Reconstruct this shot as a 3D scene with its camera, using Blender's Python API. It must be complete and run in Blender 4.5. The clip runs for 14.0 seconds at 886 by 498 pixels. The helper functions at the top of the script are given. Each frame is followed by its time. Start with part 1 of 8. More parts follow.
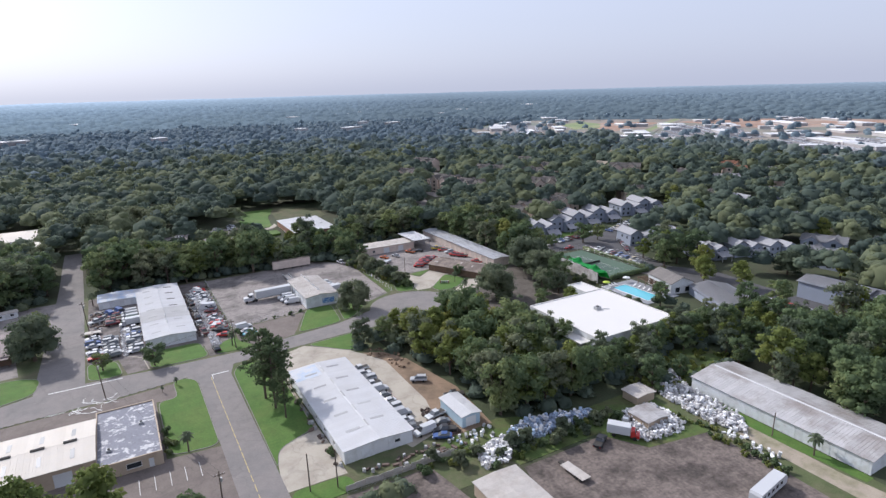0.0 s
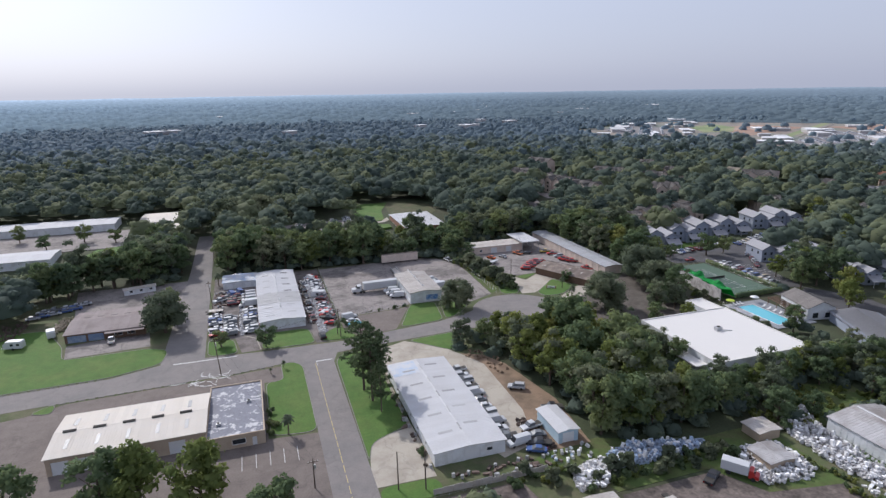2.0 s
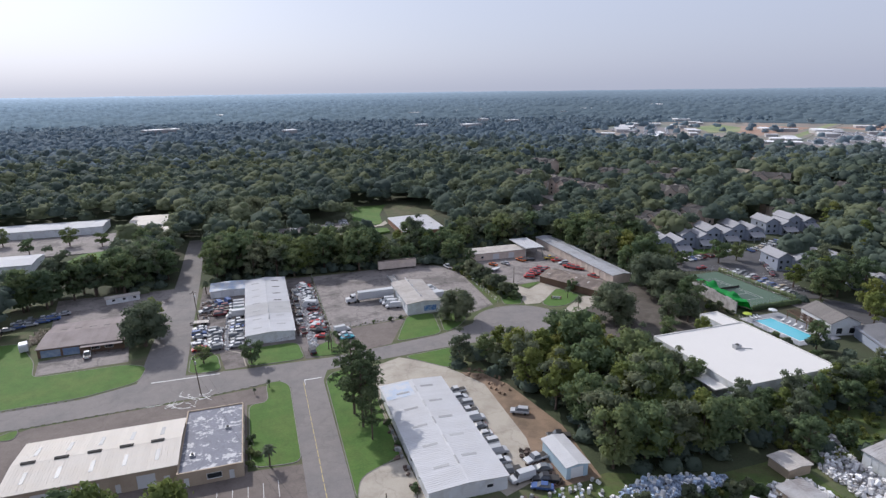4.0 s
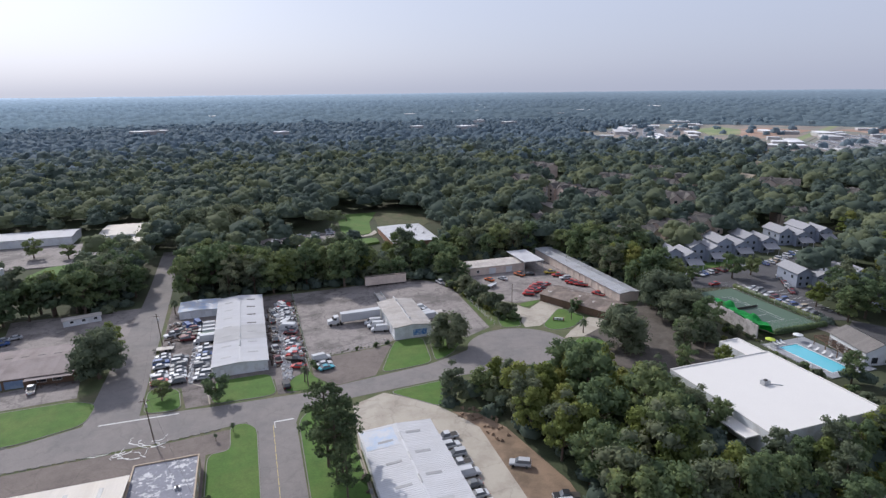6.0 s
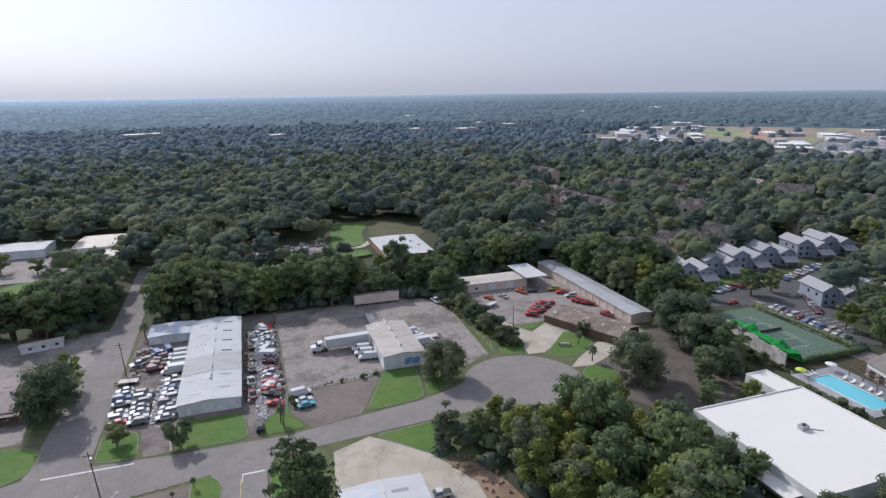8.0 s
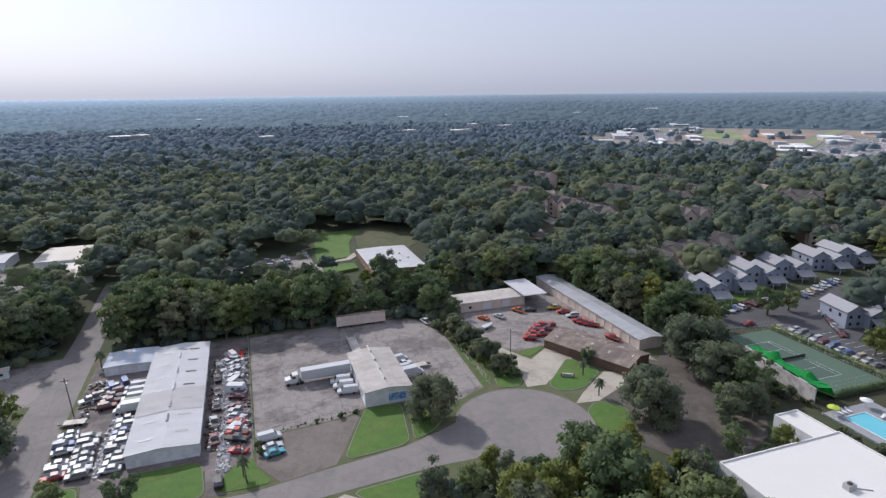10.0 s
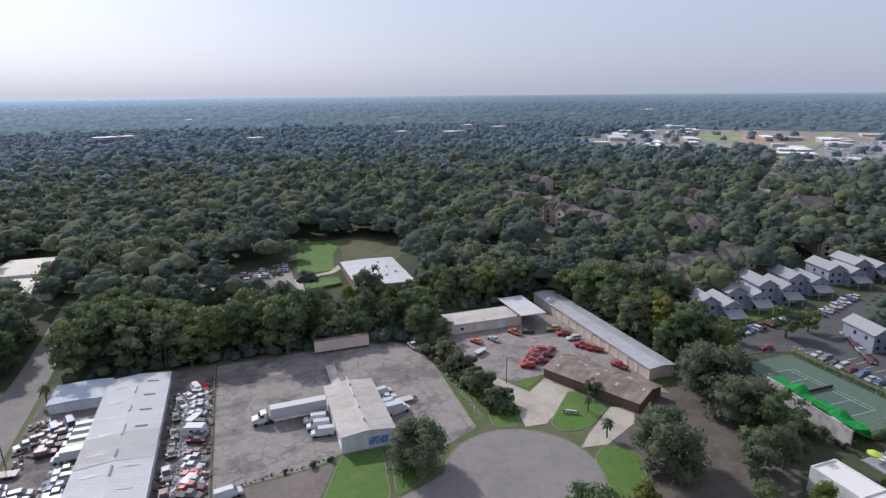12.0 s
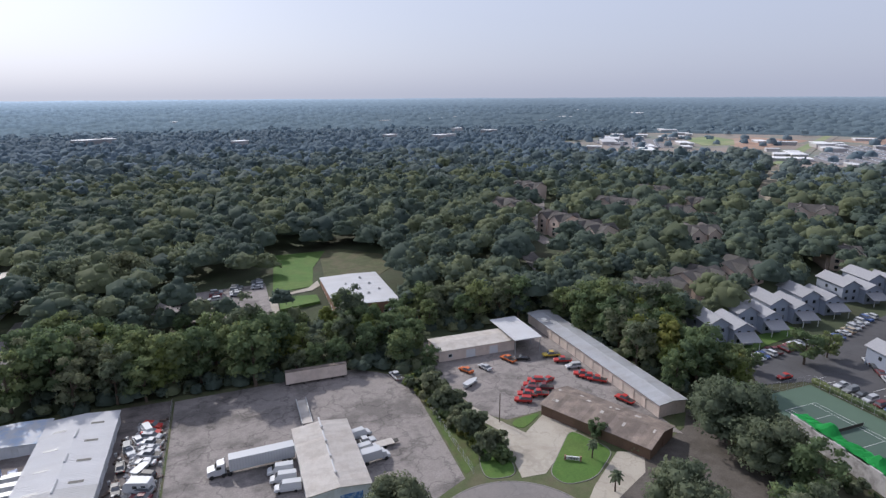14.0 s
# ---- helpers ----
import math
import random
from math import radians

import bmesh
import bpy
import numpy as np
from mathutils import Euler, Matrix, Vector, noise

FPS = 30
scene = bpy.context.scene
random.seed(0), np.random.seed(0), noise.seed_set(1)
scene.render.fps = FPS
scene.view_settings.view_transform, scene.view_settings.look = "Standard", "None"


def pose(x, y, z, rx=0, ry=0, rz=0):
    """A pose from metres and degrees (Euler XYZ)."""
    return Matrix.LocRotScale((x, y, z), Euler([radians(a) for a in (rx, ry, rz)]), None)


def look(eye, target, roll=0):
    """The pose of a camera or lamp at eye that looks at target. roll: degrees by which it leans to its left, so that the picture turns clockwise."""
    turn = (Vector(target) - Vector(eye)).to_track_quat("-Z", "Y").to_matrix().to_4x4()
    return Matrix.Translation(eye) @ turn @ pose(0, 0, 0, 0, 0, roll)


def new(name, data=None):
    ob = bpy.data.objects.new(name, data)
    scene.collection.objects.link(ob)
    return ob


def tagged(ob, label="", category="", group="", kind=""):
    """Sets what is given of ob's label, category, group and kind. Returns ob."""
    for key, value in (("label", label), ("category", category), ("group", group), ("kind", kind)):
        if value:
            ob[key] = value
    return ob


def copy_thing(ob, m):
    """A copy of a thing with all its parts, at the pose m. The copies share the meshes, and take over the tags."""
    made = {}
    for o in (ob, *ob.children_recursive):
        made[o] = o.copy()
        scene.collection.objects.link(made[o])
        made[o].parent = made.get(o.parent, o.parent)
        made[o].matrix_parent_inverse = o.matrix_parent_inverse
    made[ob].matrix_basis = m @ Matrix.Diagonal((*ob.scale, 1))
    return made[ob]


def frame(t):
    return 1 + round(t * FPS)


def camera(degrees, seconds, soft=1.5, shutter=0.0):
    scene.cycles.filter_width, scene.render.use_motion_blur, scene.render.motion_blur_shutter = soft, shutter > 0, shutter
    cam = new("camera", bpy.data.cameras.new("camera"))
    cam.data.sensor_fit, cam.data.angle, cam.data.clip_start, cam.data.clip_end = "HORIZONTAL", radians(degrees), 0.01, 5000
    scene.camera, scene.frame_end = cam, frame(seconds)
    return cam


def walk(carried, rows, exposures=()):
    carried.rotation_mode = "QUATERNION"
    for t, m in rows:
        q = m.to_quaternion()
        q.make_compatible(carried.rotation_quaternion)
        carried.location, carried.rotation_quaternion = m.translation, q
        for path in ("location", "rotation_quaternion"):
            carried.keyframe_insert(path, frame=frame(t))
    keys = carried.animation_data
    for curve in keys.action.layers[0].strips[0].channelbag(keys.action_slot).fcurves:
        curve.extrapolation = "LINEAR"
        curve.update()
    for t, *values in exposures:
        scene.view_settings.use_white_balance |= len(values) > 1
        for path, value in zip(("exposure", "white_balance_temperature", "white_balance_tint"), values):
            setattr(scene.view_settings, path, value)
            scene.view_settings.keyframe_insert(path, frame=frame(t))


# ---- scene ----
cam = camera(74.2, 14.0, soft=1.4)

PATH = [
    (0, (-3.02, 7.189, 78.416), (-2.077, 8.873, 77.89), -1.5),
    (0.5, (-1.827, 7.088, 78.439), (-1.064, 8.861, 77.915), -1.2),
    (1, (-1.326, 7.681, 78.347), (-0.644, 9.487, 77.825), -1.0),
    (1.5, (-0.84, 8.721, 78.245), (-0.211, 10.546, 77.724), -0.9),
    (2, (-0.113, 10.331, 78.262), (0.487, 12.166, 77.738), -0.9),
    (2.5, (0.788, 12.281, 78.304), (1.373, 14.12, 77.779), -0.8),
    (3, (1.934, 15.037, 78.161), (2.518, 16.876, 77.635), -0.8),
    (5.5, (10.902, 36.286, 78.414), (11.511, 38.116, 77.887), -0.6),
    (6, (12.984, 41.366, 78.31), (13.589, 43.198, 77.786), -0.6),
    (6.5, (14.835, 45.647, 78.466), (15.438, 47.481, 77.943), -0.6),
    (7, (16.749, 50.113, 78.588), (17.353, 51.948, 78.068), -0.6),
    (7.5, (18.657, 54.369, 78.79), (19.261, 56.202, 78.269), -0.6),
    (8, (20.591, 58.898, 78.861), (21.197, 60.732, 78.341), -0.7),
    (10.5, (30.297, 81.28, 79.47), (30.923, 83.108, 78.952), -0.6),
    (11, (32.15, 85.486, 79.576), (32.78, 87.312, 79.058), -0.6),
    (11.5, (34.183, 90.036, 79.677), (34.818, 91.86, 79.159), -0.5),
    (12, (36.188, 94.821, 79.718), (36.829, 96.643, 79.201), -0.5),
    (12.5, (38.198, 99.507, 79.738), (38.846, 101.327, 79.22), -0.4),
    (13, (40.041, 103.926, 79.68), (40.696, 105.744, 79.163), -0.4),
    (13.5, (41.989, 108.275, 79.765), (42.652, 110.091, 79.253), -0.4),
    (14, (43.812, 112.164, 79.759), (44.484, 113.978, 79.25), -0.3),
]
walk(cam, [(t, look(eye, target, roll)) for t, eye, target, roll in PATH], [(0, 0.36, 6340, 13), (0.5, 0.24, 6340, 13), (1.0, 0.12, 6340, 13), (1.6, 0.09, 6340, 13), (14, 0.09, 6340, 13)])

# ---- world and sun ----
SUN_DIR = Vector((-0.29, 0.74, 0.60)).normalized()
world = bpy.data.worlds.new("world")
scene.world = world
world.use_nodes = True
wn = world.node_tree
sky = wn.nodes.new("ShaderNodeTexSky")
sky.sky_type = "NISHITA"
sky.sun_disc = False
sky.sun_elevation = math.asin(SUN_DIR.z)
sky.sun_rotation = math.atan2(SUN_DIR.x, SUN_DIR.y)
sky.altitude = 50
sky.air_density = 1.0
sky.dust_density = 3.2
sky.ozone_density = 1.5
# a thick summer haze whitens the whole sky
haze = wn.nodes.new("ShaderNodeMix")
haze.data_type, haze.blend_type = "RGBA", "ADD"
haze.inputs[0].default_value = 1.0
haze.inputs[7].default_value = (9.4, 10.2, 12.8, 1)
cool = wn.nodes.new("ShaderNodeMix")
cool.data_type, cool.blend_type = "RGBA", "MULTIPLY"
cool.inputs[0].default_value = 1.0
cool.inputs[7].default_value = (0.90, 0.985, 1.08, 1)
dull = wn.nodes.new("ShaderNodeHueSaturation")
dull.inputs["Saturation"].default_value = 0.55
wn.links.new(sky.outputs[0], dull.inputs["Color"])
wn.links.new(dull.outputs[0], cool.inputs[6])
wn.links.new(cool.outputs[2], haze.inputs[6])
wn.links.new(haze.outputs[2], wn.nodes["Background"].inputs[0])
wn.nodes["Background"].inputs[1].default_value = 0.039
sun_data = bpy.data.lights.new("sun", "SUN")
sun_data.energy = 3.05
sun_data.angle = radians(1.0)
sun_data.color = (1.0, 0.965, 0.915)
sun = new("sun", sun_data)
sun.matrix_world = look((0, 0, 200), Vector((0, 0, 200)) - SUN_DIR)

# ---- materials ----
def mat(name, base, rough=0.8, var=0.12, scale=0.6, fine=8.0, bump=0.15, metal=0.0, spec=0.4, tint=None, tint_scale=0.12, tint_amount=0.5, per_piece=0.0, cracks=0.0, edge=(0.45, 0.62)):
    """A surface with grain and stains at two scales; tint: colour of broad stains; per_piece: brightness spread between pieces."""
    m = bpy.data.materials.new(name)
    m.use_nodes = True
    nt, ns = m.node_tree, m.node_tree.nodes
    bsdf = ns["Principled BSDF"]
    geo = ns.new("ShaderNodeNewGeometry")
    n1 = ns.new("ShaderNodeTexNoise")
    n1.inputs["Scale"].default_value, n1.inputs["Detail"].default_value, n1.inputs["Roughness"].default_value = scale, 6, 0.6
    n2 = ns.new("ShaderNodeTexNoise")
    n2.inputs["Scale"].default_value, n2.inputs["Detail"].default_value = fine, 3
    nt.links.new(geo.outputs["Position"], n1.inputs["Vector"])
    nt.links.new(geo.outputs["Position"], n2.inputs["Vector"])
    add = ns.new("ShaderNodeMath")
    add.operation = "ADD"
    nt.links.new(n1.outputs["Fac"], add.inputs[0])
    nt.links.new(n2.outputs["Fac"], add.inputs[1])
    rng = ns.new("ShaderNodeMapRange")
    rng.inputs["From Min"].default_value, rng.inputs["From Max"].default_value = 0.6, 1.4
    rng.inputs["To Min"].default_value, rng.inputs["To Max"].default_value = 1 - var, 1 + var
    nt.links.new(add.outputs[0], rng.inputs["Value"])
    value = rng.outputs[0]
    if per_piece:
        info = ns.new("ShaderNodeObjectInfo")
        pr = ns.new("ShaderNodeMapRange")
        pr.inputs["To Min"].default_value, pr.inputs["To Max"].default_value = 1 - per_piece, 1 + per_piece
        nt.links.new(info.outputs["Random"], pr.inputs["Value"])
        mul = ns.new("ShaderNodeMath")
        mul.operation = "MULTIPLY"
        nt.links.new(value, mul.inputs[0])
        nt.links.new(pr.outputs[0], mul.inputs[1])
        value = mul.outputs[0]
    colour = ns.new("ShaderNodeRGB")
    colour.outputs[0].default_value = (*base, 1)
    out = colour.outputs[0]
    if tint:
        n3 = ns.new("ShaderNodeTexNoise")
        n3.inputs["Scale"].default_value, n3.inputs["Detail"].default_value, n3.inputs["Roughness"].default_value = tint_scale, 5, 0.65
        nt.links.new(geo.outputs["Position"], n3.inputs["Vector"])
        ramp = ns.new("ShaderNodeMapRange")
        ramp.inputs["From Min"].default_value, ramp.inputs["From Max"].default_value = edge
        ramp.inputs["To Max"].default_value = tint_amount
        nt.links.new(n3.outputs["Fac"], ramp.inputs["Value"])
        mx = ns.new("ShaderNodeMix")
        mx.data_type = "RGBA"
        mx.inputs[7].default_value = (*tint, 1)
        nt.links.new(ramp.outputs[0], mx.inputs[0])
        nt.links.new(out, mx.inputs[6])
        out = mx.outputs[2]
    if cracks:
        warp = ns.new("ShaderNodeTexNoise")
        warp.inputs["Scale"].default_value, warp.inputs["Detail"].default_value = 0.25, 4
        nt.links.new(geo.outputs["Position"], warp.inputs["Vector"])
        push = ns.new("ShaderNodeVectorMath")
        push.operation = "MULTIPLY_ADD"
        push.inputs[1].default_value = (9, 9, 0)
        nt.links.new(warp.outputs["Color"], push.inputs[0])
        nt.links.new(geo.outputs["Position"], push.inputs[2])
        cell = ns.new("ShaderNodeTexVoronoi")
        cell.feature = "DISTANCE_TO_EDGE"
        cell.inputs["Scale"].default_value = 0.11
        nt.links.new(push.outputs[0], cell.inputs["Vector"])
        line = ns.new("ShaderNodeMapRange")
        line.inputs["From Min"].default_value, line.inputs["From Max"].default_value = 0.006, 0.03
        line.inputs["To Min"].default_value, line.inputs["To Max"].default_value = 1 - cracks, 1.0
        nt.links.new(cell.outputs["Distance"], line.inputs["Value"])
        both = ns.new("ShaderNodeMath")
        both.operation = "MULTIPLY"
        nt.links.new(value, both.inputs[0])
        nt.links.new(line.outputs[0], both.inputs[1])
        value = both.outputs[0]
    scale_node = ns.new("ShaderNodeVectorMath")
    scale_node.operation = "SCALE"
    nt.links.new(out, scale_node.inputs[0])
    nt.links.new(value, scale_node.inputs["Scale"])
    nt.links.new(scale_node.outputs[0], bsdf.inputs["Base Color"])
    bsdf.inputs["Roughness"].default_value = rough
    bsdf.inputs["Metallic"].default_value = metal
    bsdf.inputs["Specular IOR Level"].default_value = spec
    if bump:
        b = ns.new("ShaderNodeBump")
        b.inputs["Strength"].default_value, b.inputs["Distance"].default_value = bump, 0.05
        nt.links.new(n2.outputs["Fac"], b.inputs["Height"])
        nt.links.new(b.outputs[0], bsdf.inputs["Normal"])
    return m


def leaf_mat(name, dark, mid, light, stand=0.018, woods=False):
    """Foliage: each leaf clump its own green, whole trees and stands drifting in hue."""
    m = bpy.data.materials.new(name)
    m.use_nodes = True
    nt, ns = m.node_tree, m.node_tree.nodes
    bsdf = ns["Principled BSDF"]
    geo = ns.new("ShaderNodeNewGeometry")
    info = ns.new("ShaderNodeObjectInfo")
    noise_node = ns.new("ShaderNodeTexNoise")
    noise_node.inputs["Scale"].default_value, noise_node.inputs["Detail"].default_value = stand, 3
    nt.links.new(geo.outputs["Position"], noise_node.inputs["Vector"])
    n2 = ns.new("ShaderNodeTexNoise")
    n2.inputs["Scale"].default_value, n2.inputs["Detail"].default_value = 0.11, 2
    nt.links.new(geo.outputs["Position"], n2.inputs["Vector"])

    def weighted(a, wa, b, wb):
        x = ns.new("ShaderNodeMath")
        x.operation = "MULTIPLY"
        nt.links.new(a, x.inputs[0])
        x.inputs[1].default_value = wa
        y = ns.new("ShaderNodeMath")
        y.operation = "MULTIPLY_ADD"
        nt.links.new(b, y.inputs[0])
        y.inputs[1].default_value = wb
        nt.links.new(x.outputs[0], y.inputs[2])
        return y.outputs[0]

    if woods:
        tone = ns.new("ShaderNodeAttribute")
        tone.attribute_name = "tone"
        s = weighted(geo.outputs["Random Per Island"], 0.16, tone.outputs["Fac"], 0.72)
        s2 = weighted(noise_node.outputs["Fac"], 0.50, n2.outputs["Fac"], 0.40)
    else:
        s = weighted(geo.outputs["Random Per Island"], 0.20, info.outputs["Random"], 0.30)
        s2 = weighted(noise_node.outputs["Fac"], 0.60, n2.outputs["Fac"], 0.68)
    tot = ns.new("ShaderNodeMath")
    tot.operation = "ADD"
    nt.links.new(s, tot.inputs[0])
    nt.links.new(s2, tot.inputs[1])
    ramp = ns.new("ShaderNodeValToRGB")
    ramp.color_ramp.elements[0].position, ramp.color_ramp.elements[0].color = 0.45, (*dark, 1)
    ramp.color_ramp.elements[1].position, ramp.color_ramp.elements[1].color = 1.2, (*light, 1)
    ramp.color_ramp.elements[1].position = 1.0
    e = ramp.color_ramp.elements.new(0.78)
    e.color = (*mid, 1)
    sc = ns.new("ShaderNodeMath")
    sc.operation = "MULTIPLY"
    sc.inputs[1].default_value = 0.86
    nt.links.new(tot.outputs[0], sc.inputs[0])
    nt.links.new(sc.outputs[0], ramp.inputs[0])
    nt.links.new(ramp.outputs[0], bsdf.inputs["Base Color"])
    bsdf.inputs["Roughness"].default_value = 0.8
    bsdf.inputs["Specular IOR Level"].default_value = 0.18
    tr = ns.new("ShaderNodeBsdfTranslucent")
    nt.links.new(ramp.outputs[0], tr.inputs[0])
    mix = ns.new("ShaderNodeMixShader")
    mix.inputs[0].default_value = 0.50 if woods else 0.46
    nt.links.new(bsdf.outputs[0], mix.inputs[1])
    nt.links.new(tr.outputs[0], mix.inputs[2])
    nt.links.new(mix.outputs[0], ns["Material Output"].inputs["Surface"])
    return m


def glossy(name, base, rough=0.25, metal=0.0, spec=0.5, coat=0.0):
    m = bpy.data.materials.new(name)
    m.use_nodes = True
    b = m.node_tree.nodes["Principled BSDF"]
    b.inputs["Base Color"].default_value = (*base, 1)
    b.inputs["Roughness"].default_value, b.inputs["Metallic"].default_value = rough, metal
    b.inputs["Specular IOR Level"].default_value = spec
    b.inputs["Coat Weight"].default_value = coat
    return m


WHITE_ROOF = mat("white_metal_roof", (0.575, 0.575, 0.585), 0.8, 0.07, 0.5, 3.0, 0.05, 0.0, 0.15, (0.50, 0.49, 0.485), 0.25, 0.4, 0.03)
DULL_ROOF = mat("dull_grey_white_roof", (0.49, 0.485, 0.48), 0.8, 0.08, 0.5, 3.0, 0.05, 0.0, 0.15, (0.42, 0.41, 0.40), 0.25, 0.5, 0.03)
BLUE_ROOF = mat("blue_stained_roof", (0.565, 0.575, 0.60), 0.8, 0.08, 0.7, 3.0, 0.05, 0.0, 0.15, (0.40, 0.49, 0.62), 0.35, 0.9)
MEMBRANE = mat("white_membrane", (0.67, 0.65, 0.622), 0.6, 0.025, 0.15, 2.0, 0.03)
CREAM_ROOF = mat("cream_metal_roof", (0.63, 0.585, 0.525), 0.8, 0.06, 0.4, 3.0, 0.05, 0.0, 0.4, (0.58, 0.52, 0.44), 0.2, 0.4, 0.03)
GREY_ROOF = mat("grey_metal_roof", (0.42, 0.43, 0.45), 0.5, 0.08, 0.3, 3.0, 0.05, 0.0, 0.4, (0.30, 0.28, 0.27), 0.15, 0.5, 0.05)
OLD_ROOF = mat("weathered_light_roof", (0.50, 0.465, 0.43), 0.6, 0.12, 0.5, 4.0, 0.05, 0.0, 0.4, (0.36, 0.31, 0.27), 0.3, 0.5, 0.06)
FLAKING = mat("flaking_grey_roof", (0.205, 0.210, 0.245), 0.7, 0.2, 0.3, 2.0, 0.1, 0.0, 0.2, (0.58, 0.58, 0.59), 0.5, 0.8, edge=(0.53, 0.585))
STAINED_ROOF = mat("stained_grey_roof", (0.44, 0.43, 0.43), 0.6, 0.12, 0.3, 3.0, 0.05, 0.0, 0.3, (0.23, 0.20, 0.18), 0.09, 0.8, 0.06)
BUFF_WALL = mat("pale_buff_wall", (0.66, 0.555, 0.485), 0.75, 0.1, 0.5, 5.0, 0.08, tint=(0.45, 0.37, 0.32), tint_scale=0.4, tint_amount=0.4)
BUFF_DOOR = mat("pale_buff_rollup_door", (0.57, 0.485, 0.425), 0.6, 0.1, 1.0, 6.0, 0.05, per_piece=0.1)
BROWN_ROOF = mat("rusty_brown_roof", (0.185, 0.150, 0.130), 0.8, 0.25, 0.5, 4.0, 0.2, 0.0, 0.3, (0.30, 0.24, 0.20), 0.18, 0.8, 0.16)
SHINGLE_GREY = mat("pale_grey_shingles", (0.30, 0.30, 0.318), 0.85, 0.12, 1.5, 9.0, 0.3, per_piece=0.08)
SHINGLE_RED = mat("terracotta_shingles", (0.36, 0.18, 0.12), 0.85, 0.2, 1.5, 9.0, 0.3, per_piece=0.1)
SHINGLE_BROWN = mat("brown_shingles", (0.205, 0.188, 0.176), 0.85, 0.2, 1.5, 9.0, 0.3, per_piece=0.1)
FADED_ROOF = mat("faded_mauve_roof", (0.265, 0.225, 0.22), 0.8, 0.15, 0.4, 4.0, 0.15, 0.0, 0.3, (0.16, 0.125, 0.12), 0.2, 0.6, 0.06)
WHITE_WALL = mat("white_painted_wall", (0.66, 0.68, 0.70), 0.7, 0.08, 0.5, 5.0, 0.08, tint=(0.46, 0.45, 0.43), tint_scale=0.4, tint_amount=0.5)
BLUE_WALL = mat("pale_blue_wall", (0.42, 0.55, 0.64), 0.6, 0.08, 0.5, 5.0, 0.08)
TAN_WALL = mat("tan_block_wall", (0.46, 0.37, 0.28), 0.8, 0.12, 0.6, 5.0, 0.1, tint=(0.3, 0.23, 0.17), tint_scale=0.3, tint_amount=0.5)
PINK_WALL = mat("faded_buff_wall", (0.60, 0.48, 0.41), 0.7, 0.08, 0.5, 5.0, 0.08)
# grey siding with the blue of the walls' shaded side put into the colour
GREY_SIDING = mat("blue_grey_siding", (0.30, 0.335, 0.41), 0.75, 0.06, 0.4, 6.0, 0.08, per_piece=0.05)
BROWN_WALL = mat("brown_timber_wall", (0.15, 0.095, 0.065), 0.8, 0.2, 0.5, 5.0, 0.1)
BRICK_WALL = mat("red_brick_wall", (0.30, 0.17, 0.12), 0.85, 0.2, 0.7, 9.0, 0.2)
TRIM_WHITE = mat("white_trim", (0.7, 0.7, 0.7), 0.6, 0.06, 1.0, 6.0, 0.05)
DOOR_WHITE = mat("white_rollup_door", (0.68, 0.69, 0.70), 0.55, 0.05, 1.0, 6.0, 0.05, per_piece=0.08)
BLUE_DOOR = mat("faded_blue_paint", (0.17, 0.24, 0.36), 0.7, 0.15, 0.8, 5.0, 0.05, tint=(0.33, 0.38, 0.44), tint_scale=0.5, tint_amount=0.7)
DARK_TRIM = mat("dark_trim", (0.05, 0.045, 0.04), 0.6, 0.15, 1.0, 6.0, 0.05)
METAL = mat("galvanised_metal", (0.45, 0.46, 0.47), 0.4, 0.1, 1.0, 6.0, 0.05, 0.6)
SKYLIGHT = mat("dull_skylight_sheet", (0.36, 0.36, 0.36), 0.5, 0.12, 1.0, 6.0, 0.05, per_piece=0.2)
# lighter than GLASS: some sky reflection is put into the base colour
CAR_GLASS = glossy("car_glass", (0.12, 0.13, 0.145), 0.2, 0.0, 0.6)
GLASS = glossy("window_glass", (0.03, 0.035, 0.04), 0.08, 0.0, 0.6)
ASPHALT = mat("worn_asphalt_road", (0.216, 0.197, 0.188), 0.9, 0.13, 0.5, 3.0, 0.15, tint=(0.165, 0.157, 0.155), tint_scale=0.09, tint_amount=0.6, cracks=0.1)
LOT = mat("bleached_asphalt_lot", (0.255, 0.228, 0.215), 0.9, 0.26, 0.45, 2.5, 0.2, tint=(0.135, 0.121, 0.114), tint_scale=0.075, tint_amount=0.85, cracks=0.32, edge=(0.49, 0.60))
LOT_DARK = mat("oily_dirt_yard", (0.165, 0.135, 0.12), 0.95, 0.5, 0.6, 1.3, 0.3, tint=(0.05, 0.042, 0.038), tint_scale=0.10, tint_amount=0.8, cracks=0.15)
DRIVE_PINK = mat("pinkish_asphalt", (0.175, 0.147, 0.132), 0.9, 0.2, 0.45, 2.5, 0.15, tint=(0.12, 0.10, 0.09), tint_scale=0.1, tint_amount=0.5, cracks=0.15)
CONCRETE = mat("pale_concrete", (0.42, 0.38, 0.32), 0.9, 0.1, 0.3, 5.0, 0.1, tint=(0.27, 0.235, 0.19), tint_scale=0.15, tint_amount=0.6, cracks=0.14)
KERB = mat("pale_kerb", (0.225, 0.212, 0.195), 0.9, 0.1, 0.5, 5.0, 0.1, per_piece=0.12)
DIRT = mat("sandy_dirt", (0.25, 0.175, 0.12), 0.95, 0.2, 0.2, 4.0, 0.3, tint=(0.13, 0.095, 0.065), tint_scale=0.12, tint_amount=0.8)
GRASS = mat("mown_grass", (0.070, 0.142, 0.026), 0.9, 0.26, 0.35, 2.5, 0.5, tint=(0.098, 0.150, 0.034), tint_scale=0.09, tint_amount=0.7)
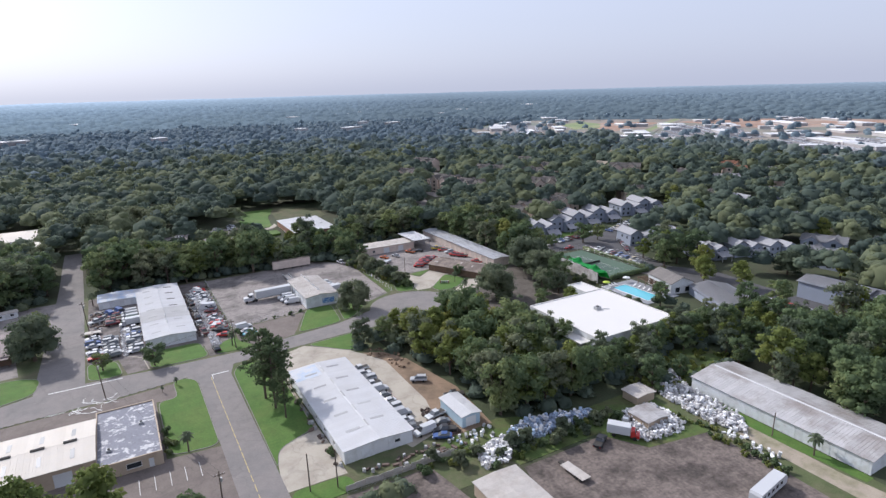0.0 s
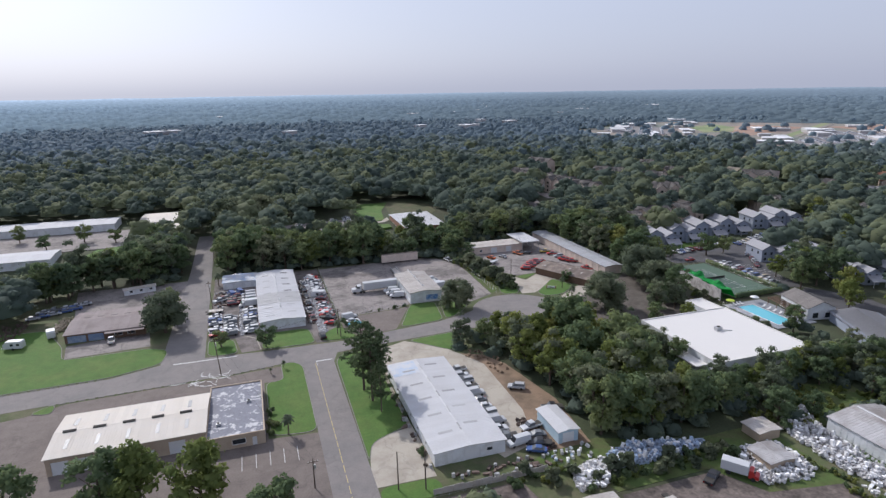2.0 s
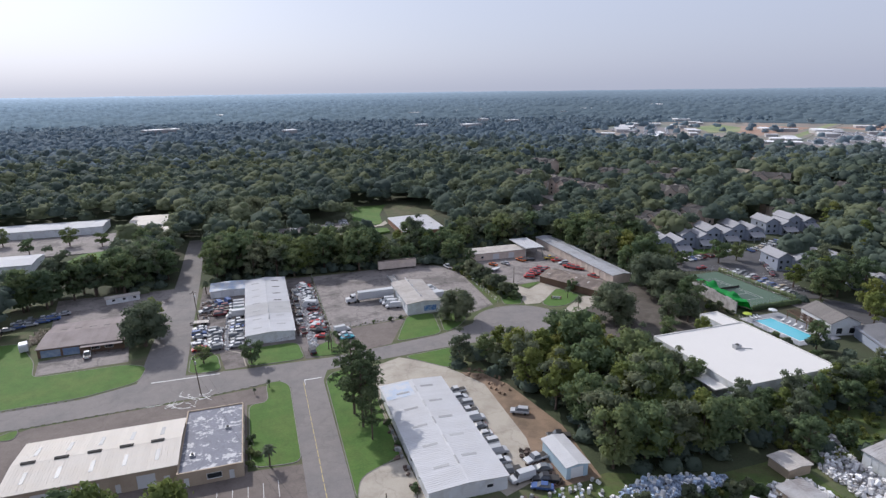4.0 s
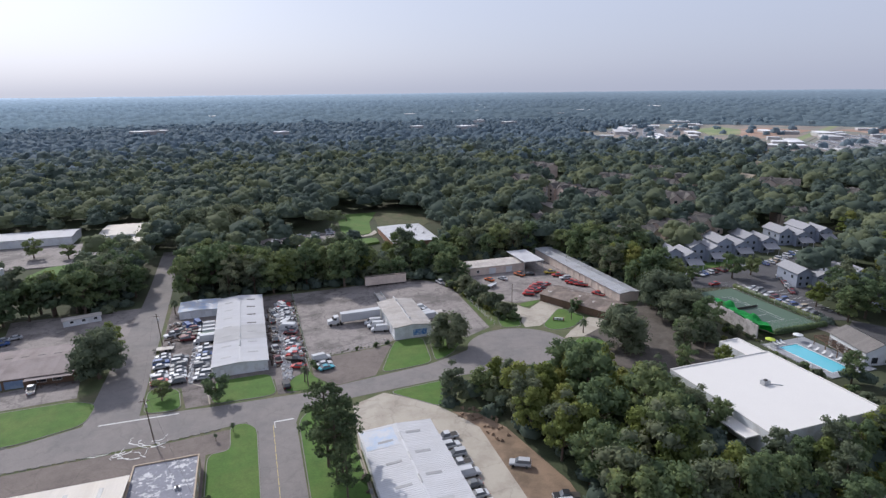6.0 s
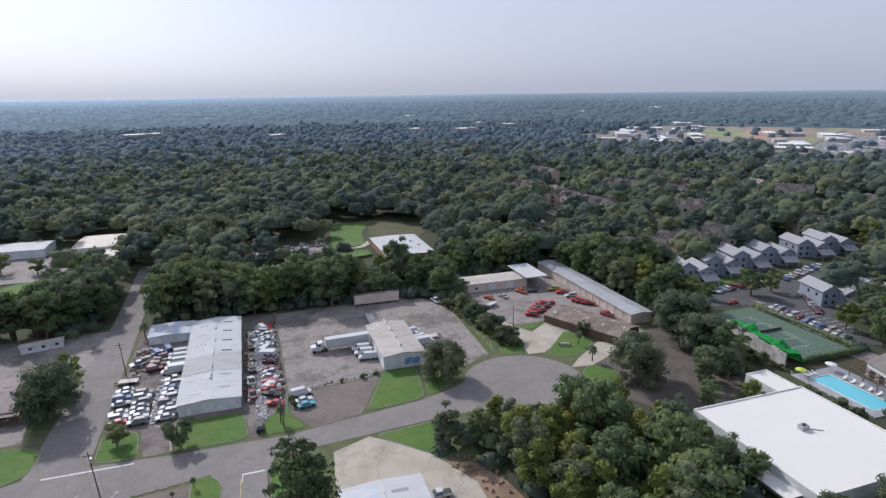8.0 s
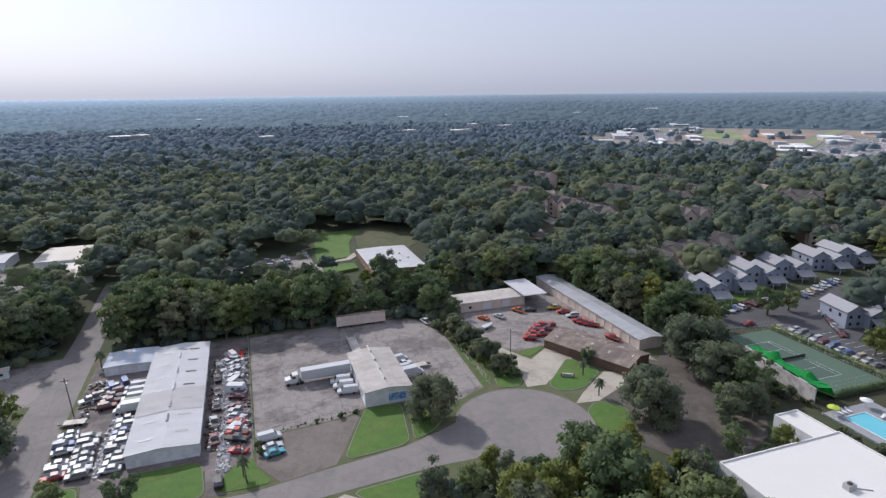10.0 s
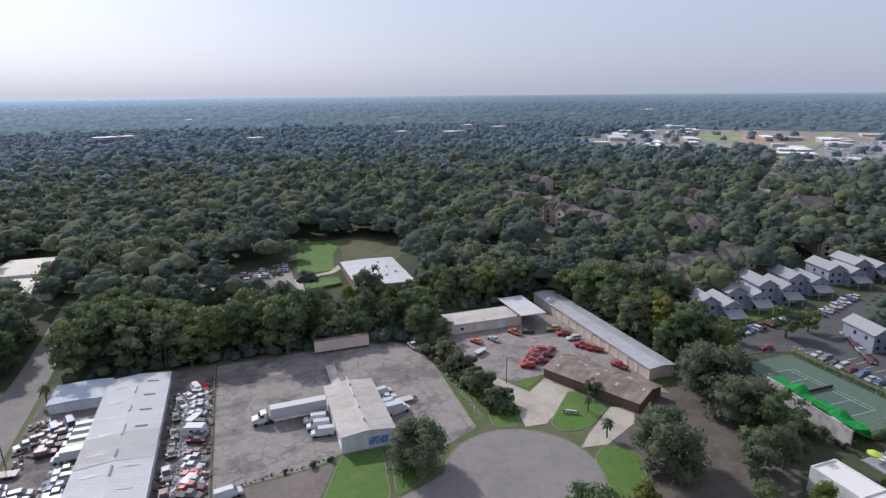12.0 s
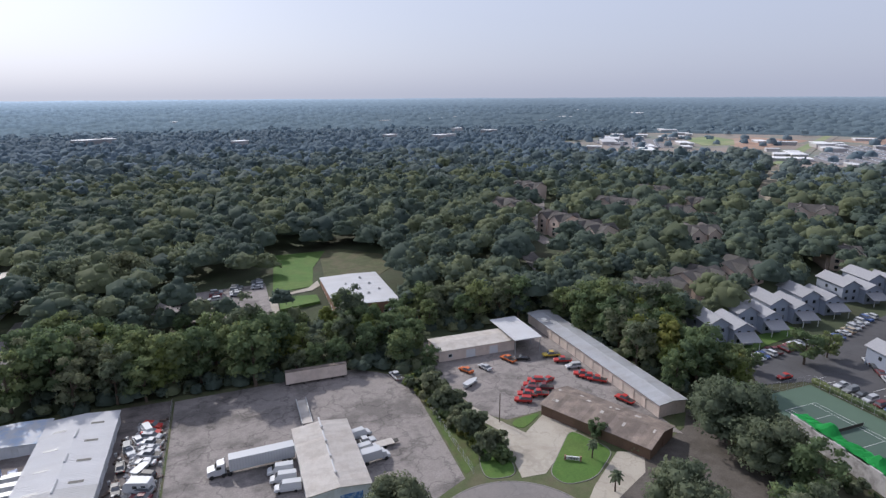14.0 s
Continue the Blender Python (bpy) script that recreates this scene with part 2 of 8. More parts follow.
WEEDS = mat("rough_weeds", (0.075, 0.115, 0.030), 0.95, 0.35, 0.4, 4.0, 0.6, tint=(0.10, 0.085, 0.045), tint_scale=0.15, tint_amount=0.6)
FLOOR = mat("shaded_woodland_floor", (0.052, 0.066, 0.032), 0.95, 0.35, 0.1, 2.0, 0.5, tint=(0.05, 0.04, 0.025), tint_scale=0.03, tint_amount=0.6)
YELLOW = mat("yellow_road_paint", (0.50, 0.40, 0.18), 0.8, 0.15, 1.0, 6.0, 0.05)
PAINT = mat("white_road_paint", (0.62, 0.62, 0.60), 0.8, 0.15, 1.0, 6.0, 0.05)
WATER = glossy("pool_water", (0.13, 0.50, 0.60), 0.08, 0.0, 0.5)
COURT_GREEN = mat("green_court_paint", (0.085, 0.135, 0.098), 0.8, 0.08, 0.3, 5.0, 0.05)
COURT_DARK = mat("dark_court_paint", (0.07, 0.11, 0.088), 0.8, 0.08, 0.3, 5.0, 0.05)
GREEN_CLOTH = mat("bright_green_cloth", (0.02, 0.42, 0.09), 0.7, 0.08, 0.5, 4.0, 0.1)
BARK = mat("grey_brown_bark", (0.12, 0.09, 0.07), 0.9, 0.3, 1.0, 8.0, 0.5)
WOOD_POLE = mat("weathered_pole_wood", (0.13, 0.10, 0.08), 0.9, 0.2, 1.0, 8.0, 0.3)
RUBBER = glossy("tyre_rubber", (0.02, 0.02, 0.02), 0.8)
CHROME = glossy("dull_chrome", (0.5, 0.5, 0.52), 0.35, 1.0)
LAMP_GLASS = glossy("headlight_glass", (0.7, 0.7, 0.68), 0.15)
TAIL = glossy("red_tail_light", (0.35, 0.02, 0.02), 0.25)
SCRAP = mat("rusty_scrap", (0.11, 0.08, 0.066), 0.8, 0.4, 1.0, 6.0, 0.3, per_piece=0.4)
CAR_PARK = mat("dark_car_park_asphalt", (0.088, 0.086, 0.091), 0.9, 0.12, 0.25, 5.0, 0.15, tint=(0.068, 0.066, 0.069), tint_scale=0.1, tint_amount=0.6, cracks=0.12)
STREAKED = mat("streaked_grey_concrete", (0.50, 0.48, 0.475), 0.9, 0.18, 0.6, 5.0, 0.12, tint=(0.22, 0.205, 0.195), tint_scale=0.35, tint_amount=0.7)
LEAF = leaf_mat("oak_leaves", (0.090, 0.135, 0.082), (0.150, 0.206, 0.102), (0.236, 0.272, 0.120))
LEAF_BRIGHT = leaf_mat("bright_leaves", (0.124, 0.172, 0.062), (0.206, 0.244, 0.075), (0.300, 0.294, 0.096))
LEAF_GREY = leaf_mat("dull_leaves", (0.094, 0.124, 0.086), (0.162, 0.194, 0.124), (0.228, 0.244, 0.148))
LEAF_PINE = leaf_mat("pine_needles", (0.062, 0.094, 0.054), (0.114, 0.154, 0.078), (0.170, 0.194, 0.096))
LEAF_MID = leaf_mat("woodland_leaves", (0.096, 0.132, 0.114), (0.141, 0.184, 0.138), (0.214, 0.244, 0.140), woods=True)
# the two farther leaf colours have distance haze painted in, paler and bluer
LEAF_BLEND = leaf_mat("haze_tinted_woodland_leaves", (0.132, 0.182, 0.192), (0.178, 0.232, 0.230), (0.230, 0.276, 0.242), woods=True)
LEAF_FAR = leaf_mat("haze_blue_far_leaves", (0.174, 0.240, 0.292), (0.208, 0.280, 0.332), (0.242, 0.312, 0.352), woods=True)
# yard asphalt with the shade of its trees put into the colour
TREE_SHADE_ASPHALT = mat("tree_shade_asphalt", (0.115, 0.100, 0.088), 0.95, 0.3, 0.4, 3.0, 0.25, tint=(0.07, 0.06, 0.048), tint_scale=0.14, tint_amount=0.7)
FIELD = mat("brownish_rough_field", (0.075, 0.085, 0.038), 0.95, 0.35, 0.3, 3.0, 0.5, tint=(0.12, 0.10, 0.06), tint_scale=0.1, tint_amount=0.7)
SAND = mat("pale_sandy_track", (0.34, 0.29, 0.23), 0.95, 0.2, 0.3, 4.0, 0.3, tint=(0.17, 0.17, 0.09), tint_scale=0.16, tint_amount=0.7)
# paving in the blue-grey of shade, painted into its base colour
DECK = mat("shade_blue_grey_paving", (0.27, 0.28, 0.30), 0.9, 0.12, 0.5, 5.0, 0.1)
VERGE = mat("worn_verge", (0.085, 0.105, 0.045), 0.95, 0.3, 0.3, 4.0, 0.4, tint=(0.135, 0.118, 0.075), tint_scale=0.14, tint_amount=0.7)
WRECK_LOT = mat("oily_wrecking_yard", (0.19, 0.165, 0.155), 0.92, 0.34, 0.5, 2.5, 0.25, tint=(0.085, 0.075, 0.07), tint_scale=0.14, tint_amount=0.75, cracks=0.15)

# ---- building tools ----
def box(bm, x0, x1, y0, y1, z0, z1):
    v = [bm.verts.new((x, y, z)) for z in (z0, z1) for y in (y0, y1) for x in (x0, x1)]
    for f in ((0, 2, 3, 1), (4, 5, 7, 6), (0, 1, 5, 4), (2, 6, 7, 3), (0, 4, 6, 2), (1, 3, 7, 5)):
        bm.faces.new([v[i] for i in f])
    return v


def tube(bm, a, b, ra, rb, n=8):
    """A tapered round bar from a to b."""
    a, b = Vector(a), Vector(b)
    q = (b - a).to_track_quat("Z", "Y")
    rings = []
    for p, r in ((a, ra), (b, rb)):
        rings.append([bm.verts.new(p + q @ Vector((r * math.cos(2 * math.pi * i / n), r * math.sin(2 * math.pi * i / n), 0))) for i in range(n)])
    for i in range(n):
        bm.faces.new((rings[0][i], rings[0][(i + 1) % n], rings[1][(i + 1) % n], rings[1][i]))
    bm.faces.new(rings[0][::-1])
    bm.faces.new(rings[1])


def prism(bm, pts, z0, z1):
    """An upright block over a plan outline."""
    lo = [bm.verts.new((x, y, z0)) for x, y in pts]
    hi = [bm.verts.new((x, y, z1)) for x, y in pts]
    n = len(pts)
    bm.faces.new(hi)
    bm.faces.new(lo[::-1])
    for i in range(n):
        bm.faces.new((lo[i], lo[(i + 1) % n], hi[(i + 1) % n], hi[i]))


def profile(bm, outline, x0, x1):
    """A closed outline of (y, z) drawn out from x0 to x1."""
    a = [bm.verts.new((x0, y, z)) for y, z in outline]
    b = [bm.verts.new((x1, y, z)) for y, z in outline]
    n = len(outline)
    bm.faces.new(a[::-1])
    bm.faces.new(b)
    for i in range(n):
        bm.faces.new((a[i], a[(i + 1) % n], b[(i + 1) % n], b[i]))


def finish(bm, name, material, smooth=False):
    bmesh.ops.recalc_face_normals(bm, faces=bm.faces)
    me = bpy.data.meshes.new(name)
    bm.to_mesh(me)
    bm.free()
    me.materials.append(material)
    if smooth:
        me.polygons.foreach_set("use_smooth", [True] * len(me.polygons))
    return me


def part(name, bm, material, parent, label="", smooth=False, at=None):
    ob = new(name, finish(bm, name, material, smooth))
    ob.parent = parent
    if at is not None:
        ob.matrix_basis = at
    return tagged(ob, label)


def piece(name, me, parent, at):
    """One more piece on a mesh that others share."""
    ob = new(name, me)
    ob.parent = parent
    ob.matrix_basis = at
    return ob


def thing(name, x, y, z=0.0, rz=0.0, label="", category="", group="", kind=""):
    ob = new(name)
    ob.matrix_basis = pose(x, y, z, 0, 0, rz)
    return tagged(ob, label, category, group, kind)


def solid(name, bm, material, label, category, kind="", group=""):
    return tagged(new(name, finish(bm, name, material)), label, category, group, kind)


def smooth_step(a, b, v):
    s = min(1.0, max(0.0, (v - a) / (b - a)))
    return s * s * (3 - 2 * s)


def rise(x, y):
    """The ground's height: level round the streets, a low rise to the north."""
    return 4.0 * smooth_step(280, 345, y)


def rounded(pts, r):
    """The outline with its corners rounded."""
    out, n = [], len(pts)
    for i in range(n):
        p, a, b = Vector(pts[i]), Vector(pts[i - 1]), Vector(pts[(i + 1) % n])
        da, db = a - p, b - p
        ra, rb = min(r, da.length * 0.4), min(r, db.length * 0.4)
        s, e = p + da.normalized() * ra, p + db.normalized() * rb
        for k in range(5):
            f = k / 4
            q = s * (1 - f) ** 2 + p * 2 * f * (1 - f) + e * f * f
            out.append((q.x, q.y))
    return out


def patch(name, pts, z, material, label, category="ground", thick=0.06):
    bm = bmesh.new()
    prism(bm, pts, z - thick, z)
    return solid(name, bm, material, label, category, "structure")


def strip(name, line, width, z0, z1, material, label, category="kerb", closed=False):
    """A low bar that follows a line, such as a kerb."""
    bm = bmesh.new()
    pts = list(line) + ([line[0]] if closed else [])
    for (ax, ay), (bx, by) in zip(pts, pts[1:]):
        d = Vector((bx - ax, by - ay))
        d.normalize()
        nx, ny = -d.y * width / 2, d.x * width / 2
        ex, ey = d.x * width / 2, d.y * width / 2
        prism(bm, [(ax - ex + nx, ay - ey + ny), (ax - ex - nx, ay - ey - ny), (bx + ex - nx, by + ey - ny), (bx + ex + nx, by + ey + ny)], z0, z1)
    return solid(name, bm, material, label, category, "structure")


def wall_panel(bm, length, height, thick, holes, gable=0.0):
    """A wall in one piece along x from 0 to length, standing from y 0 to thick, with rectangular holes (u0, u1, z0, z1); gable: the peak's extra height."""
    us = sorted({0.0, length, *(q for h in holes for q in h[:2])})
    zs = sorted({0.0, height, *(q for h in holes for q in h[2:4])})
    verts = {}

    def vert(i, j, y):
        if (i, j, y) not in verts:
            verts[i, j, y] = bm.verts.new((us[i], y, zs[j]))
        return verts[i, j, y]

    def full(i, j):
        if not (0 <= i < len(us) - 1 and 0 <= j < len(zs) - 1):
            return False
        u, z = (us[i] + us[i + 1]) / 2, (zs[j] + zs[j + 1]) / 2
        return not any(h[0] < u < h[1] and h[2] < z < h[3] for h in holes)

    for i in range(len(us) - 1):
        for j in range(len(zs) - 1):
            if not full(i, j):
                continue
            for y in (0.0, thick):
                bm.faces.new([vert(p, q, y) for p, q in ((i, j), (i + 1, j), (i + 1, j + 1), (i, j + 1))])
            top_of_gable = gable and j == len(zs) - 2
            for near, (p, q) in (((i - 1, j), ((i, j), (i, j + 1))), ((i + 1, j), ((i + 1, j), (i + 1, j + 1))), ((i, j - 1), ((i, j), (i + 1, j))), ((i, j + 1), ((i, j + 1), (i + 1, j + 1)))):
                if not full(*near) and not (top_of_gable and near[1] == j + 1):
                    bm.faces.new([vert(*p, 0.0), vert(*q, 0.0), vert(*q, thick), vert(*p, thick)])
    if gable:
        n, top = len(us) - 1, len(zs) - 1
        pa, pb = bm.verts.new((length / 2, 0, height + gable)), bm.verts.new((length / 2, thick, height + gable))
        for y, peak in ((0.0, pa), (thick, pb)):
            bm.faces.new([vert(i, top, y) for i in range(n + 1)] + [peak])
        bm.faces.new((vert(0, top, 0.0), pa, pb, vert(0, top, thick)))
        bm.faces.new((vert(n, top, 0.0), vert(n, top, thick), pb, pa))


def fill_holes(parent, holes, at, kinds, door_mat, thick):
    """Doors and windows in a wall's holes."""
    for (a, b, lo, hi), kind in zip(holes, kinds):
        bm = bmesh.new()
        if kind == "window":
            box(bm, a, b, thick * 0.5, thick * 0.5 + 0.03, lo, hi)
            win = part("window", bm, GLASS, parent, "dark window pane", at=at)
            bm = bmesh.new()
            for q in ((a, b, lo, lo + 0.08), (a, b, hi - 0.08, hi), (a, a + 0.08, lo + 0.08, hi - 0.08), (b - 0.08, b, lo + 0.08, hi - 0.08)):
                box(bm, q[0], q[1], -0.03, thick * 0.45, q[2], q[3])
            fr = part("window_frame", bm, TRIM_WHITE, win)
            fr.matrix_basis = Matrix.Identity(4)
        else:
            n = max(3, int((hi - lo) / 0.5))
            line = []
            for i in range(n):
                z0, z1 = lo + (hi - lo) * i / n, lo + (hi - lo) * (i + 1) / n
                line += [(thick * 0.45, z0), (thick * 0.45, z1 - 0.06), (thick * 0.52, z1 - 0.05), (thick * 0.52, z1 - 0.01)]
            profile(bm, line + [(thick * 0.8, hi), (thick * 0.8, lo)], a, b)
            part("rollup_door" if kind == "rollup" else "door", bm, door_mat, parent, at=at)


def walls(parent, w, l, h, thick, wall_mat, openings, door_mat, gable=0.0, top=None):
    """Four walls of a w by l building from its south-west corner, each with its holes; gable: extra height of the end walls' peaks."""
    sides = {"S": (pose(0, 0, 0), w), "E": (pose(w, 0, 0, 0, 0, 90), l), "N": (pose(w, l, 0, 0, 0, 180), w), "W": (pose(0, l, 0, 0, 0, -90), l)}
    for side, (at, length) in sides.items():
        given = sorted(openings.get(side, []))
        holes = [g[:4] for g in given]
        bm = bmesh.new()
        inner = thick if side in "EW" else 0.0
        if inner:
            wall_panel(bm, length - 2 * thick, h, thick, [(a - thick, b - thick, lo, hi) for a, b, lo, hi in holes])
            bmesh.ops.translate(bm, vec=(thick, 0, 0), verts=bm.verts)
        else:
            wall_panel(bm, length, h, thick, holes, gable)
        part("wall", bm, wall_mat, parent, at=at)
        fill_holes(parent, holes, at, [g[4] for g in given], door_mat, thick)


def roof_slopes(parent, w, l, h, up, material, panel=1.2, over=0.35, seam=0.035, sections=None, label=""):
    """A gable roof, ridge along y, of ribbed sheets laid side by side on a deck; sections: (y share, step up, material or None) where the roof steps."""
    deck = bmesh.new()
    run = w / 2 + over
    eave = h - over * up / (w / 2)
    profile_pts = [(-over, eave), (w / 2, h + up), (w + over, eave), (w + over, eave - 0.12), (w / 2, h + up - 0.14), (-over, eave - 0.12)]
    a = [deck.verts.new((x, -over, z)) for x, z in profile_pts]
    b = [deck.verts.new((x, l + over, z)) for x, z in profile_pts]
    for i in range(6):
        deck.faces.new((a[i], a[(i + 1) % 6], b[(i + 1) % 6], b[i]))
    for ring in (a, b):
        deck.faces.new((ring[0], ring[1], ring[4], ring[5]))
        deck.faces.new((ring[1], ring[2], ring[3], ring[4]))
    roof = part("roof", deck, material, parent, label)
    n = max(1, round((l + 2 * over) / panel))
    step = (l + 2 * over) / n
    slope = math.hypot(run, up + over * up / (w / 2))
    tilt = math.degrees(math.atan2(up, w / 2))
    bm = bmesh.new()
    box(bm, 0, slope, 0.004, step - 0.004, 0.012, 0.035)
    box(bm, 0, slope, step * 0.5 - 0.05, step * 0.5 + 0.05, 0.035, 0.035 + seam)
    box(bm, 0, slope, 0.004, 0.07, 0.035, 0.035 + seam)
    sheet, other = finish(bm, "roof_panel", material), None
    for i in range(n):
        y = -over + i * step
        up_by, laid = 0.0, sheet
        for share, rise_by, dull in sections or ():
            if y / l >= share:
                up_by, laid = rise_by, sheet
                if dull:
                    if other is None:
                        other = sheet.copy()
                        other.materials[0] = dull
                    laid = other
        piece("roof_panel", laid, roof, pose(-over, y, eave + up_by, 0, -tilt, 0))
        piece("roof_panel", laid, roof, pose(w + over, y + step, eave + up_by, 0, -tilt, 180))
    bm = bmesh.new()
    profile_cap = [(w / 2 - 0.3, h + up + 0.02), (w / 2, h + up + 0.07), (w / 2 + 0.3, h + up + 0.02)]
    ca = [bm.verts.new((x, -over, z)) for x, z in profile_cap]
    cb = [bm.verts.new((x, l + over, z)) for x, z in profile_cap]
    for i in range(3):
        bm.faces.new((ca[i], ca[(i + 1) % 3], cb[(i + 1) % 3], cb[i]))
    bm.faces.new(ca)
    bm.faces.new(cb)
    part("ridge_cap", bm, material, roof)
    return roof


def slope_height(w, h, up, x):
    return h + up * (1 - abs(x - w / 2) / (w / 2))


def skylight(parent, w, h, up, x, y, dx, dy, material=None):
    """A flat sheet let into the roof slope."""
    bm = bmesh.new()
    tilt = math.atan2(up, w / 2) * (-1 if x < w / 2 else 1)
    box(bm, -dx / 2, dx / 2, -dy / 2, dy / 2, 0.09, 0.14)
    part("skylight", bm, material or SKYLIGHT, parent, at=pose(x, y, slope_height(w, h, up, x), 0, math.degrees(tilt), 0))


def ridge_vent(parent, w, h, up, y, length, wide=0.7, tall=0.45, material=None):
    bm = bmesh.new()
    z = h + up
    profile(bm, [(-wide / 2, z - 0.1), (-wide / 2, z + tall * 0.6), (0, z + tall), (wide / 2, z + tall * 0.6), (wide / 2, z - 0.1)], 0, length)
    part("ridge_vent", bm, material or METAL, parent, at=pose(w / 2, y, 0, 0, 0, 90))


def warehouse(x0, y0, w, l, h, up, wall_mat, roof_mat, label, rz=0.0, openings=None, door_mat=None, panel=1.2, sections=None, name="warehouse"):
    t = thing(name, x0, y0, rise(x0, y0), rz, label, "warehouse")
    walls(t, w, l, h, 0.3, wall_mat, openings or {}, door_mat or DOOR_WHITE, gable=up)
    roof_slopes(t, w, l, h + 0.14, up, roof_mat, panel, sections=sections)
    return t


def flat_building(x0, y0, w, l, h, wall_mat, roof_mat, label, openings=None, parapet=0.35, name="flat_roofed_building", rz=0.0, category="building", door_mat=None):
    t = thing(name, x0, y0, rise(x0, y0), rz, label, category)
    walls(t, w, l, h, 0.3, wall_mat, openings or {}, door_mat or DOOR_WHITE)
    bm = bmesh.new()
    box(bm, 0.3, w - 0.3, 0.3, l - 0.3, h - 0.35, h - 0.1)
    part("roof", bm, roof_mat, t)
    bm = bmesh.new()
    for q in ((0, w, 0, 0.3), (0, w, l - 0.3, l), (0, 0.3, 0.3, l - 0.3), (w - 0.3, w, 0.3, l - 0.3)):
        box(bm, *q, h, h + parapet)
    part("parapet", bm, roof_mat if roof_mat is MEMBRANE else wall_mat, t)
    return t


def roof_unit(parent, x, y, z, sx=1.6, sy=1.2, sz=1.0):
    """A rooftop air handler with its fan cowl."""
    bm = bmesh.new()
    box(bm, -sx / 2, sx / 2, -sy / 2, sy / 2, 0, sz)
    box(bm, -sx / 2 + 0.1, sx / 2 - 0.1, -sy / 2 - 0.04, -sy / 2, 0.2, sz - 0.2)
    unit = part("rooftop_unit", bm, METAL, parent, at=pose(x, y, z))
    bm = bmesh.new()
    tube(bm, (0, 0, sz), (0, 0, sz + 0.18), min(sx, sy) * 0.35, min(sx, sy) * 0.35, 12)
    part("fan_cowl", bm, DARK_TRIM, unit)

# ---- vehicles ----
COLOURS = {
    "white": (0.52, 0.53, 0.545), "silver": (0.42, 0.43, 0.45), "grey": (0.16, 0.17, 0.18), "black": (0.025, 0.025, 0.028),
    "red": (0.42, 0.03, 0.025), "blue": (0.05, 0.10, 0.26), "teal": (0.06, 0.32, 0.40), "green": (0.06, 0.12, 0.08),
    "orange": (0.55, 0.13, 0.03), "tan": (0.40, 0.33, 0.24), "maroon": (0.14, 0.025, 0.03), "yellow": (0.5, 0.36, 0.05),
}
PAINTS = {k: glossy("car_paint_" + k, v, 0.42, 0.0, 0.4, 0.15) for k, v in COLOURS.items()}
SHAPES = {
    # length, width, body outline (y, z), cabin outline (y, z)
    "sedan": (4.7, 1.8, [(-2.35, 0.35), (-2.35, 0.75), (-2.2, 0.92), (-1.5, 0.96), (1.0, 0.94), (2.1, 0.80), (2.33, 0.62), (2.35, 0.35)], [(-1.75, 0.94), (-1.05, 1.42), (0.25, 1.44), (1.05, 0.93)]),
    "suv": (4.7, 1.9, [(-2.35, 0.4), (-2.35, 1.0), (-2.25, 1.08), (1.1, 1.06), (2.15, 0.98), (2.33, 0.8), (2.35, 0.4)], [(-2.25, 1.06), (-2.0, 1.72), (0.35, 1.74), (1.15, 1.05)]),
    "pickup_truck": (5.5, 1.95, [(-2.75, 0.5), (-2.75, 1.02), (0.95, 1.04), (1.2, 1.08), (2.5, 1.0), (2.73, 0.85), (2.75, 0.5)], [(-0.75, 1.02), (-0.6, 1.78), (0.65, 1.8), (1.3, 1.06)]),
    "van": (5.6, 2.05, [(-2.8, 0.4), (-2.8, 1.2), (1.5, 1.22), (2.5, 1.1), (2.78, 0.85), (2.8, 0.4)], [(-2.78, 1.2), (-2.72, 2.15), (1.0, 2.2), (1.75, 1.2)]),
}


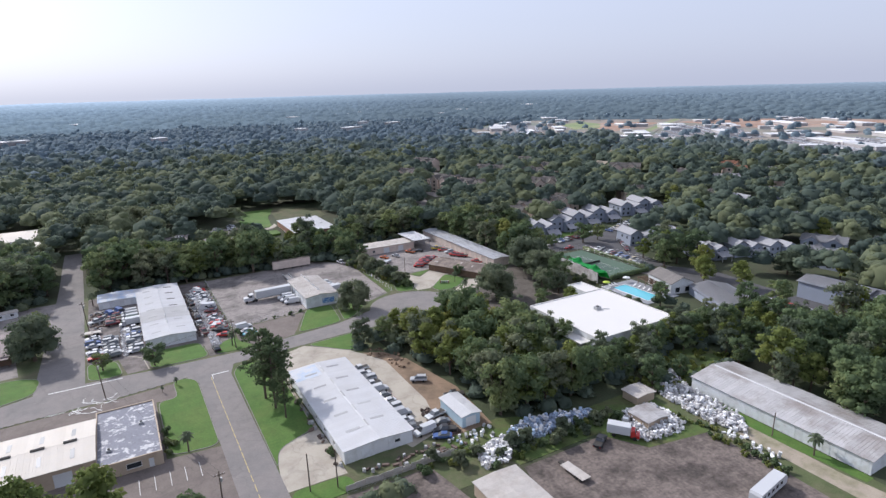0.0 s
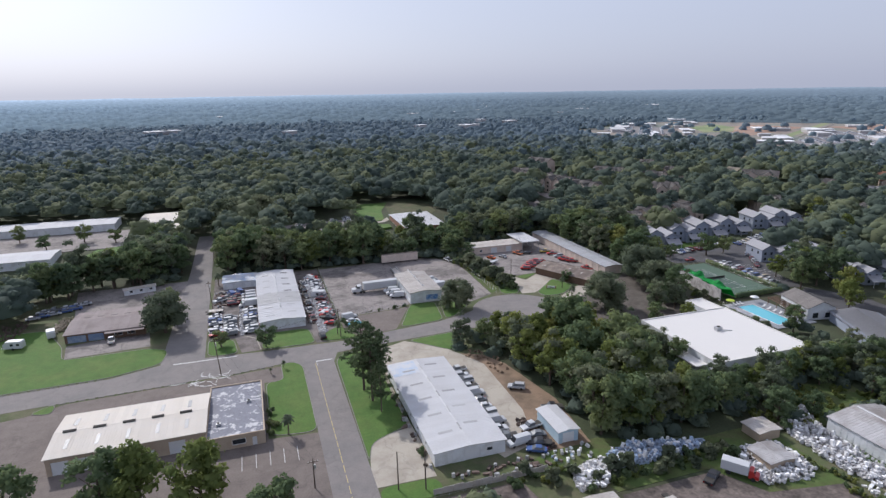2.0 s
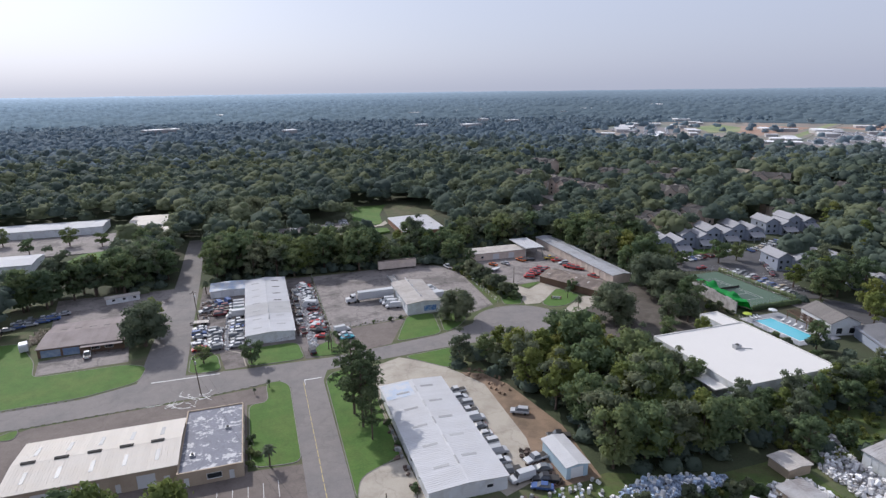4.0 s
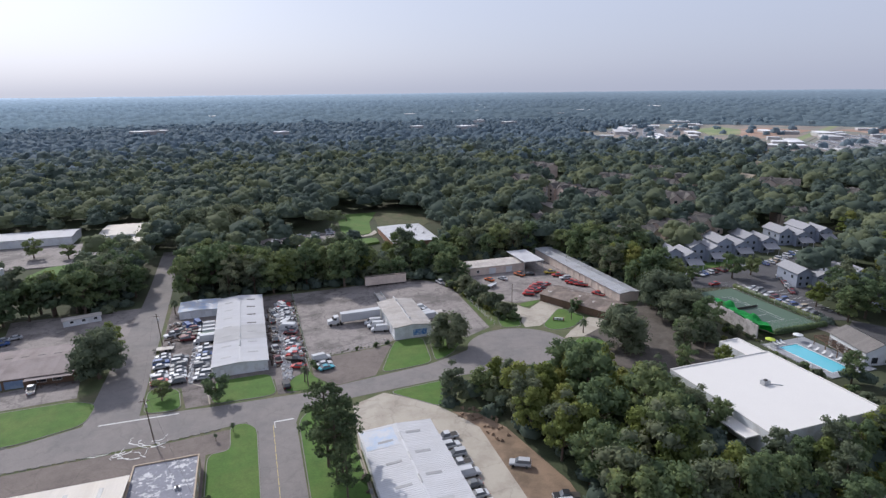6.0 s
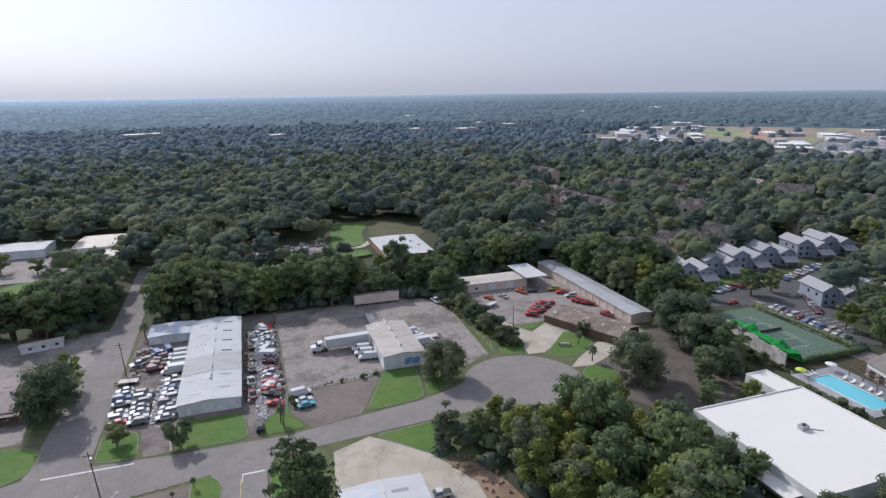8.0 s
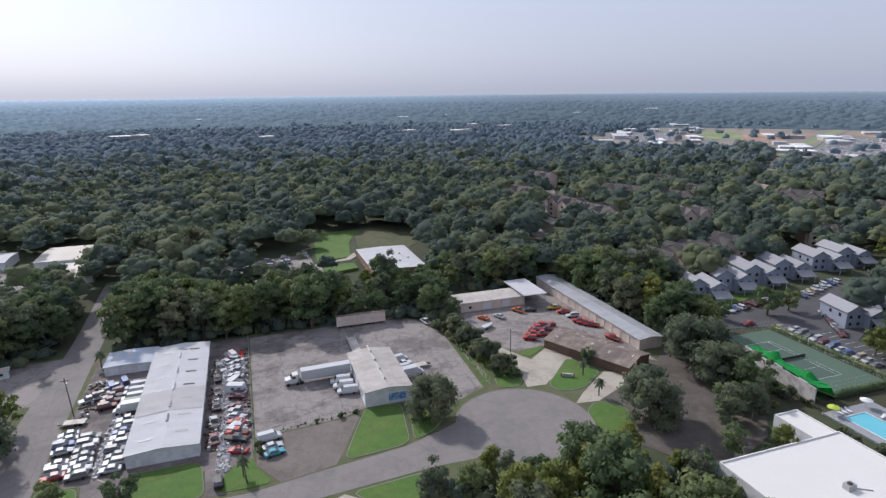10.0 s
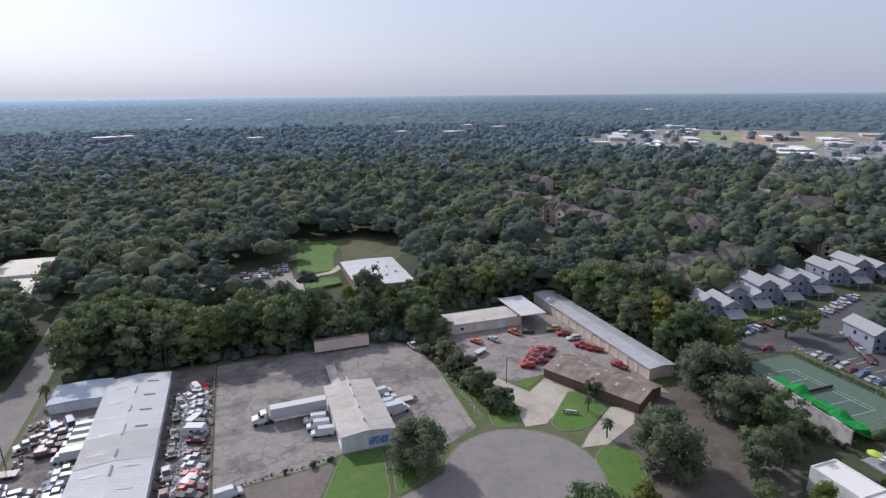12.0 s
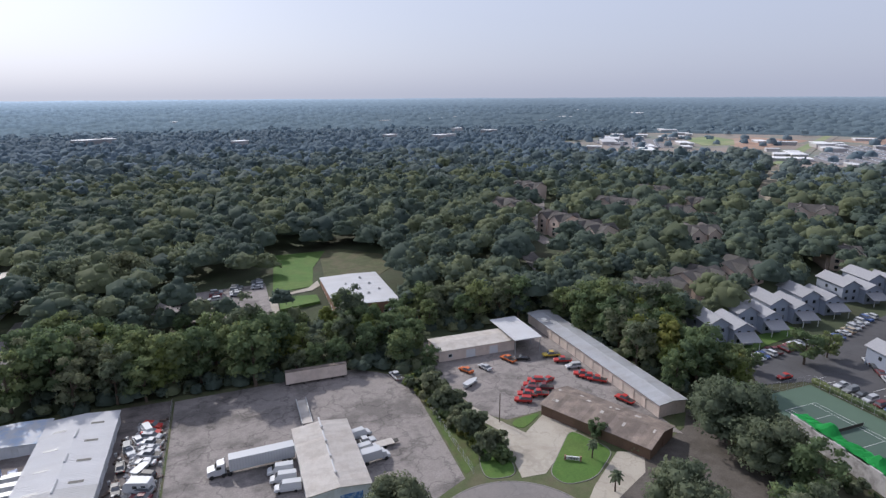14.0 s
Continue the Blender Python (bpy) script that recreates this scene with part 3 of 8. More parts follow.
def vehicle_template(shape, colour):
    length, width, body, cabin = SHAPES[shape]
    t = thing(shape, 0, 0, 0, 0, "", shape.replace("_", " "))
    hw = width / 2
    bm = bmesh.new()
    profile(bm, body, -hw, hw)
    bmesh.ops.bevel(bm, geom=[e for e in bm.edges if abs(e.verts[0].co.x - e.verts[1].co.x) < 0.01], offset=0.09, segments=1, affect="EDGES")
    part("body", bm, PAINTS[colour], t)
    bm = bmesh.new()
    a = [bm.verts.new((-hw + 0.1, y, z)) if z < 1.25 else bm.verts.new((-hw + 0.28, y, z)) for y, z in cabin]
    b = [bm.verts.new((hw - 0.1, y, z)) if z < 1.25 else bm.verts.new((hw - 0.28, y, z)) for y, z in cabin]
    bm.faces.new(a[::-1])
    bm.faces.new(b)
    for i in range(4):
        bm.faces.new((a[i], a[(i + 1) % 4], b[(i + 1) % 4], b[i]))
    part("cabin_glass", bm, CAR_GLASS if shape != "van" else PAINTS[colour], t, "dark glazed cabin" if shape != "van" else "")
    y0, y1, zt = cabin[1][0], cabin[2][0], max(cabin[1][1], cabin[2][1])
    bm = bmesh.new()
    box(bm, -hw + 0.26, hw - 0.26, y0 - 0.04, y1 + 0.04, zt - 0.03, zt + 0.05)
    part("cabin_roof", bm, PAINTS[colour], t)
    if shape == "van":
        bm = bmesh.new()
        q = [bm.verts.new(p) for p in ((-hw + 0.16, 1.72, 1.27), (hw - 0.16, 1.72, 1.27), (hw - 0.3, 1.05, 2.14), (-hw + 0.3, 1.05, 2.14))]
        bm.faces.new(q)
        bmesh.ops.solidify(bm, geom=bm.faces[:], thickness=0.04)
        part("windscreen", bm, CAR_GLASS, t, "dark windscreen")
    if shape == "pickup_truck":
        bm = bmesh.new()
        box(bm, -hw + 0.14, hw - 0.14, -2.62, -0.9, 0.98, 1.05)
        part("cargo_bed", bm, DARK_TRIM, t, "dark cargo bed")
    zw = 0.34
    for sx in (-1, 1):
        for y in (-length * 0.29, length * 0.31):
            bm = bmesh.new()
            tube(bm, (sx * (hw - 0.2), y, zw), (sx * (hw + 0.02), y, zw), zw, zw, 10)
            part("wheel", bm, RUBBER, t)
        bm = bmesh.new()
        box(bm, sx * (hw - 0.28) - 0.2, sx * (hw - 0.28) + 0.2, length / 2 - 0.12, length / 2 + 0.01, 0.6, 0.76)
        part("headlight", bm, LAMP_GLASS, t)
        bm = bmesh.new()
        box(bm, sx * (hw - 0.22) - 0.14, sx * (hw - 0.22) + 0.14, -length / 2 - 0.01, -length / 2 + 0.08, 0.65, 0.85)
        part("tail_light", bm, TAIL, t)
    return t


def box_truck_template(colour, box_colour="white", length=7.2):
    t = thing("box_truck", 0, 0, 0, 0, "", "truck")
    bm = bmesh.new()
    box(bm, -1.15, 1.15, -length / 2, length / 2 - 2.0, 0.95, 3.1)
    bmesh.ops.bevel(bm, geom=bm.edges[:], offset=0.05, segments=1, affect="EDGES")
    part("cargo_box", bm, PAINTS[box_colour], t)
    bm = bmesh.new()
    profile(bm, [(length / 2 - 1.9, 0.5), (length / 2 - 1.9, 2.25), (length / 2 - 1.1, 2.25), (length / 2 - 0.75, 1.35), (length / 2, 1.2), (length / 2, 0.5)], -1.0, 1.0)
    part("cab", bm, PAINTS[colour], t)
    bm = bmesh.new()
    q = [bm.verts.new(p) for p in ((-0.85, length / 2 - 0.76, 1.42), (0.85, length / 2 - 0.76, 1.42), (0.85, length / 2 - 1.05, 2.15), (-0.85, length / 2 - 1.05, 2.15))]
    bm.faces.new(q)
    bmesh.ops.solidify(bm, geom=bm.faces[:], thickness=-0.05)
    part("windscreen", bm, CAR_GLASS, t, "dark windscreen")
    bm = bmesh.new()
    box(bm, -0.5, 0.5, -length / 2, length / 2 - 0.3, 0.55, 0.93)
    part("chassis", bm, DARK_TRIM, t)
    for sx in (-1, 1):
        for y in (-length * 0.28, length / 2 - 1.0):
            bm = bmesh.new()
            tube(bm, (sx * 0.75, y, 0.45), (sx * 1.08, y, 0.45), 0.45, 0.45, 10)
            part("wheel", bm, RUBBER, t)
    return t


TEMPLATES = {}


def park(shape, colour, x, y, rz, where, group=""):
    """A parked vehicle: the first of its kind and colour is built, the others are copies of it. rz: 0 has its nose to +y."""
    key = (shape, colour)
    jitter = random.uniform(-2.5, 2.5)
    m = pose(x, y, rise(x, y) + 0.10, 0, 0, rz + jitter)
    if key not in TEMPLATES:
        t = box_truck_template(colour) if shape == "box_truck" else vehicle_template(shape, colour)
        t.matrix_basis = m
        TEMPLATES[key] = t
    else:
        t = copy_thing(TEMPLATES[key], m)
    return tagged(t, "%s %s parked %s" % (colour, shape.replace("_", " "), where), shape.replace("_", " "), group or "vehicles " + where)


# ---- plants ----
def card_cloud(centres, radii, counts, size, rng, squash=0.8, inner=0.55, loose=0.6):
    """Leaf clumps as small bent sheets spread over the shells of many lobes: vertices, faces and soft normals."""
    counts = np.asarray(counts)
    c, r, k = np.repeat(np.asarray(centres, dtype=float), counts, axis=0), np.repeat(np.asarray(radii, dtype=float), counts), int(counts.sum())
    d = rng.normal(size=(k, 3))
    d /= np.linalg.norm(d, axis=1)[:, None]
    d[:, 2] = np.abs(d[:, 2]) * 1.1 - 0.25
    d /= np.linalg.norm(d, axis=1)[:, None]
    p = c + d * (r * (inner + (1.24 - inner) * rng.random(k) ** 0.7))[:, None] * np.array([1, 1, squash])
    nrm = d + rng.normal(size=(k, 3)) * loose
    nrm /= np.linalg.norm(nrm, axis=1)[:, None]
    u = np.cross(nrm, rng.normal(size=(k, 3)))
    u /= np.linalg.norm(u, axis=1)[:, None]
    v = np.cross(nrm, u)
    s = size * (0.6 + 0.8 * rng.random(k))[:, None]
    q = np.stack([p - u * s - v * s * 0.55, p + u * s * 0.25 - v * s * 0.75 + nrm * s * 0.25, p + u * s + v * s * 0.45, p - u * s * 0.3 + v * s * 0.8 + nrm * s * 0.2], axis=1)
    soft = d * 0.7 + nrm * 0.6
    return q.reshape(-1, 3), np.arange(4 * k).reshape(k, 4), np.repeat(soft / np.linalg.norm(soft, axis=1)[:, None], 4, axis=0)


def core_shape():
    """The upper half of a rounded cube, as unit directions and faces."""
    bm = bmesh.new()
    bmesh.ops.create_cube(bm, size=1.0)
    bmesh.ops.subdivide_edges(bm, edges=bm.edges[:], cuts=1, use_grid_fill=True)
    bm.verts.ensure_lookup_table()
    v = np.array([tuple(p.co.normalized()) for p in bm.verts])
    f = np.array([[p.index for p in face.verts] for face in bm.faces if face.calc_center_median().z > -0.1])
    bm.free()
    return v, f


CORE_V, CORE_F = core_shape()


def cores(centres, radii, rng, squash=0.8):
    """The dense inner foliage of lobes: lumpy rounded bodies."""
    c, r = np.asarray(centres, dtype=float), np.asarray(radii, dtype=float)
    n, k = len(c), len(CORE_V)
    p = c[:, None, :] + CORE_V[None] * (r[:, None] * rng.uniform(0.78, 1.16, (n, k)))[:, :, None] * np.array([1, 1, squash])
    return p.reshape(-1, 3), (CORE_F[None] + (np.arange(n) * k)[:, None, None]).reshape(-1, 4), np.tile(CORE_V, (n, 1))


def joined(*parts):
    vs, fs, ns, base = [], [], [], 0
    for v, f, n in parts:
        vs.append(v)
        fs.append(f + base)
        ns.append(n)
        base += len(v)
    return np.concatenate(vs), np.concatenate(fs), np.concatenate(ns)


def mesh_from(name, verts, faces, normals, material, tones=None):
    me = bpy.data.meshes.new(name)
    k = faces.shape[1]
    me.vertices.add(len(verts))
    me.vertices.foreach_set("co", np.ascontiguousarray(verts, dtype=np.float32).ravel())
    me.loops.add(faces.size)
    me.loops.foreach_set("vertex_index", faces.astype(np.int32).ravel())
    me.polygons.add(len(faces))
    me.polygons.foreach_set("loop_start", np.arange(0, faces.size, k, dtype=np.int32))
    me.materials.append(material)
    if tones is not None:
        me.attributes.new("tone", "FLOAT", "POINT").data.foreach_set("value", np.ascontiguousarray(tones, dtype=np.float32))
    me.update(calc_edges=True)
    me.polygons.foreach_set("use_smooth", [True] * len(me.polygons))
    me.normals_split_custom_set_from_vertices(normals.tolist())
    return me


def crown_lobes(rng, r, h, n):
    """Centres and radii of the lobes of a broad crown of radius r and height h about the origin."""
    cs, rs = [], []
    for i in range(n):
        a = rng.random() * 2 * math.pi
        rr = r * 0.72 * math.sqrt(rng.random())
        z = h * (rng.random() - 0.45) * (1.0 - 0.55 * rr / r)
        cs.append((rr * math.cos(a), rr * math.sin(a), z))
        rs.append(r * rng.uniform(0.19, 0.34))
    return cs, rs


def broadleaf(name, r, height, seed, material, leaves=1100, size=0.42, label="", lobes=16, share=0.86):
    """A tree: tapered trunk, limbs, and a crown of leaf clumps in uneven lobes."""
    rng = np.random.default_rng(seed)
    t = thing(name, 0, 0, 0, 0, label, "tree")
    crown_h = height * share
    mid = height - crown_h * 0.52
    bm = bmesh.new()
    tube(bm, (0, 0, -0.3), (0.1, 0.05, mid * 0.55), r * 0.075, r * 0.05, 8)
    tube(bm, (0.1, 0.05, mid * 0.55), (0, 0, mid + crown_h * 0.2), r * 0.05, r * 0.015, 7)
    for i in range(6):
        a = i * 1.05 + rng.random()
        z0 = mid * (0.5 + 0.08 * i)
        tube(bm, (0.05, 0, z0), (math.cos(a) * r * 0.55, math.sin(a) * r * 0.55, z0 + r * 0.45), r * 0.03, r * 0.008, 5)
    part("trunk", bm, BARK, t)
    cs, rs = crown_lobes(rng, r, crown_h, int(lobes * 1.7))
    cs = [(x, y, z + mid) for x, y, z in cs]
    per = [max(12, int(leaves * q * q / sum(s * s for s in rs))) for q in rs]
    verts, faces, normals = joined(card_cloud(cs, rs, per, size * 0.85, rng), cores(cs, [q * 0.74 for q in rs], rng))
    crown = new("crown", mesh_from("crown", verts, faces, normals, material))
    crown.parent = t
    return t


def pine(name, r, height, seed, label):
    """A tall pine: bare straight trunk, needle tufts at the ends of short tiers high up."""
    rng = np.random.default_rng(seed)
    t = thing(name, 0, 0, 0, 0, label, "tree")
    bm = bmesh.new()
    tube(bm, (0, 0, -0.3), (0.15, 0.1, height * 0.6), 0.32, 0.22, 8)
    tube(bm, (0.15, 0.1, height * 0.6), (0.1, 0, height * 0.97), 0.22, 0.06, 7)
    cs, rs = [], []
    for i in range(46):
        f = i / 45
        z = height * (0.34 + 0.64 * f)
        a = i * 2.4 + rng.random()
        reach = r * (0.22 + 1.9 * f - 1.95 * f * f) * rng.uniform(0.35, 1.0)
        tube(bm, (0.1, 0, z - 0.6), (math.cos(a) * reach, math.sin(a) * reach, z), 0.07, 0.02, 4)
        cs.append((math.cos(a) * reach, math.sin(a) * reach, z))
        rs.append(rng.uniform(0.7, 1.5))
    part("trunk", bm, BARK, t)
    crown = new("crown", mesh_from("crown", *card_cloud(cs, rs, [46] * len(cs), 0.27, rng, 0.7, 0.2), LEAF_PINE))
    crown.parent = t
    return t


def palm(name, height, seed, label):
    """A cabbage palm: slim ringed trunk with a round head of drooping fronds."""
    rng = np.random.default_rng(seed)
    t = thing(name, 0, 0, 0, 0, label, "palm")
    bm = bmesh.new()
    tube(bm, (0, 0, -0.2), (0.08, 0, height * 0.5), 0.2, 0.17, 8)
    tube(bm, (0.08, 0, height * 0.5), (0, 0, height), 0.17, 0.22, 8)
    part("trunk", bm, BARK, t)
    for i in range(26):
        bm = bmesh.new()
        a = i * 2.399
        el = 1.3 - 2.0 * i / 25
        reach = rng.uniform(1.4, 1.9)
        prev = None
        for s in range(5):
            f = s / 4
            d = reach * f
            z = height + math.sin(el) * d - 0.55 * f * f * reach
            c = math.cos(el) * d
            wd = 0.42 * math.sin(0.25 + 2.6 * f)
            pl = Vector((c * math.cos(a) - wd * math.sin(a), c * math.sin(a) + wd * math.cos(a), z - 0.12))
            pm = Vector((c * math.cos(a), c * math.sin(a), z))
            pr = Vector((c * math.cos(a) + wd * math.sin(a), c * math.sin(a) - wd * math.cos(a), z - 0.12))
            cur = [bm.verts.new(p) for p in (pl, pm, pr)]
            if prev:
                bm.faces.new((prev[0], prev[1], cur[1], cur[0]))
                bm.faces.new((prev[1], prev[2], cur[2], cur[1]))
            prev = cur
        part("frond", bm, LEAF_GREY, t)
    return t


def bush_mesh(r, h, seed, leaves, size, material):
    rng = np.random.default_rng(seed)
    cs, rs = crown_lobes(rng, r, h, 9)
    cs = [(x, y, z + h * 0.42) for x, y, z in cs]
    verts, faces, normals = joined(card_cloud(cs, rs, [leaves // 9] * 9, size, rng), cores(cs, [q * 0.6 for q in rs], rng))
    verts[:, 2] = np.maximum(verts[:, 2], 0.0)
    return mesh_from("bush", verts, faces, normals, material)


def forest_mesh(name, spots, material, lobes, leaves, size, rng, puff=0.86):
    """Many crowns in one mesh, each a tall dome with rounded puffs on it, roughened by leaf clumps, with a tone of its own: spots are rows of x, y, ground height, radius, tree height."""
    cs, rs, ts, bodies, tones = [], [], [], [], []
    for x, y, z, r, h in spots:
        tone = rng.random()
        turn = rng.random() * 6.283
        mid_z = z + h - r * 1.02
        bodies.append((x, y, mid_z))
        tones.append(tone)
        for i in range(lobes):
            up = 0.96 - 0.98 * (i + 0.5 * rng.random()) / lobes
            out = math.sqrt(max(0.0, 1 - up * up))
            a = turn + i * 2.4 + rng.uniform(-0.45, 0.45)
            reach = r * rng.uniform(0.60, 0.80)
            cs.append((x + reach * out * math.cos(a), y + reach * out * math.sin(a), mid_z + reach * up * 1.05))
            rs.append(r * rng.uniform(0.26, 0.44) * (1.3 if lobes < 4 else 1.0))
            ts.append(tone + rng.uniform(-0.10, 0.10))
    cs, rs, ts = np.asarray(cs), np.asarray(rs), np.clip(ts, 0, 1)
    cloud = card_cloud(cs, rs, [leaves] * len(cs), size, rng, 0.9, 0.82, 0.45)
    body = cores(bodies, [s[3] * 0.84 for s in spots], rng, 1.1)
    puffs = cores(cs, rs * puff, rng, 0.9)
    all_tones = np.concatenate([np.repeat(ts, leaves * 4), np.repeat(tones, len(CORE_V)), np.repeat(ts, len(CORE_V))])
    return mesh_from(name, *joined(cloud, body, puffs), material, all_tones)


def inside(x, y, poly):
    hit, n = False, len(poly)
    for i in range(n):
        (x1, y1), (x2, y2) = poly[i], poly[(i + 1) % n]
        if (y1 > y) != (y2 > y) and x < (x2 - x1) * (y - y1) / (y2 - y1) + x1:
            hit = not hit
    return hit


PLANTS = {}


def plant(key, x, y, size=1.0, turn=None, label="", group=""):
    """A plant of the named kind: the first is built, the others are copies of it."""
    m = pose(x, y, rise(x, y), 0, 0, random.uniform(0, 360) if turn is None else turn)
    if key not in PLANTS:
        maker, args = PLANT_KINDS[key]
        PLANTS[key] = maker(*args)
        PLANTS[key].matrix_basis = m
        t = PLANTS[key]
    else:
        t = copy_thing(PLANTS[key], m @ Matrix.Diagonal((size, size, size * random.uniform(0.92, 1.08), 1)))
    return tagged(t, label, "", group)


PLANT_KINDS = {
    "oak_a": (broadleaf, ("broadleaf_tree", 5.0, 12.0, 11, LEAF, 1550, 0.36, "dense dark green broadleaf tree in the wood")),
    "oak_b": (broadleaf, ("broadleaf_tree", 5.6, 13.5, 12, LEAF, 1650, 0.38, "tall dark green broadleaf tree in the wood", 20)),
    "oak_c": (broadleaf, ("broadleaf_tree", 4.4, 11.0, 13, LEAF_BRIGHT, 1450, 0.34, "yellowish green broadleaf tree at the wood's edge", 14)),
    "oak_d": (broadleaf, ("broadleaf_tree", 4.8, 14.5, 14, LEAF_GREY, 1550, 0.36, "dull grey green broadleaf tree in the wood", 18)),
    "round": (broadleaf, ("round_tree", 6.5, 10.5, 15, LEAF_GREY, 6400, 0.27, "round grey green oak standing on its own", 34, 1.08)),
    "small": (broadleaf, ("small_tree", 3.0, 6.0, 16, LEAF, 1200, 0.24, "small dark green tree beside the street", 10)),
    "pine": (pine, ("pine_tree", 7.6, 17.5, 17, "tall pine with bare trunk on the lawn")),
    "palm": (palm, ("palm_tree", 4.6, 18, "cabbage palm with round head of fronds on the grass")),
}

# ---- ground, distance and streets ----
def ground_sheet():
    """One sheet to the horizon: fine steps near, wide ones far off, the rim raised to fit the horizon in the camera's
    view.
    """
    rings = [0, 20, 45, 75, 110, 150, 180] + [188 + 8 * k for k in range(22)] + [370, 390, 420, 500, 650, 900, 1300, 1800, 2500, 3300, 4100, 4800]
    cx, cy, n = 100.0, 60.0, 192
    bm = bmesh.new()
    rows = []
    for r in rings:
        row = []
        for i in range(n):
            a = 2 * math.pi * i / n
            x, y = cx + r * math.sin(a), cy + r * math.cos(a)
            row.append(bm.verts.new((x, y, rise(x, y) - 0.05 + 24 * smooth_step(1500, 4800, r))))
            if r == 0:
                break
        rows.append(row)
    for i in range(n):
        bm.faces.new((rows[0][0], rows[1][i], rows[1][(i + 1) % n]))
    for p, q in zip(rows[1:], rows[2:]):
        for i in range(n):
            bm.faces.new((p[i], q[i], q[(i + 1) % n], p[(i + 1) % n]))
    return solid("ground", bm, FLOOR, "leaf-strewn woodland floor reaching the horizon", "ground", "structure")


ground_sheet()


def distance_material():
    """The far country: woods in uneven bands, with blue-grey haze painted in as emission, paler towards the rim."""
    m = bpy.data.materials.new("haze_glow_distance")
    m.use_nodes = True
    nt, ns = m.node_tree, m.node_tree.nodes
    bsdf = ns["Principled BSDF"]
    geo = ns.new("ShaderNodeNewGeometry")
    sep = ns.new("ShaderNodeSeparateXYZ")
    nt.links.new(geo.outputs["Position"], sep.inputs[0])
    # tree lines: long across the land, narrow in depth
    turn = ns.new("ShaderNodeMath")
    turn.operation = "ARCTAN2"
    nt.links.new(sep.outputs["X"], turn.inputs[0])
    nt.links.new(sep.outputs["Y"], turn.inputs[1])
    along = ns.new("ShaderNodeMath")
    along.operation = "MULTIPLY"
    along.inputs[1].default_value = 150.0
    nt.links.new(turn.outputs[0], along.inputs[0])
    reach = ns.new("ShaderNodeVectorMath")
    reach.operation = "LENGTH"
    nt.links.new(geo.outputs["Position"], reach.inputs[0])
    deep = ns.new("ShaderNodeMath")
    deep.operation = "MULTIPLY"
    deep.inputs[1].default_value = 0.0075
    nt.links.new(reach.outputs["Value"], deep.inputs[0])
    both = ns.new("ShaderNodeCombineXYZ")
    nt.links.new(along.outputs[0], both.inputs[0])
    nt.links.new(deep.outputs[0], both.inputs[1])
    n1 = ns.new("ShaderNodeTexNoise")
    n1.inputs["Scale"].default_value, n1.inputs["Detail"].default_value, n1.inputs["Roughness"].default_value = 1.0, 6, 0.66
    nt.links.new(both.outputs[0], n1.inputs["Vector"])
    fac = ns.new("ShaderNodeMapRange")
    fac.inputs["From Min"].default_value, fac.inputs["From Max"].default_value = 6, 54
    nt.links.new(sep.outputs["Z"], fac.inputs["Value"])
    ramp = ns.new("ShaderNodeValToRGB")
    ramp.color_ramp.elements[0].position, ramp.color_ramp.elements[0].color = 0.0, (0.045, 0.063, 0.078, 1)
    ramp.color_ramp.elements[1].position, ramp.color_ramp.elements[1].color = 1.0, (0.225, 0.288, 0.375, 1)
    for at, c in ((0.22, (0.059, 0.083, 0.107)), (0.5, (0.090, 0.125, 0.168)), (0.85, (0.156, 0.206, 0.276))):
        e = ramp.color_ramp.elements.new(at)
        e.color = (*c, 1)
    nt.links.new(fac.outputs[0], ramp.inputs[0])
    var = ns.new("ShaderNodeMapRange")
    var.inputs["From Min"].default_value, var.inputs["From Max"].default_value = 0.3, 0.7
    var.inputs["To Min"].default_value, var.inputs["To Max"].default_value = 0.72, 1.28
    nt.links.new(n1.outputs["Fac"], var.inputs["Value"])
    sc = ns.new("ShaderNodeVectorMath")
    sc.operation = "SCALE"
    nt.links.new(ramp.outputs[0], sc.inputs[0])
    # the painted haze glows brighter towards the sun
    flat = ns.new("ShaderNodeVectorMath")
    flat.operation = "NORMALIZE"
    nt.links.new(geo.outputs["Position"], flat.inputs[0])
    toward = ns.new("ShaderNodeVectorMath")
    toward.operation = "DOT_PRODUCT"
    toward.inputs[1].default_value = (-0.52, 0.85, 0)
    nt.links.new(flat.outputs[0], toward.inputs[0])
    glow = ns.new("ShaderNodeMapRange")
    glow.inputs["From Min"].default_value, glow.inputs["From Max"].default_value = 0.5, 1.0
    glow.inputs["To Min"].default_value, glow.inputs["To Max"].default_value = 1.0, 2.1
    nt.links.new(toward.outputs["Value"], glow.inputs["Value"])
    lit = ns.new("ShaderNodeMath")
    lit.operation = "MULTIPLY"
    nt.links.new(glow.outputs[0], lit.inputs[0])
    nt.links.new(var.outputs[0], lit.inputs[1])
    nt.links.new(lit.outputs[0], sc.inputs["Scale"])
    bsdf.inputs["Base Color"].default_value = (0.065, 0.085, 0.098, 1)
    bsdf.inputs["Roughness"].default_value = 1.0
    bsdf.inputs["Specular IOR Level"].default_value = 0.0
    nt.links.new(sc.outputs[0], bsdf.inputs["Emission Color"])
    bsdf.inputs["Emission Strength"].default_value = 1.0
    return m


DISTANCE = distance_material()


def far_height(x, y):
    """The height of the far country, raised outwards so that its edge fits the camera's horizon line."""
    r = math.hypot(x - 100, y - 60)
    return 8 + 46 * (r - 1230) / 3600 + 3.5 * noise.noise(Vector((x * 0.0035, y * 0.0035, 0.5))) + 2.5 * noise.noise(Vector((x * 0.02, y * 0.02, 1.5)))


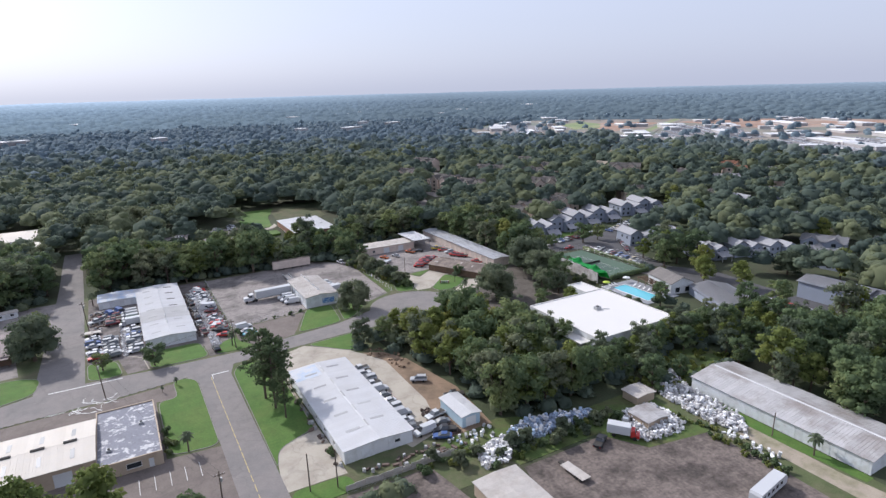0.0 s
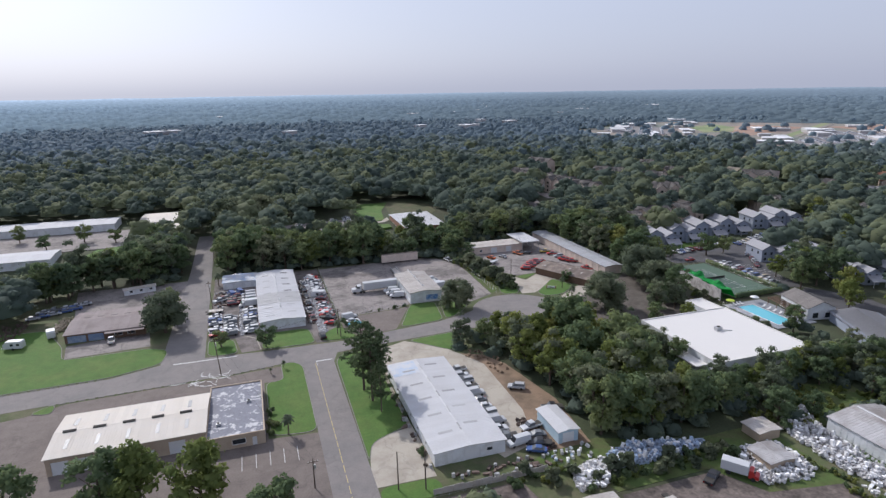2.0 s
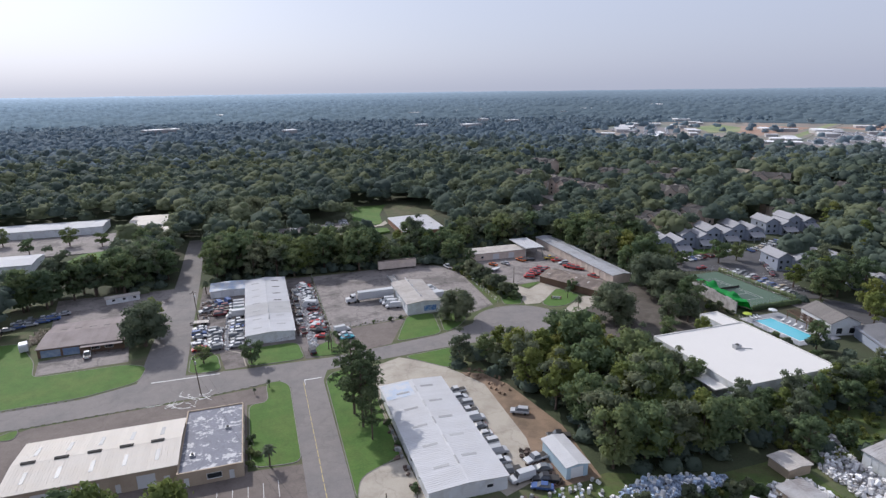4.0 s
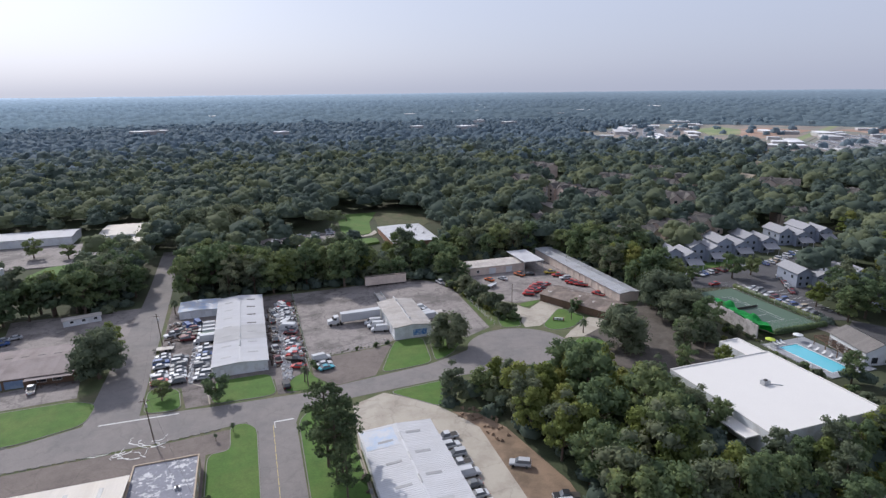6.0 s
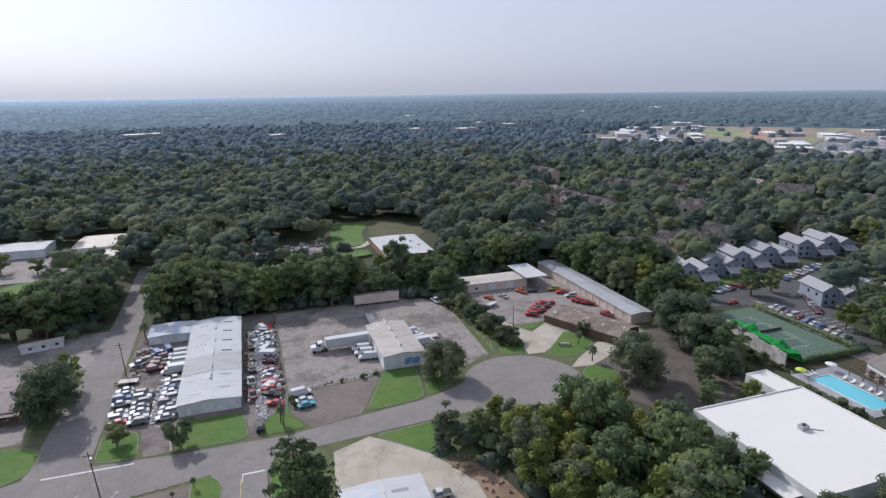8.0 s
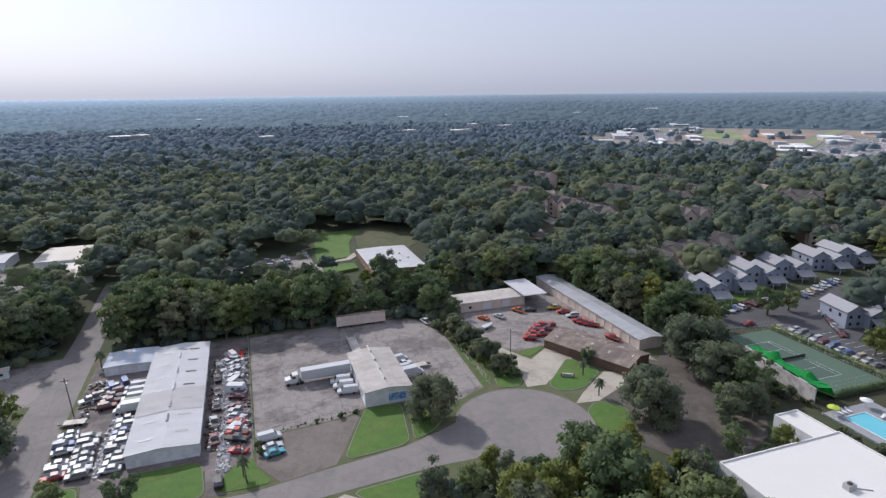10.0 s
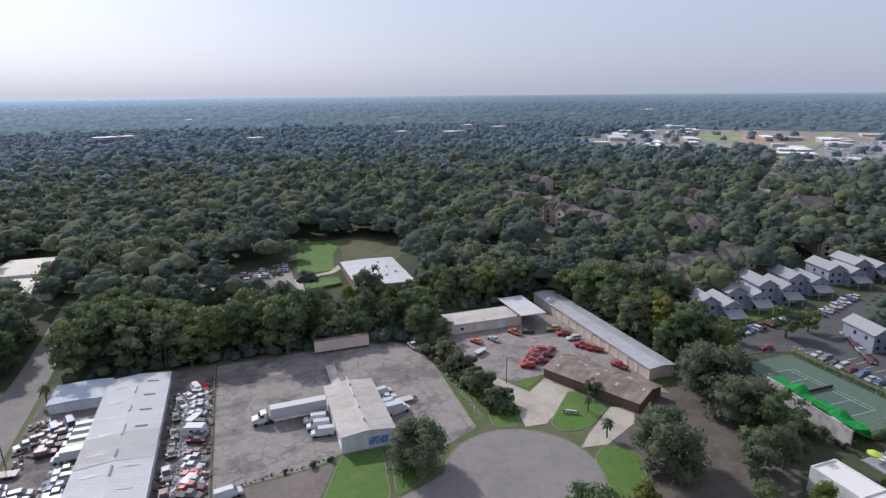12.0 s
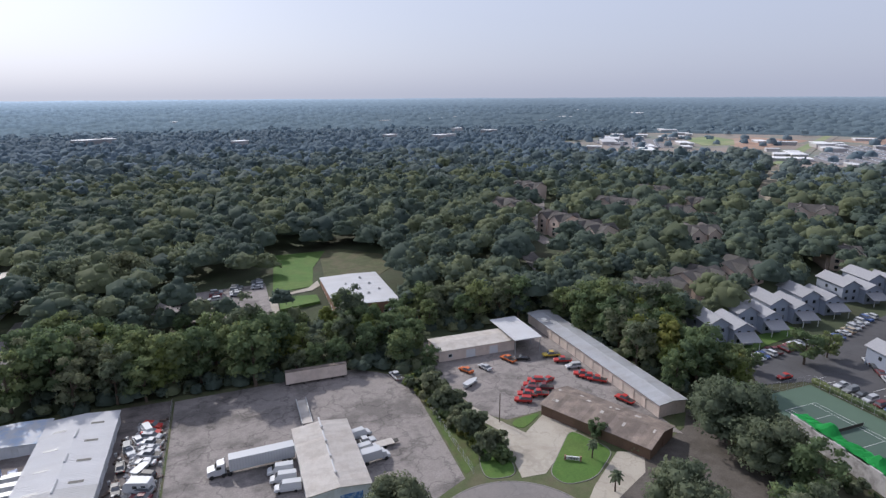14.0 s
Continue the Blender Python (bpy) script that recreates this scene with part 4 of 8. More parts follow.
def backdrop():
    """The country past a mile off, a wide ring of woods with painted haze, tilted up to fit the camera's horizon."""
    n, steps = 420, 46
    bm = bmesh.new()
    prev = None
    for k in range(steps + 1):
        r = 1230 + 3600 * (k / steps) ** 1.5
        row = []
        for i in range(n):
            a = 2 * math.pi * i / n
            x, y = 100 + r * math.sin(a), 60 + r * math.cos(a)
            row.append(bm.verts.new((x, y, far_height(x, y) if k else 0.0)))
        if prev:
            for i in range(n):
                bm.faces.new((prev[i], row[i], row[(i + 1) % n], prev[(i + 1) % n]))
        prev = row
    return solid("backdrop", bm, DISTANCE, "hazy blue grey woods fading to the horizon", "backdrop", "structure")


backdrop()

# streets and yards
patch("verge", [(-150, 95), (64, 95), (64, 178), (90, 177), (112, 176), (128, 205), (152, 216), (152, 288), (97, 288), (88, 264), (75, 273), (-72, 276), (-150, 240)], 0.008, VERGE, "worn grassy verge between the yards", "verge", 0.03)
patch("road", [(-150, 168), (-52, 173.8), (-12, 175.5), (3, 177.5), (24, 180.5), (62, 183.5), (80, 183), (80, 202), (68, 196.5), (58, 193), (36, 190.0), (24, 188), (-2, 188.6), (-19, 190), (-30, 189.5), (-44, 184.5), (-150, 180)], 0.04, ASPHALT, "worn grey asphalt main street", "road")
bm = bmesh.new()
prism(bm, [(88.5 + 17.0 * math.cos(i * math.pi / 24), 192.6 + 17.0 * math.sin(i * math.pi / 24)) for i in range(48)], 0.0, 0.055)
solid("road", bm, ASPHALT, "round asphalt turning circle at the street's end", "road", "structure")
strip("kerb", [(88.5 + 17.15 * math.cos(radians(a)), 192.6 + 17.15 * math.sin(radians(a))) for a in range(-80, 151, 6)], 0.3, 0.0, 0.09, KERB, "pale concrete kerb round the turning circle")
patch("road", [(9.4, 60), (18.4, 60), (18.4, 174), (20.5, 181), (6.0, 179.5), (9.4, 173)], 0.05, ASPHALT, "side street with yellow centre line", "road")
bm = bmesh.new()
for k in range(17):
    y0, y1 = 189 + k * 9.0, 198 + k * 9.0
    xl0, xr0 = -31.2 + 0.012 * (y0 - 189), -18.7 - 0.022 * (y0 - 189)
    xl1, xr1 = -31.2 + 0.012 * (y1 - 189), -18.7 - 0.022 * (y1 - 189)
    v = [bm.verts.new(p) for p in ((xl0, y0, rise(0, y0) + 0.045), (xr0, y0, rise(0, y0) + 0.045), (xr1, y1, rise(0, y1) + 0.045), (xl1, y1, rise(0, y1) + 0.045))]
    bm.faces.new(v)
solid("road", bm, ASPHALT, "narrow grey asphalt lane between woods and wrecking yard", "road", "structure")

patch("parking_lot", [(-120, 120), (-2.6, 112), (9.4, 112), (9.4, 137), (-2.0, 138), (-2.0, 167), (3.5, 167), (3, 176), (-12, 174.6), (-52, 172.8), (-60, 169), (-120, 160)], 0.02, DRIVE_PINK, "pinkish grey asphalt yard round the cream warehouse", "parking lot")
patch("parking_lot", [(-18.4, 204), (-10, 202), (-8, 190), (-2.0, 190), (-2.0, 199), (14.5, 199), (15, 189.5), (20, 189.5), (24.6, 200), (24.6, 272), (-19, 272)], 0.03, WRECK_LOT, "bleached asphalt wrecking yard full of cars", "parking lot")
patch("parking_lot", [(25.3, 208.5), (47, 210.5), (53, 213.5), (66, 212.5), (76, 208), (86, 213), (88, 262), (75, 273), (25.3, 271)], 0.03, LOT, "large cracked asphalt lorry yard", "parking lot")
patch("parking_lot", [(25.3, 197), (30, 189.3), (42, 191.5), (51.5, 211), (47, 209.9), (25.3, 207.8)], 0.035, DRIVE_PINK, "stained asphalt apron beside the street", "parking lot")
patch("parking_lot", [(100, 236), (105, 231), (118, 232), (142, 210), (142, 284), (100, 284), (96, 262)], 0.03, LOT, "asphalt yard with red service vehicles", "parking lot")
patch("driveway", [(97.5, 208.8), (103, 208.3), (120.5, 222.0), (116, 231), (106.5, 224), (104, 229), (98.5, 242), (95.5, 240), (101, 227)], 0.075, CONCRETE, "pale concrete driveway", "driveway")
patch("driveway", [(105.5, 196.5), (110.5, 201), (122.5, 209.6), (128, 207), (123.5, 201), (112, 195.5)], 0.07, CONCRETE, "pale concrete driveway", "driveway")
# this yard's darker tone is painted tree shade
patch("dirt_yard", [(122, 206), (128, 206), (144, 212), (151, 219), (158, 205), (150, 178), (140, 168), (120, 160), (106, 180), (112, 196)], 0.02, TREE_SHADE_ASPHALT, "shaded asphalt yard under trees", "yard")
patch("driveway", [(20.2, 129.5), (31, 132), (31, 112), (18.4, 112.3), (18.4, 119)], 0.06, CONCRETE, "pale concrete apron beside the white warehouse", "driveway")
patch("driveway", [(33, 177.5), (42, 181), (52, 172.5), (56, 165.5), (60, 157), (59.5, 130), (56, 116), (47, 113), (31, 158)], 0.04, CONCRETE, "pale concrete yard beside the white warehouse", "driveway")
patch("dirt_yard", [(56, 166), (62, 163), (66, 155), (70, 132), (68, 112), (55, 112), (59, 130), (60, 157)], 0.03, DIRT, "bare brown dirt strip at the wood's edge", "yard")
patch("dirt_yard", [(64, 94), (88, 94), (92, 86), (106, 86), (111, 80), (110, 40), (52, 40), (62, 84)], 0.02, LOT_DARK, "dark oil-stained dirt lorry yard", "yard")
patch("dirt_yard", [(28, 105), (47, 104.5), (49, 92), (49, 60), (24, 60)], 0.02, LOT_DARK, "dark oil-stained dirt yard", "yard")
patch("weeds", [(108.5, 100), (121, 100), (122, 30), (107, 30), (109, 62)], 0.022, VERGE, "worn grass beside the sandy track", "verge", 0.03)
patch("dirt_track", [(113, 104), (117, 104), (118, 84), (118.6, 70), (118.2, 58), (120, 44), (120, 30), (113.5, 30), (113, 50), (113.2, 64), (113.6, 80)], 0.035, SAND, "sandy track beside the long warehouse", "track")
patch("parking_lot", [(-62, 214.5), (-38, 219), (-36, 205.5), (-60, 204)], 0.04, LOT, "grey asphalt apron before the brown workshop", "parking lot")
patch("parking_lot", [(-72, 274), (-30, 274), (-30, 244), (-66, 242)], 0.03, LOT, "grey asphalt yard behind the brown workshop", "parking lot")


def lawn(pts, label, kerb=True, z=0.11):
    pts = rounded(pts, 3.0)
    patch("lawn", pts, z, GRASS, label, "lawn", 0.13)
    if kerb:
        strip("kerb", pts, 0.18, 0.0, z + 0.02, KERB, "pale concrete kerb round the grass", closed=True)


lawn([(3, 177.4), (6.5, 177.8), (9.2, 174.5), (9.3, 137.6), (-1.4, 139), (-1.6, 166.8), (3.3, 166.8)], "mown green lawn beside the side street")
lawn([(18.6, 121), (20.4, 128.4), (30.8, 133), (30.6, 157), (29.8, 178), (22, 178.6), (19, 174)], "mown green lawn beside the white warehouse")
lawn([(18.6, 112), (31, 111.5), (31, 106), (18.6, 106)], "strip of mown grass beside the side street", False)
lawn([(-1.8, 189.8), (14.8, 189.6), (13.6, 203), (-1.6, 203)], "mown grass before the wrecking yard")
lawn([(-18, 190.4), (-9, 189.8), (-10.6, 202), (-18.4, 204)], "small mown grass island at the corner")
lawn([(16.5, 190.0), (24.5, 189.6), (28.5, 190), (24.8, 197.5), (24.6, 201), (19.5, 198)], "rough grass patch at the yard's corner", False)
lawn([(43.8, 192.4), (59.6, 193.8), (62.2, 212.6), (53.2, 213), (51, 209)], "mown green lawn before the small warehouse")
lawn([(60.8, 194.2), (67.5, 198), (73.5, 205.5), (69, 211), (64, 212.3)], "shaded grass beside the turning circle")
lawn([(43, 181), (62.6, 182.6), (62, 176), (54.5, 168.8)], "triangle of mown grass beside the street")
lawn([(90, 210.8), (97, 209.8), (100.4, 226), (97.5, 229), (91, 217)], "mown grass beside the turning circle")
lawn([(103.6, 208), (105, 203.2), (112.2, 203), (122, 210.2), (117.4, 221.5)], "mown grass lawn between two driveways")
lawn([(106.8, 225.5), (115, 231), (107, 230.4), (104.8, 228.4)], "small mown grass patch", False)
lawn([(106, 192.5), (112, 196), (117, 190), (110, 178), (101, 177.5), (104.8, 186)], "mown grass curving round the turning circle")
lawn([(-150, 181), (-44, 185.5), (-31, 190), (-30, 200), (-36, 203.5), (-60.5, 203), (-63, 214), (-72, 232), (-150, 232)], "wide mown lawn before the brown workshop")
lawn([(-60, 169.8), (-54.5, 174), (-54, 168)], "small grass corner by the street", True)
patch("weeds", [(46, 106), (56, 112), (70, 113), (88, 105), (112, 105), (126, 110), (134, 100), (122, 99), (120, 104), (110, 104), (109, 82), (92, 85), (86, 95), (64, 95), (60, 104)], 0.025, WEEDS, "rough weeds along the yard's edge", "weeds")
patch("weeds", [(118.5, 99), (122, 99), (122, 54), (119.5, 54), (118.3, 68)], 0.05, GRASS, "strip of grass along the long warehouse", "lawn")
patch("weeds", [(86.5, 214), (91, 217), (98, 240), (95, 262), (89, 262)], 0.04, WEEDS, "overgrown strip between two yards", "weeds")

patch("weeds", [(121, 105), (131, 103), (146, 102), (148, 113), (135, 116), (124, 116)], 0.06, WEEDS, "bright green creepers over rough ground", "weeds")
patch("parking_lot", [(186, 112), (204, 96), (213, 90), (213.5, 128), (216, 160), (206, 176), (196, 170), (196, 150), (190, 128)], 0.074, CAR_PARK, "grey drive and car park before the apartments", "parking lot")

# road markings
bm = bmesh.new()
y = 62.0
while y < 173:
    box(bm, 12.9, 13.06, y, y + 2.6, 0.03, 0.058)
    y += 3.6 if y < 120 else 3.05
solid("road_marking", bm, YELLOW, "worn yellow centre line", "road marking", "structure")
bm = bmesh.new()
box(bm, 13.4, 18.0, 175.6, 176.1, 0.03, 0.058)
box(bm, 13.3, 13.45, 173, 176, 0.03, 0.057)
for k in range(14):
    x = -27.5 + k * 1.3
    box(bm, x, x + 1.22, 188.0 - 0.02 * k, 188.5 - 0.02 * k, 0.02, 0.048)
solid("road_marking", bm, PAINT, "worn white stop lines", "road marking", "structure")
bm = bmesh.new()
for k in range(5):
    box(bm, -8 + k * 3.0, -7.88 + k * 3.0, 127.5, 133, 0.0, 0.03)
solid("road_marking", bm, PAINT, "faded white parking bay lines", "road marking", "structure")

# kerb stones along the south side of the main street
kerb_line = tagged(new("kerb"), "row of pale kerb stones along the main street", "kerb", "", "structure")
bm = bmesh.new()
box(bm, 0, 1.5, -0.14, 0.14, 0, 0.16)
bmesh.ops.bevel(bm, geom=[e for e in bm.edges if e.verts[0].co.z > 0.1 and e.verts[1].co.z > 0.1], offset=0.03, segments=1, affect="EDGES")
stone = finish(bm, "kerb_stone", KERB)
for (ax, ay), (bx, by) in (((-56, 173.2), (-20, 174.8)), ((-12, 175.2), (2.6, 177.1)), ((-70, 183.4), (-44, 184.9))):
    d = math.hypot(bx - ax, by - ay)
    for k in range(int(d / 2.3)):
        f = k * 2.3 / d
        piece("kerb_stone", stone, kerb_line, pose(ax + (bx - ax) * f, ay + (by - ay) * f, 0.0, 0, 0, math.degrees(math.atan2(by - ay, bx - ax))))

# pale gutters in the wrecking yard, scrawled crack sealing on the street
strip("gutter", [(17.8, 196), (18.6, 215), (18.7, 240), (19.2, 262)], 0.5, 0.0, 0.06, CONCRETE, "pale broken concrete gutter along the yard lane", "gutter")
strip("gutter", [(-2.2, 190.5), (-3.4, 200), (-7.6, 204), (-7.8, 228)], 0.35, 0.0, 0.06, CONCRETE, "pale concrete edge in the wrecking yard", "gutter")
strip("gutter", [(31.2, 117), (30.6, 133), (30.7, 157)], 0.8, 0.0, 0.13, CONCRETE, "narrow concrete path beside the white warehouse", "path")
sealer = random.Random(4)
bm = bmesh.new()
for k in range(16):
    x, y, a = sealer.uniform(-23, -11), sealer.uniform(171.5, 177), sealer.uniform(0, 6.28)
    for s in range(5):
        a += sealer.uniform(-0.9, 0.9)
        nx, ny = x + math.cos(a) * 1.1, y + math.sin(a) * 0.7
        w = sealer.uniform(0.08, 0.2)
        prism(bm, [(x, y - w), (nx, ny - w), (nx, ny + w), (x, y + w)], 0.03, 0.066 + 0.001 * k)
        x, y = nx, ny
solid("road_marking", bm, PAINT, "white scrawls of crack sealing on asphalt", "road marking", "structure")

# ---- buildings round the streets ----
def spaced(n, start, step, width, lo, hi, kind):
    return [(start + i * step, start + i * step + width, lo, hi, kind) for i in range(n)]


# white warehouse beside the side street
b = warehouse(31.5, 115.0, 16.5, 44.0, 3.2, 0.5, WHITE_WALL, WHITE_ROOF, "long white metal warehouse with shallow ribbed roof",
              openings={"S": [(3, 4, 0, 2.1, "door"), (7, 10.5, 0, 2.7, "rollup"), (12, 13.5, 1.2, 2.2, "window")], "E": spaced(8, 3, 5, 3.2, 0, 2.7, "rollup"), "W": spaced(6, 4, 6.5, 1.4, 1.1, 2.2, "window")})
for k in range(5):
    y = 6 + k * 7.9
    ridge_vent(b, 16.5, 3.3, 0.5, y, 3.0, 0.4, 0.2, SKYLIGHT)
    skylight(b, 16.5, 3.3, 0.5, 4.6, y + 0.5, 3.4, 0.8)
    skylight(b, 16.5, 3.3, 0.5, 11.4, y + 2.5, 3.4, 0.8)
bm = bmesh.new()
box(bm, -3.6, 3.6, -3.6, 3.6, 0.08, 0.10)
part("stained_sheet", bm, BLUE_ROOF, b, "blue-stained roof sheets", at=pose(3.7, 39.8, slope_height(16.5, 3.32, 0.5, 3.7), 0, -math.degrees(math.atan2(0.5, 8.1)), 0))

# white warehouse in the wrecking yard
b = warehouse(-1.9, 205.4, 15.1, 59.0, 3.2, 0.6, WHITE_WALL, WHITE_ROOF, "long white metal warehouse in the wrecking yard",
              openings={"S": [(2, 3, 0, 2.1, "door")], "E": spaced(9, 4, 6, 3.4, 0, 2.7, "rollup"), "W": spaced(9, 4, 6, 3.4, 0, 2.7, "rollup")}, sections=[(0.27, 0.10, DULL_ROOF), (0.46, 0.03, None)])
for k in range(7):
    y = 4.5 + k * 8.0
    skylight(b, 15.1, 3.35, 0.6, 3.6, y, 2.8, 0.75)
    skylight(b, 15.1, 3.35, 0.6, 11.2, y + 1.6, 2.8, 0.75, DARK_TRIM if k > 2 else None)
for y, ln in ((11, 3.4), (18, 2.6), (27, 4.5), (38, 3.0), (48, 3.4)):
    ridge_vent(b, 15.1, 3.4, 0.6, y, ln, 0.5, 0.45, WHITE_ROOF if y > 20 else METAL)
b = warehouse(-15.2, 256.4, 13.3, 10.6, 2.7, 0.35, WHITE_WALL, BLUE_ROOF, "low white shed with patchy bluish metal roof", openings={"S": spaced(3, 1.5, 3.6, 2.2, 0, 2.2, "rollup")}, name="shed")

# cream warehouse
b = warehouse(-15.6, 139.2, 18.3, 31.7, 4.2, 0.7, TAN_WALL, CREAM_ROOF, "cream metal-roofed warehouse with white roll-up doors", rz=90.0,
              openings={"W": spaced(4, 1.0, 4.3, 3.4, 0, 3.2, "rollup") + [(20, 21, 0, 2.1, "door"), (24, 27.5, 0, 3.2, "rollup"), (29, 30.2, 0, 2.1, "door")]})
for k in range(5):
    y = 3.2 + k * 6.1
    ridge_vent(b, 18.3, 4.3, 0.7, y, 2.6, 0.8, 0.5, DARK_TRIM)
    skylight(b, 18.3, 4.3, 0.7, 4.3, y + 0.8, 3.6, 0.8)
    skylight(b, 18.3, 4.3, 0.7, 13.6, y + 0.8, 3.6, 0.8)

# flat grey building joined to it
b = flat_building(-15.5, 136.8, 12.9, 25.8, 3.2, TAN_WALL, FLAKING, "low office building with flaking grey flat roof", parapet=0.18,
                  openings={"S": [(1.2, 2.2, 0, 2.1, "door"), (5.6, 8.6, 0.9, 2.3, "window"), (10, 11, 0, 2.2, "door")], "E": spaced(5, 2, 4.6, 1.6, 1.0, 2.2, "window")})
for x, y in ((2.6, 6.0), (9.5, 15.0)):
    roof_unit(b, x, y, 3.1, 1.0, 0.8, 0.6)

# small warehouse in the lorry yard
b = warehouse(53.0, 213.2, 12.4, 25.3, 4.2, 0.7, WHITE_WALL, OLD_ROOF, "small white warehouse with weathered metal roof", panel=1.0,
              openings={"S": [(8.0, 10.2, 0.8, 2.6, "window"), (11.0, 11.9, 0, 2.1, "door")], "W": spaced(5, 1.4, 4.8, 3.4, 0.9, 3.4, "rollup"), "E": spaced(4, 2.5, 5.6, 3.4, 0.9, 3.4, "rollup")})
bm = bmesh.new()
box(bm, 6.2, 10.8, -0.09, -0.005, 0.9, 2.9)
part("wall_sign", bm, mat("blue_mural_paint", (0.08, 0.20, 0.45), 0.7, 0.3, 1.2, 5.0, 0.05, tint=(0.5, 0.6, 0.7), tint_scale=1.0, tint_amount=0.8), b, "blue painted sign panel")
for k in range(4):
    bm = bmesh.new()
    tube(bm, (0, 0, 0), (0, 0, 0.5), 0.16, 0.16, 8)
    tube(bm, (0, 0, 0.5), (0, 0, 0.95), 0.34, 0.28, 10)
    part("roof_ventilator", bm, CHROME, b, "shiny turbine ventilator", at=pose(6.2, 4.0 + k * 6.0, 4.9))
    ridge_vent(b, 12.4, 4.35, 0.7, 4.6 + k * 6.0, 4.6, 0.35, 0.25, WHITE_ROOF)
dock = thing("loading_ramp", 55.8, 245.8, 0.03, 0, "narrow pale metal loading ramp behind the warehouse", "ramp")
bm = bmesh.new()
for x in (0, 2.5):
    box(bm, x, x + 0.18, 0, 13.0, 0.5, 1.15)
part("side_rail", bm, METAL, dock)
bm = bmesh.new()
v = [bm.verts.new(p) for p in ((0.18, 0, 1.0), (2.5, 0, 1.0), (2.5, 13, 0.5), (0.18, 13, 0.5), (0.18, 0, 0.85), (2.5, 0, 0.85), (2.5, 13, 0.35), (0.18, 13, 0.35))]
for f in ((0, 1, 2, 3), (7, 6, 5, 4), (0, 4, 5, 1), (1, 5, 6, 2), (2, 6, 7, 3), (3, 7, 4, 0)):
    bm.faces.new([v[i] for i in f])
part("deck", bm, OLD_ROOF, dock)
for x in (0.3, 2.3):
    for y in (1, 6, 12):
        bm = bmesh.new()
        tube(bm, (x, y, 0), (x, y, 0.6), 0.1, 0.1, 8)
        part("leg", bm, METAL, dock)

# long trailer body against the trees
b = thing("storage_trailer", 54.3, 268.6, 0.05, 0, "long faded buff trailer body standing under the trees", "trailer")
bm = bmesh.new()
box(bm, 0, 17.3, 0, 1.5, 0.7, 4.3)
part("body", bm, BUFF_WALL, b)
bm = bmesh.new()
for k in range(29):
    box(bm, k * 0.6 + 0.1, k * 0.6 + 0.2, -0.05, -0.005, 0.75, 4.25)
part("rib", bm, BUFF_WALL, b)
bm = bmesh.new()
box(bm, -0.06, 17.36, -0.1, 1.56, 4.3, 4.38)
part("roof", bm, BROWN_ROOF, b)
for x in (1, 5, 9, 13, 16.2):
    bm = bmesh.new()
    box(bm, x - 0.2, x + 0.2, 0.2, 1.3, 0, 0.7)
    part("support", bm, DARK_TRIM, b)

# long storage building, low workshop and canopy round the red vehicles' yard
b = warehouse(141.2, 218.0, 8.4, 69.0, 3.6, 0.5, BUFF_WALL, GREY_ROOF, "very long grey-roofed storage building with roll-up doors", panel=1.2,
              openings={"W": spaced(14, 2.0, 4.75, 3.2, 0, 2.9, "rollup"), "S": [(2.5, 5.5, 0, 2.8, "rollup")]}, door_mat=BUFF_DOOR, name="storage_building")
b = warehouse(125.9, 268.0, 10.0, 25.8, 3.5, 0.5, BUFF_WALL, OLD_ROOF, "low buff workshop with pale metal roof", rz=90.0,
              openings={"W": [(3, 4.4, 1.0, 2.2, "window"), (9, 12.2, 0, 2.8, "rollup"), (17, 20, 0, 2.8, "rollup")]}, name="workshop")
b = thing("canopy", 124.0, 264.0, 0.03, 0, "open white metal canopy on posts", "canopy")
bm = bmesh.new()
box(bm, 0, 9.7, 0, 19, 4.9, 5.1)
for k in range(17):
    rib = bmesh.new()
    box(rib, 0.02, 9.68, 0.4 + k * 1.1, 0.5 + k * 1.1, 5.1, 5.15)
    part("rib", rib, WHITE_ROOF, b)
part("roof", bm, WHITE_ROOF, b)
for x in (0.4, 9.2):
    for y in (0.5, 6.5, 12.5, 18.4):
        if x > 5 or y < 3.0:
            bm = bmesh.new()
            box(bm, x - 0.1, x + 0.1, y - 0.1, y + 0.1, 0, 4.9)
            part("post", bm, METAL, b)

# brown workshop with a rusty roof
b = warehouse(127.2, 204.2, 12.6, 29.0, 2.9, 1.5, BROWN_WALL, BROWN_ROOF, "old brown workshop with rusty patched roof", rz=26.5, panel=1.3,
              openings={"W": spaced(4, 3, 6.5, 2.4, 0, 2.3, "rollup"), "S": [(4, 7, 0, 2.4, "rollup")]}, door_mat=BROWN_WALL, name="workshop")
rng = np.random.default_rng(5)
for k in range(17):
    skylight(b, 12.6, 3.05, 1.5, float(rng.uniform(1.0, 5.8)) if k % 2 else float(rng.uniform(6.8, 11.6)), float(rng.uniform(1, 28)), float(rng.uniform(0.5, 1.4)), float(rng.uniform(0.5, 1.8)), OLD_ROOF if k % 3 else BROWN_ROOF)

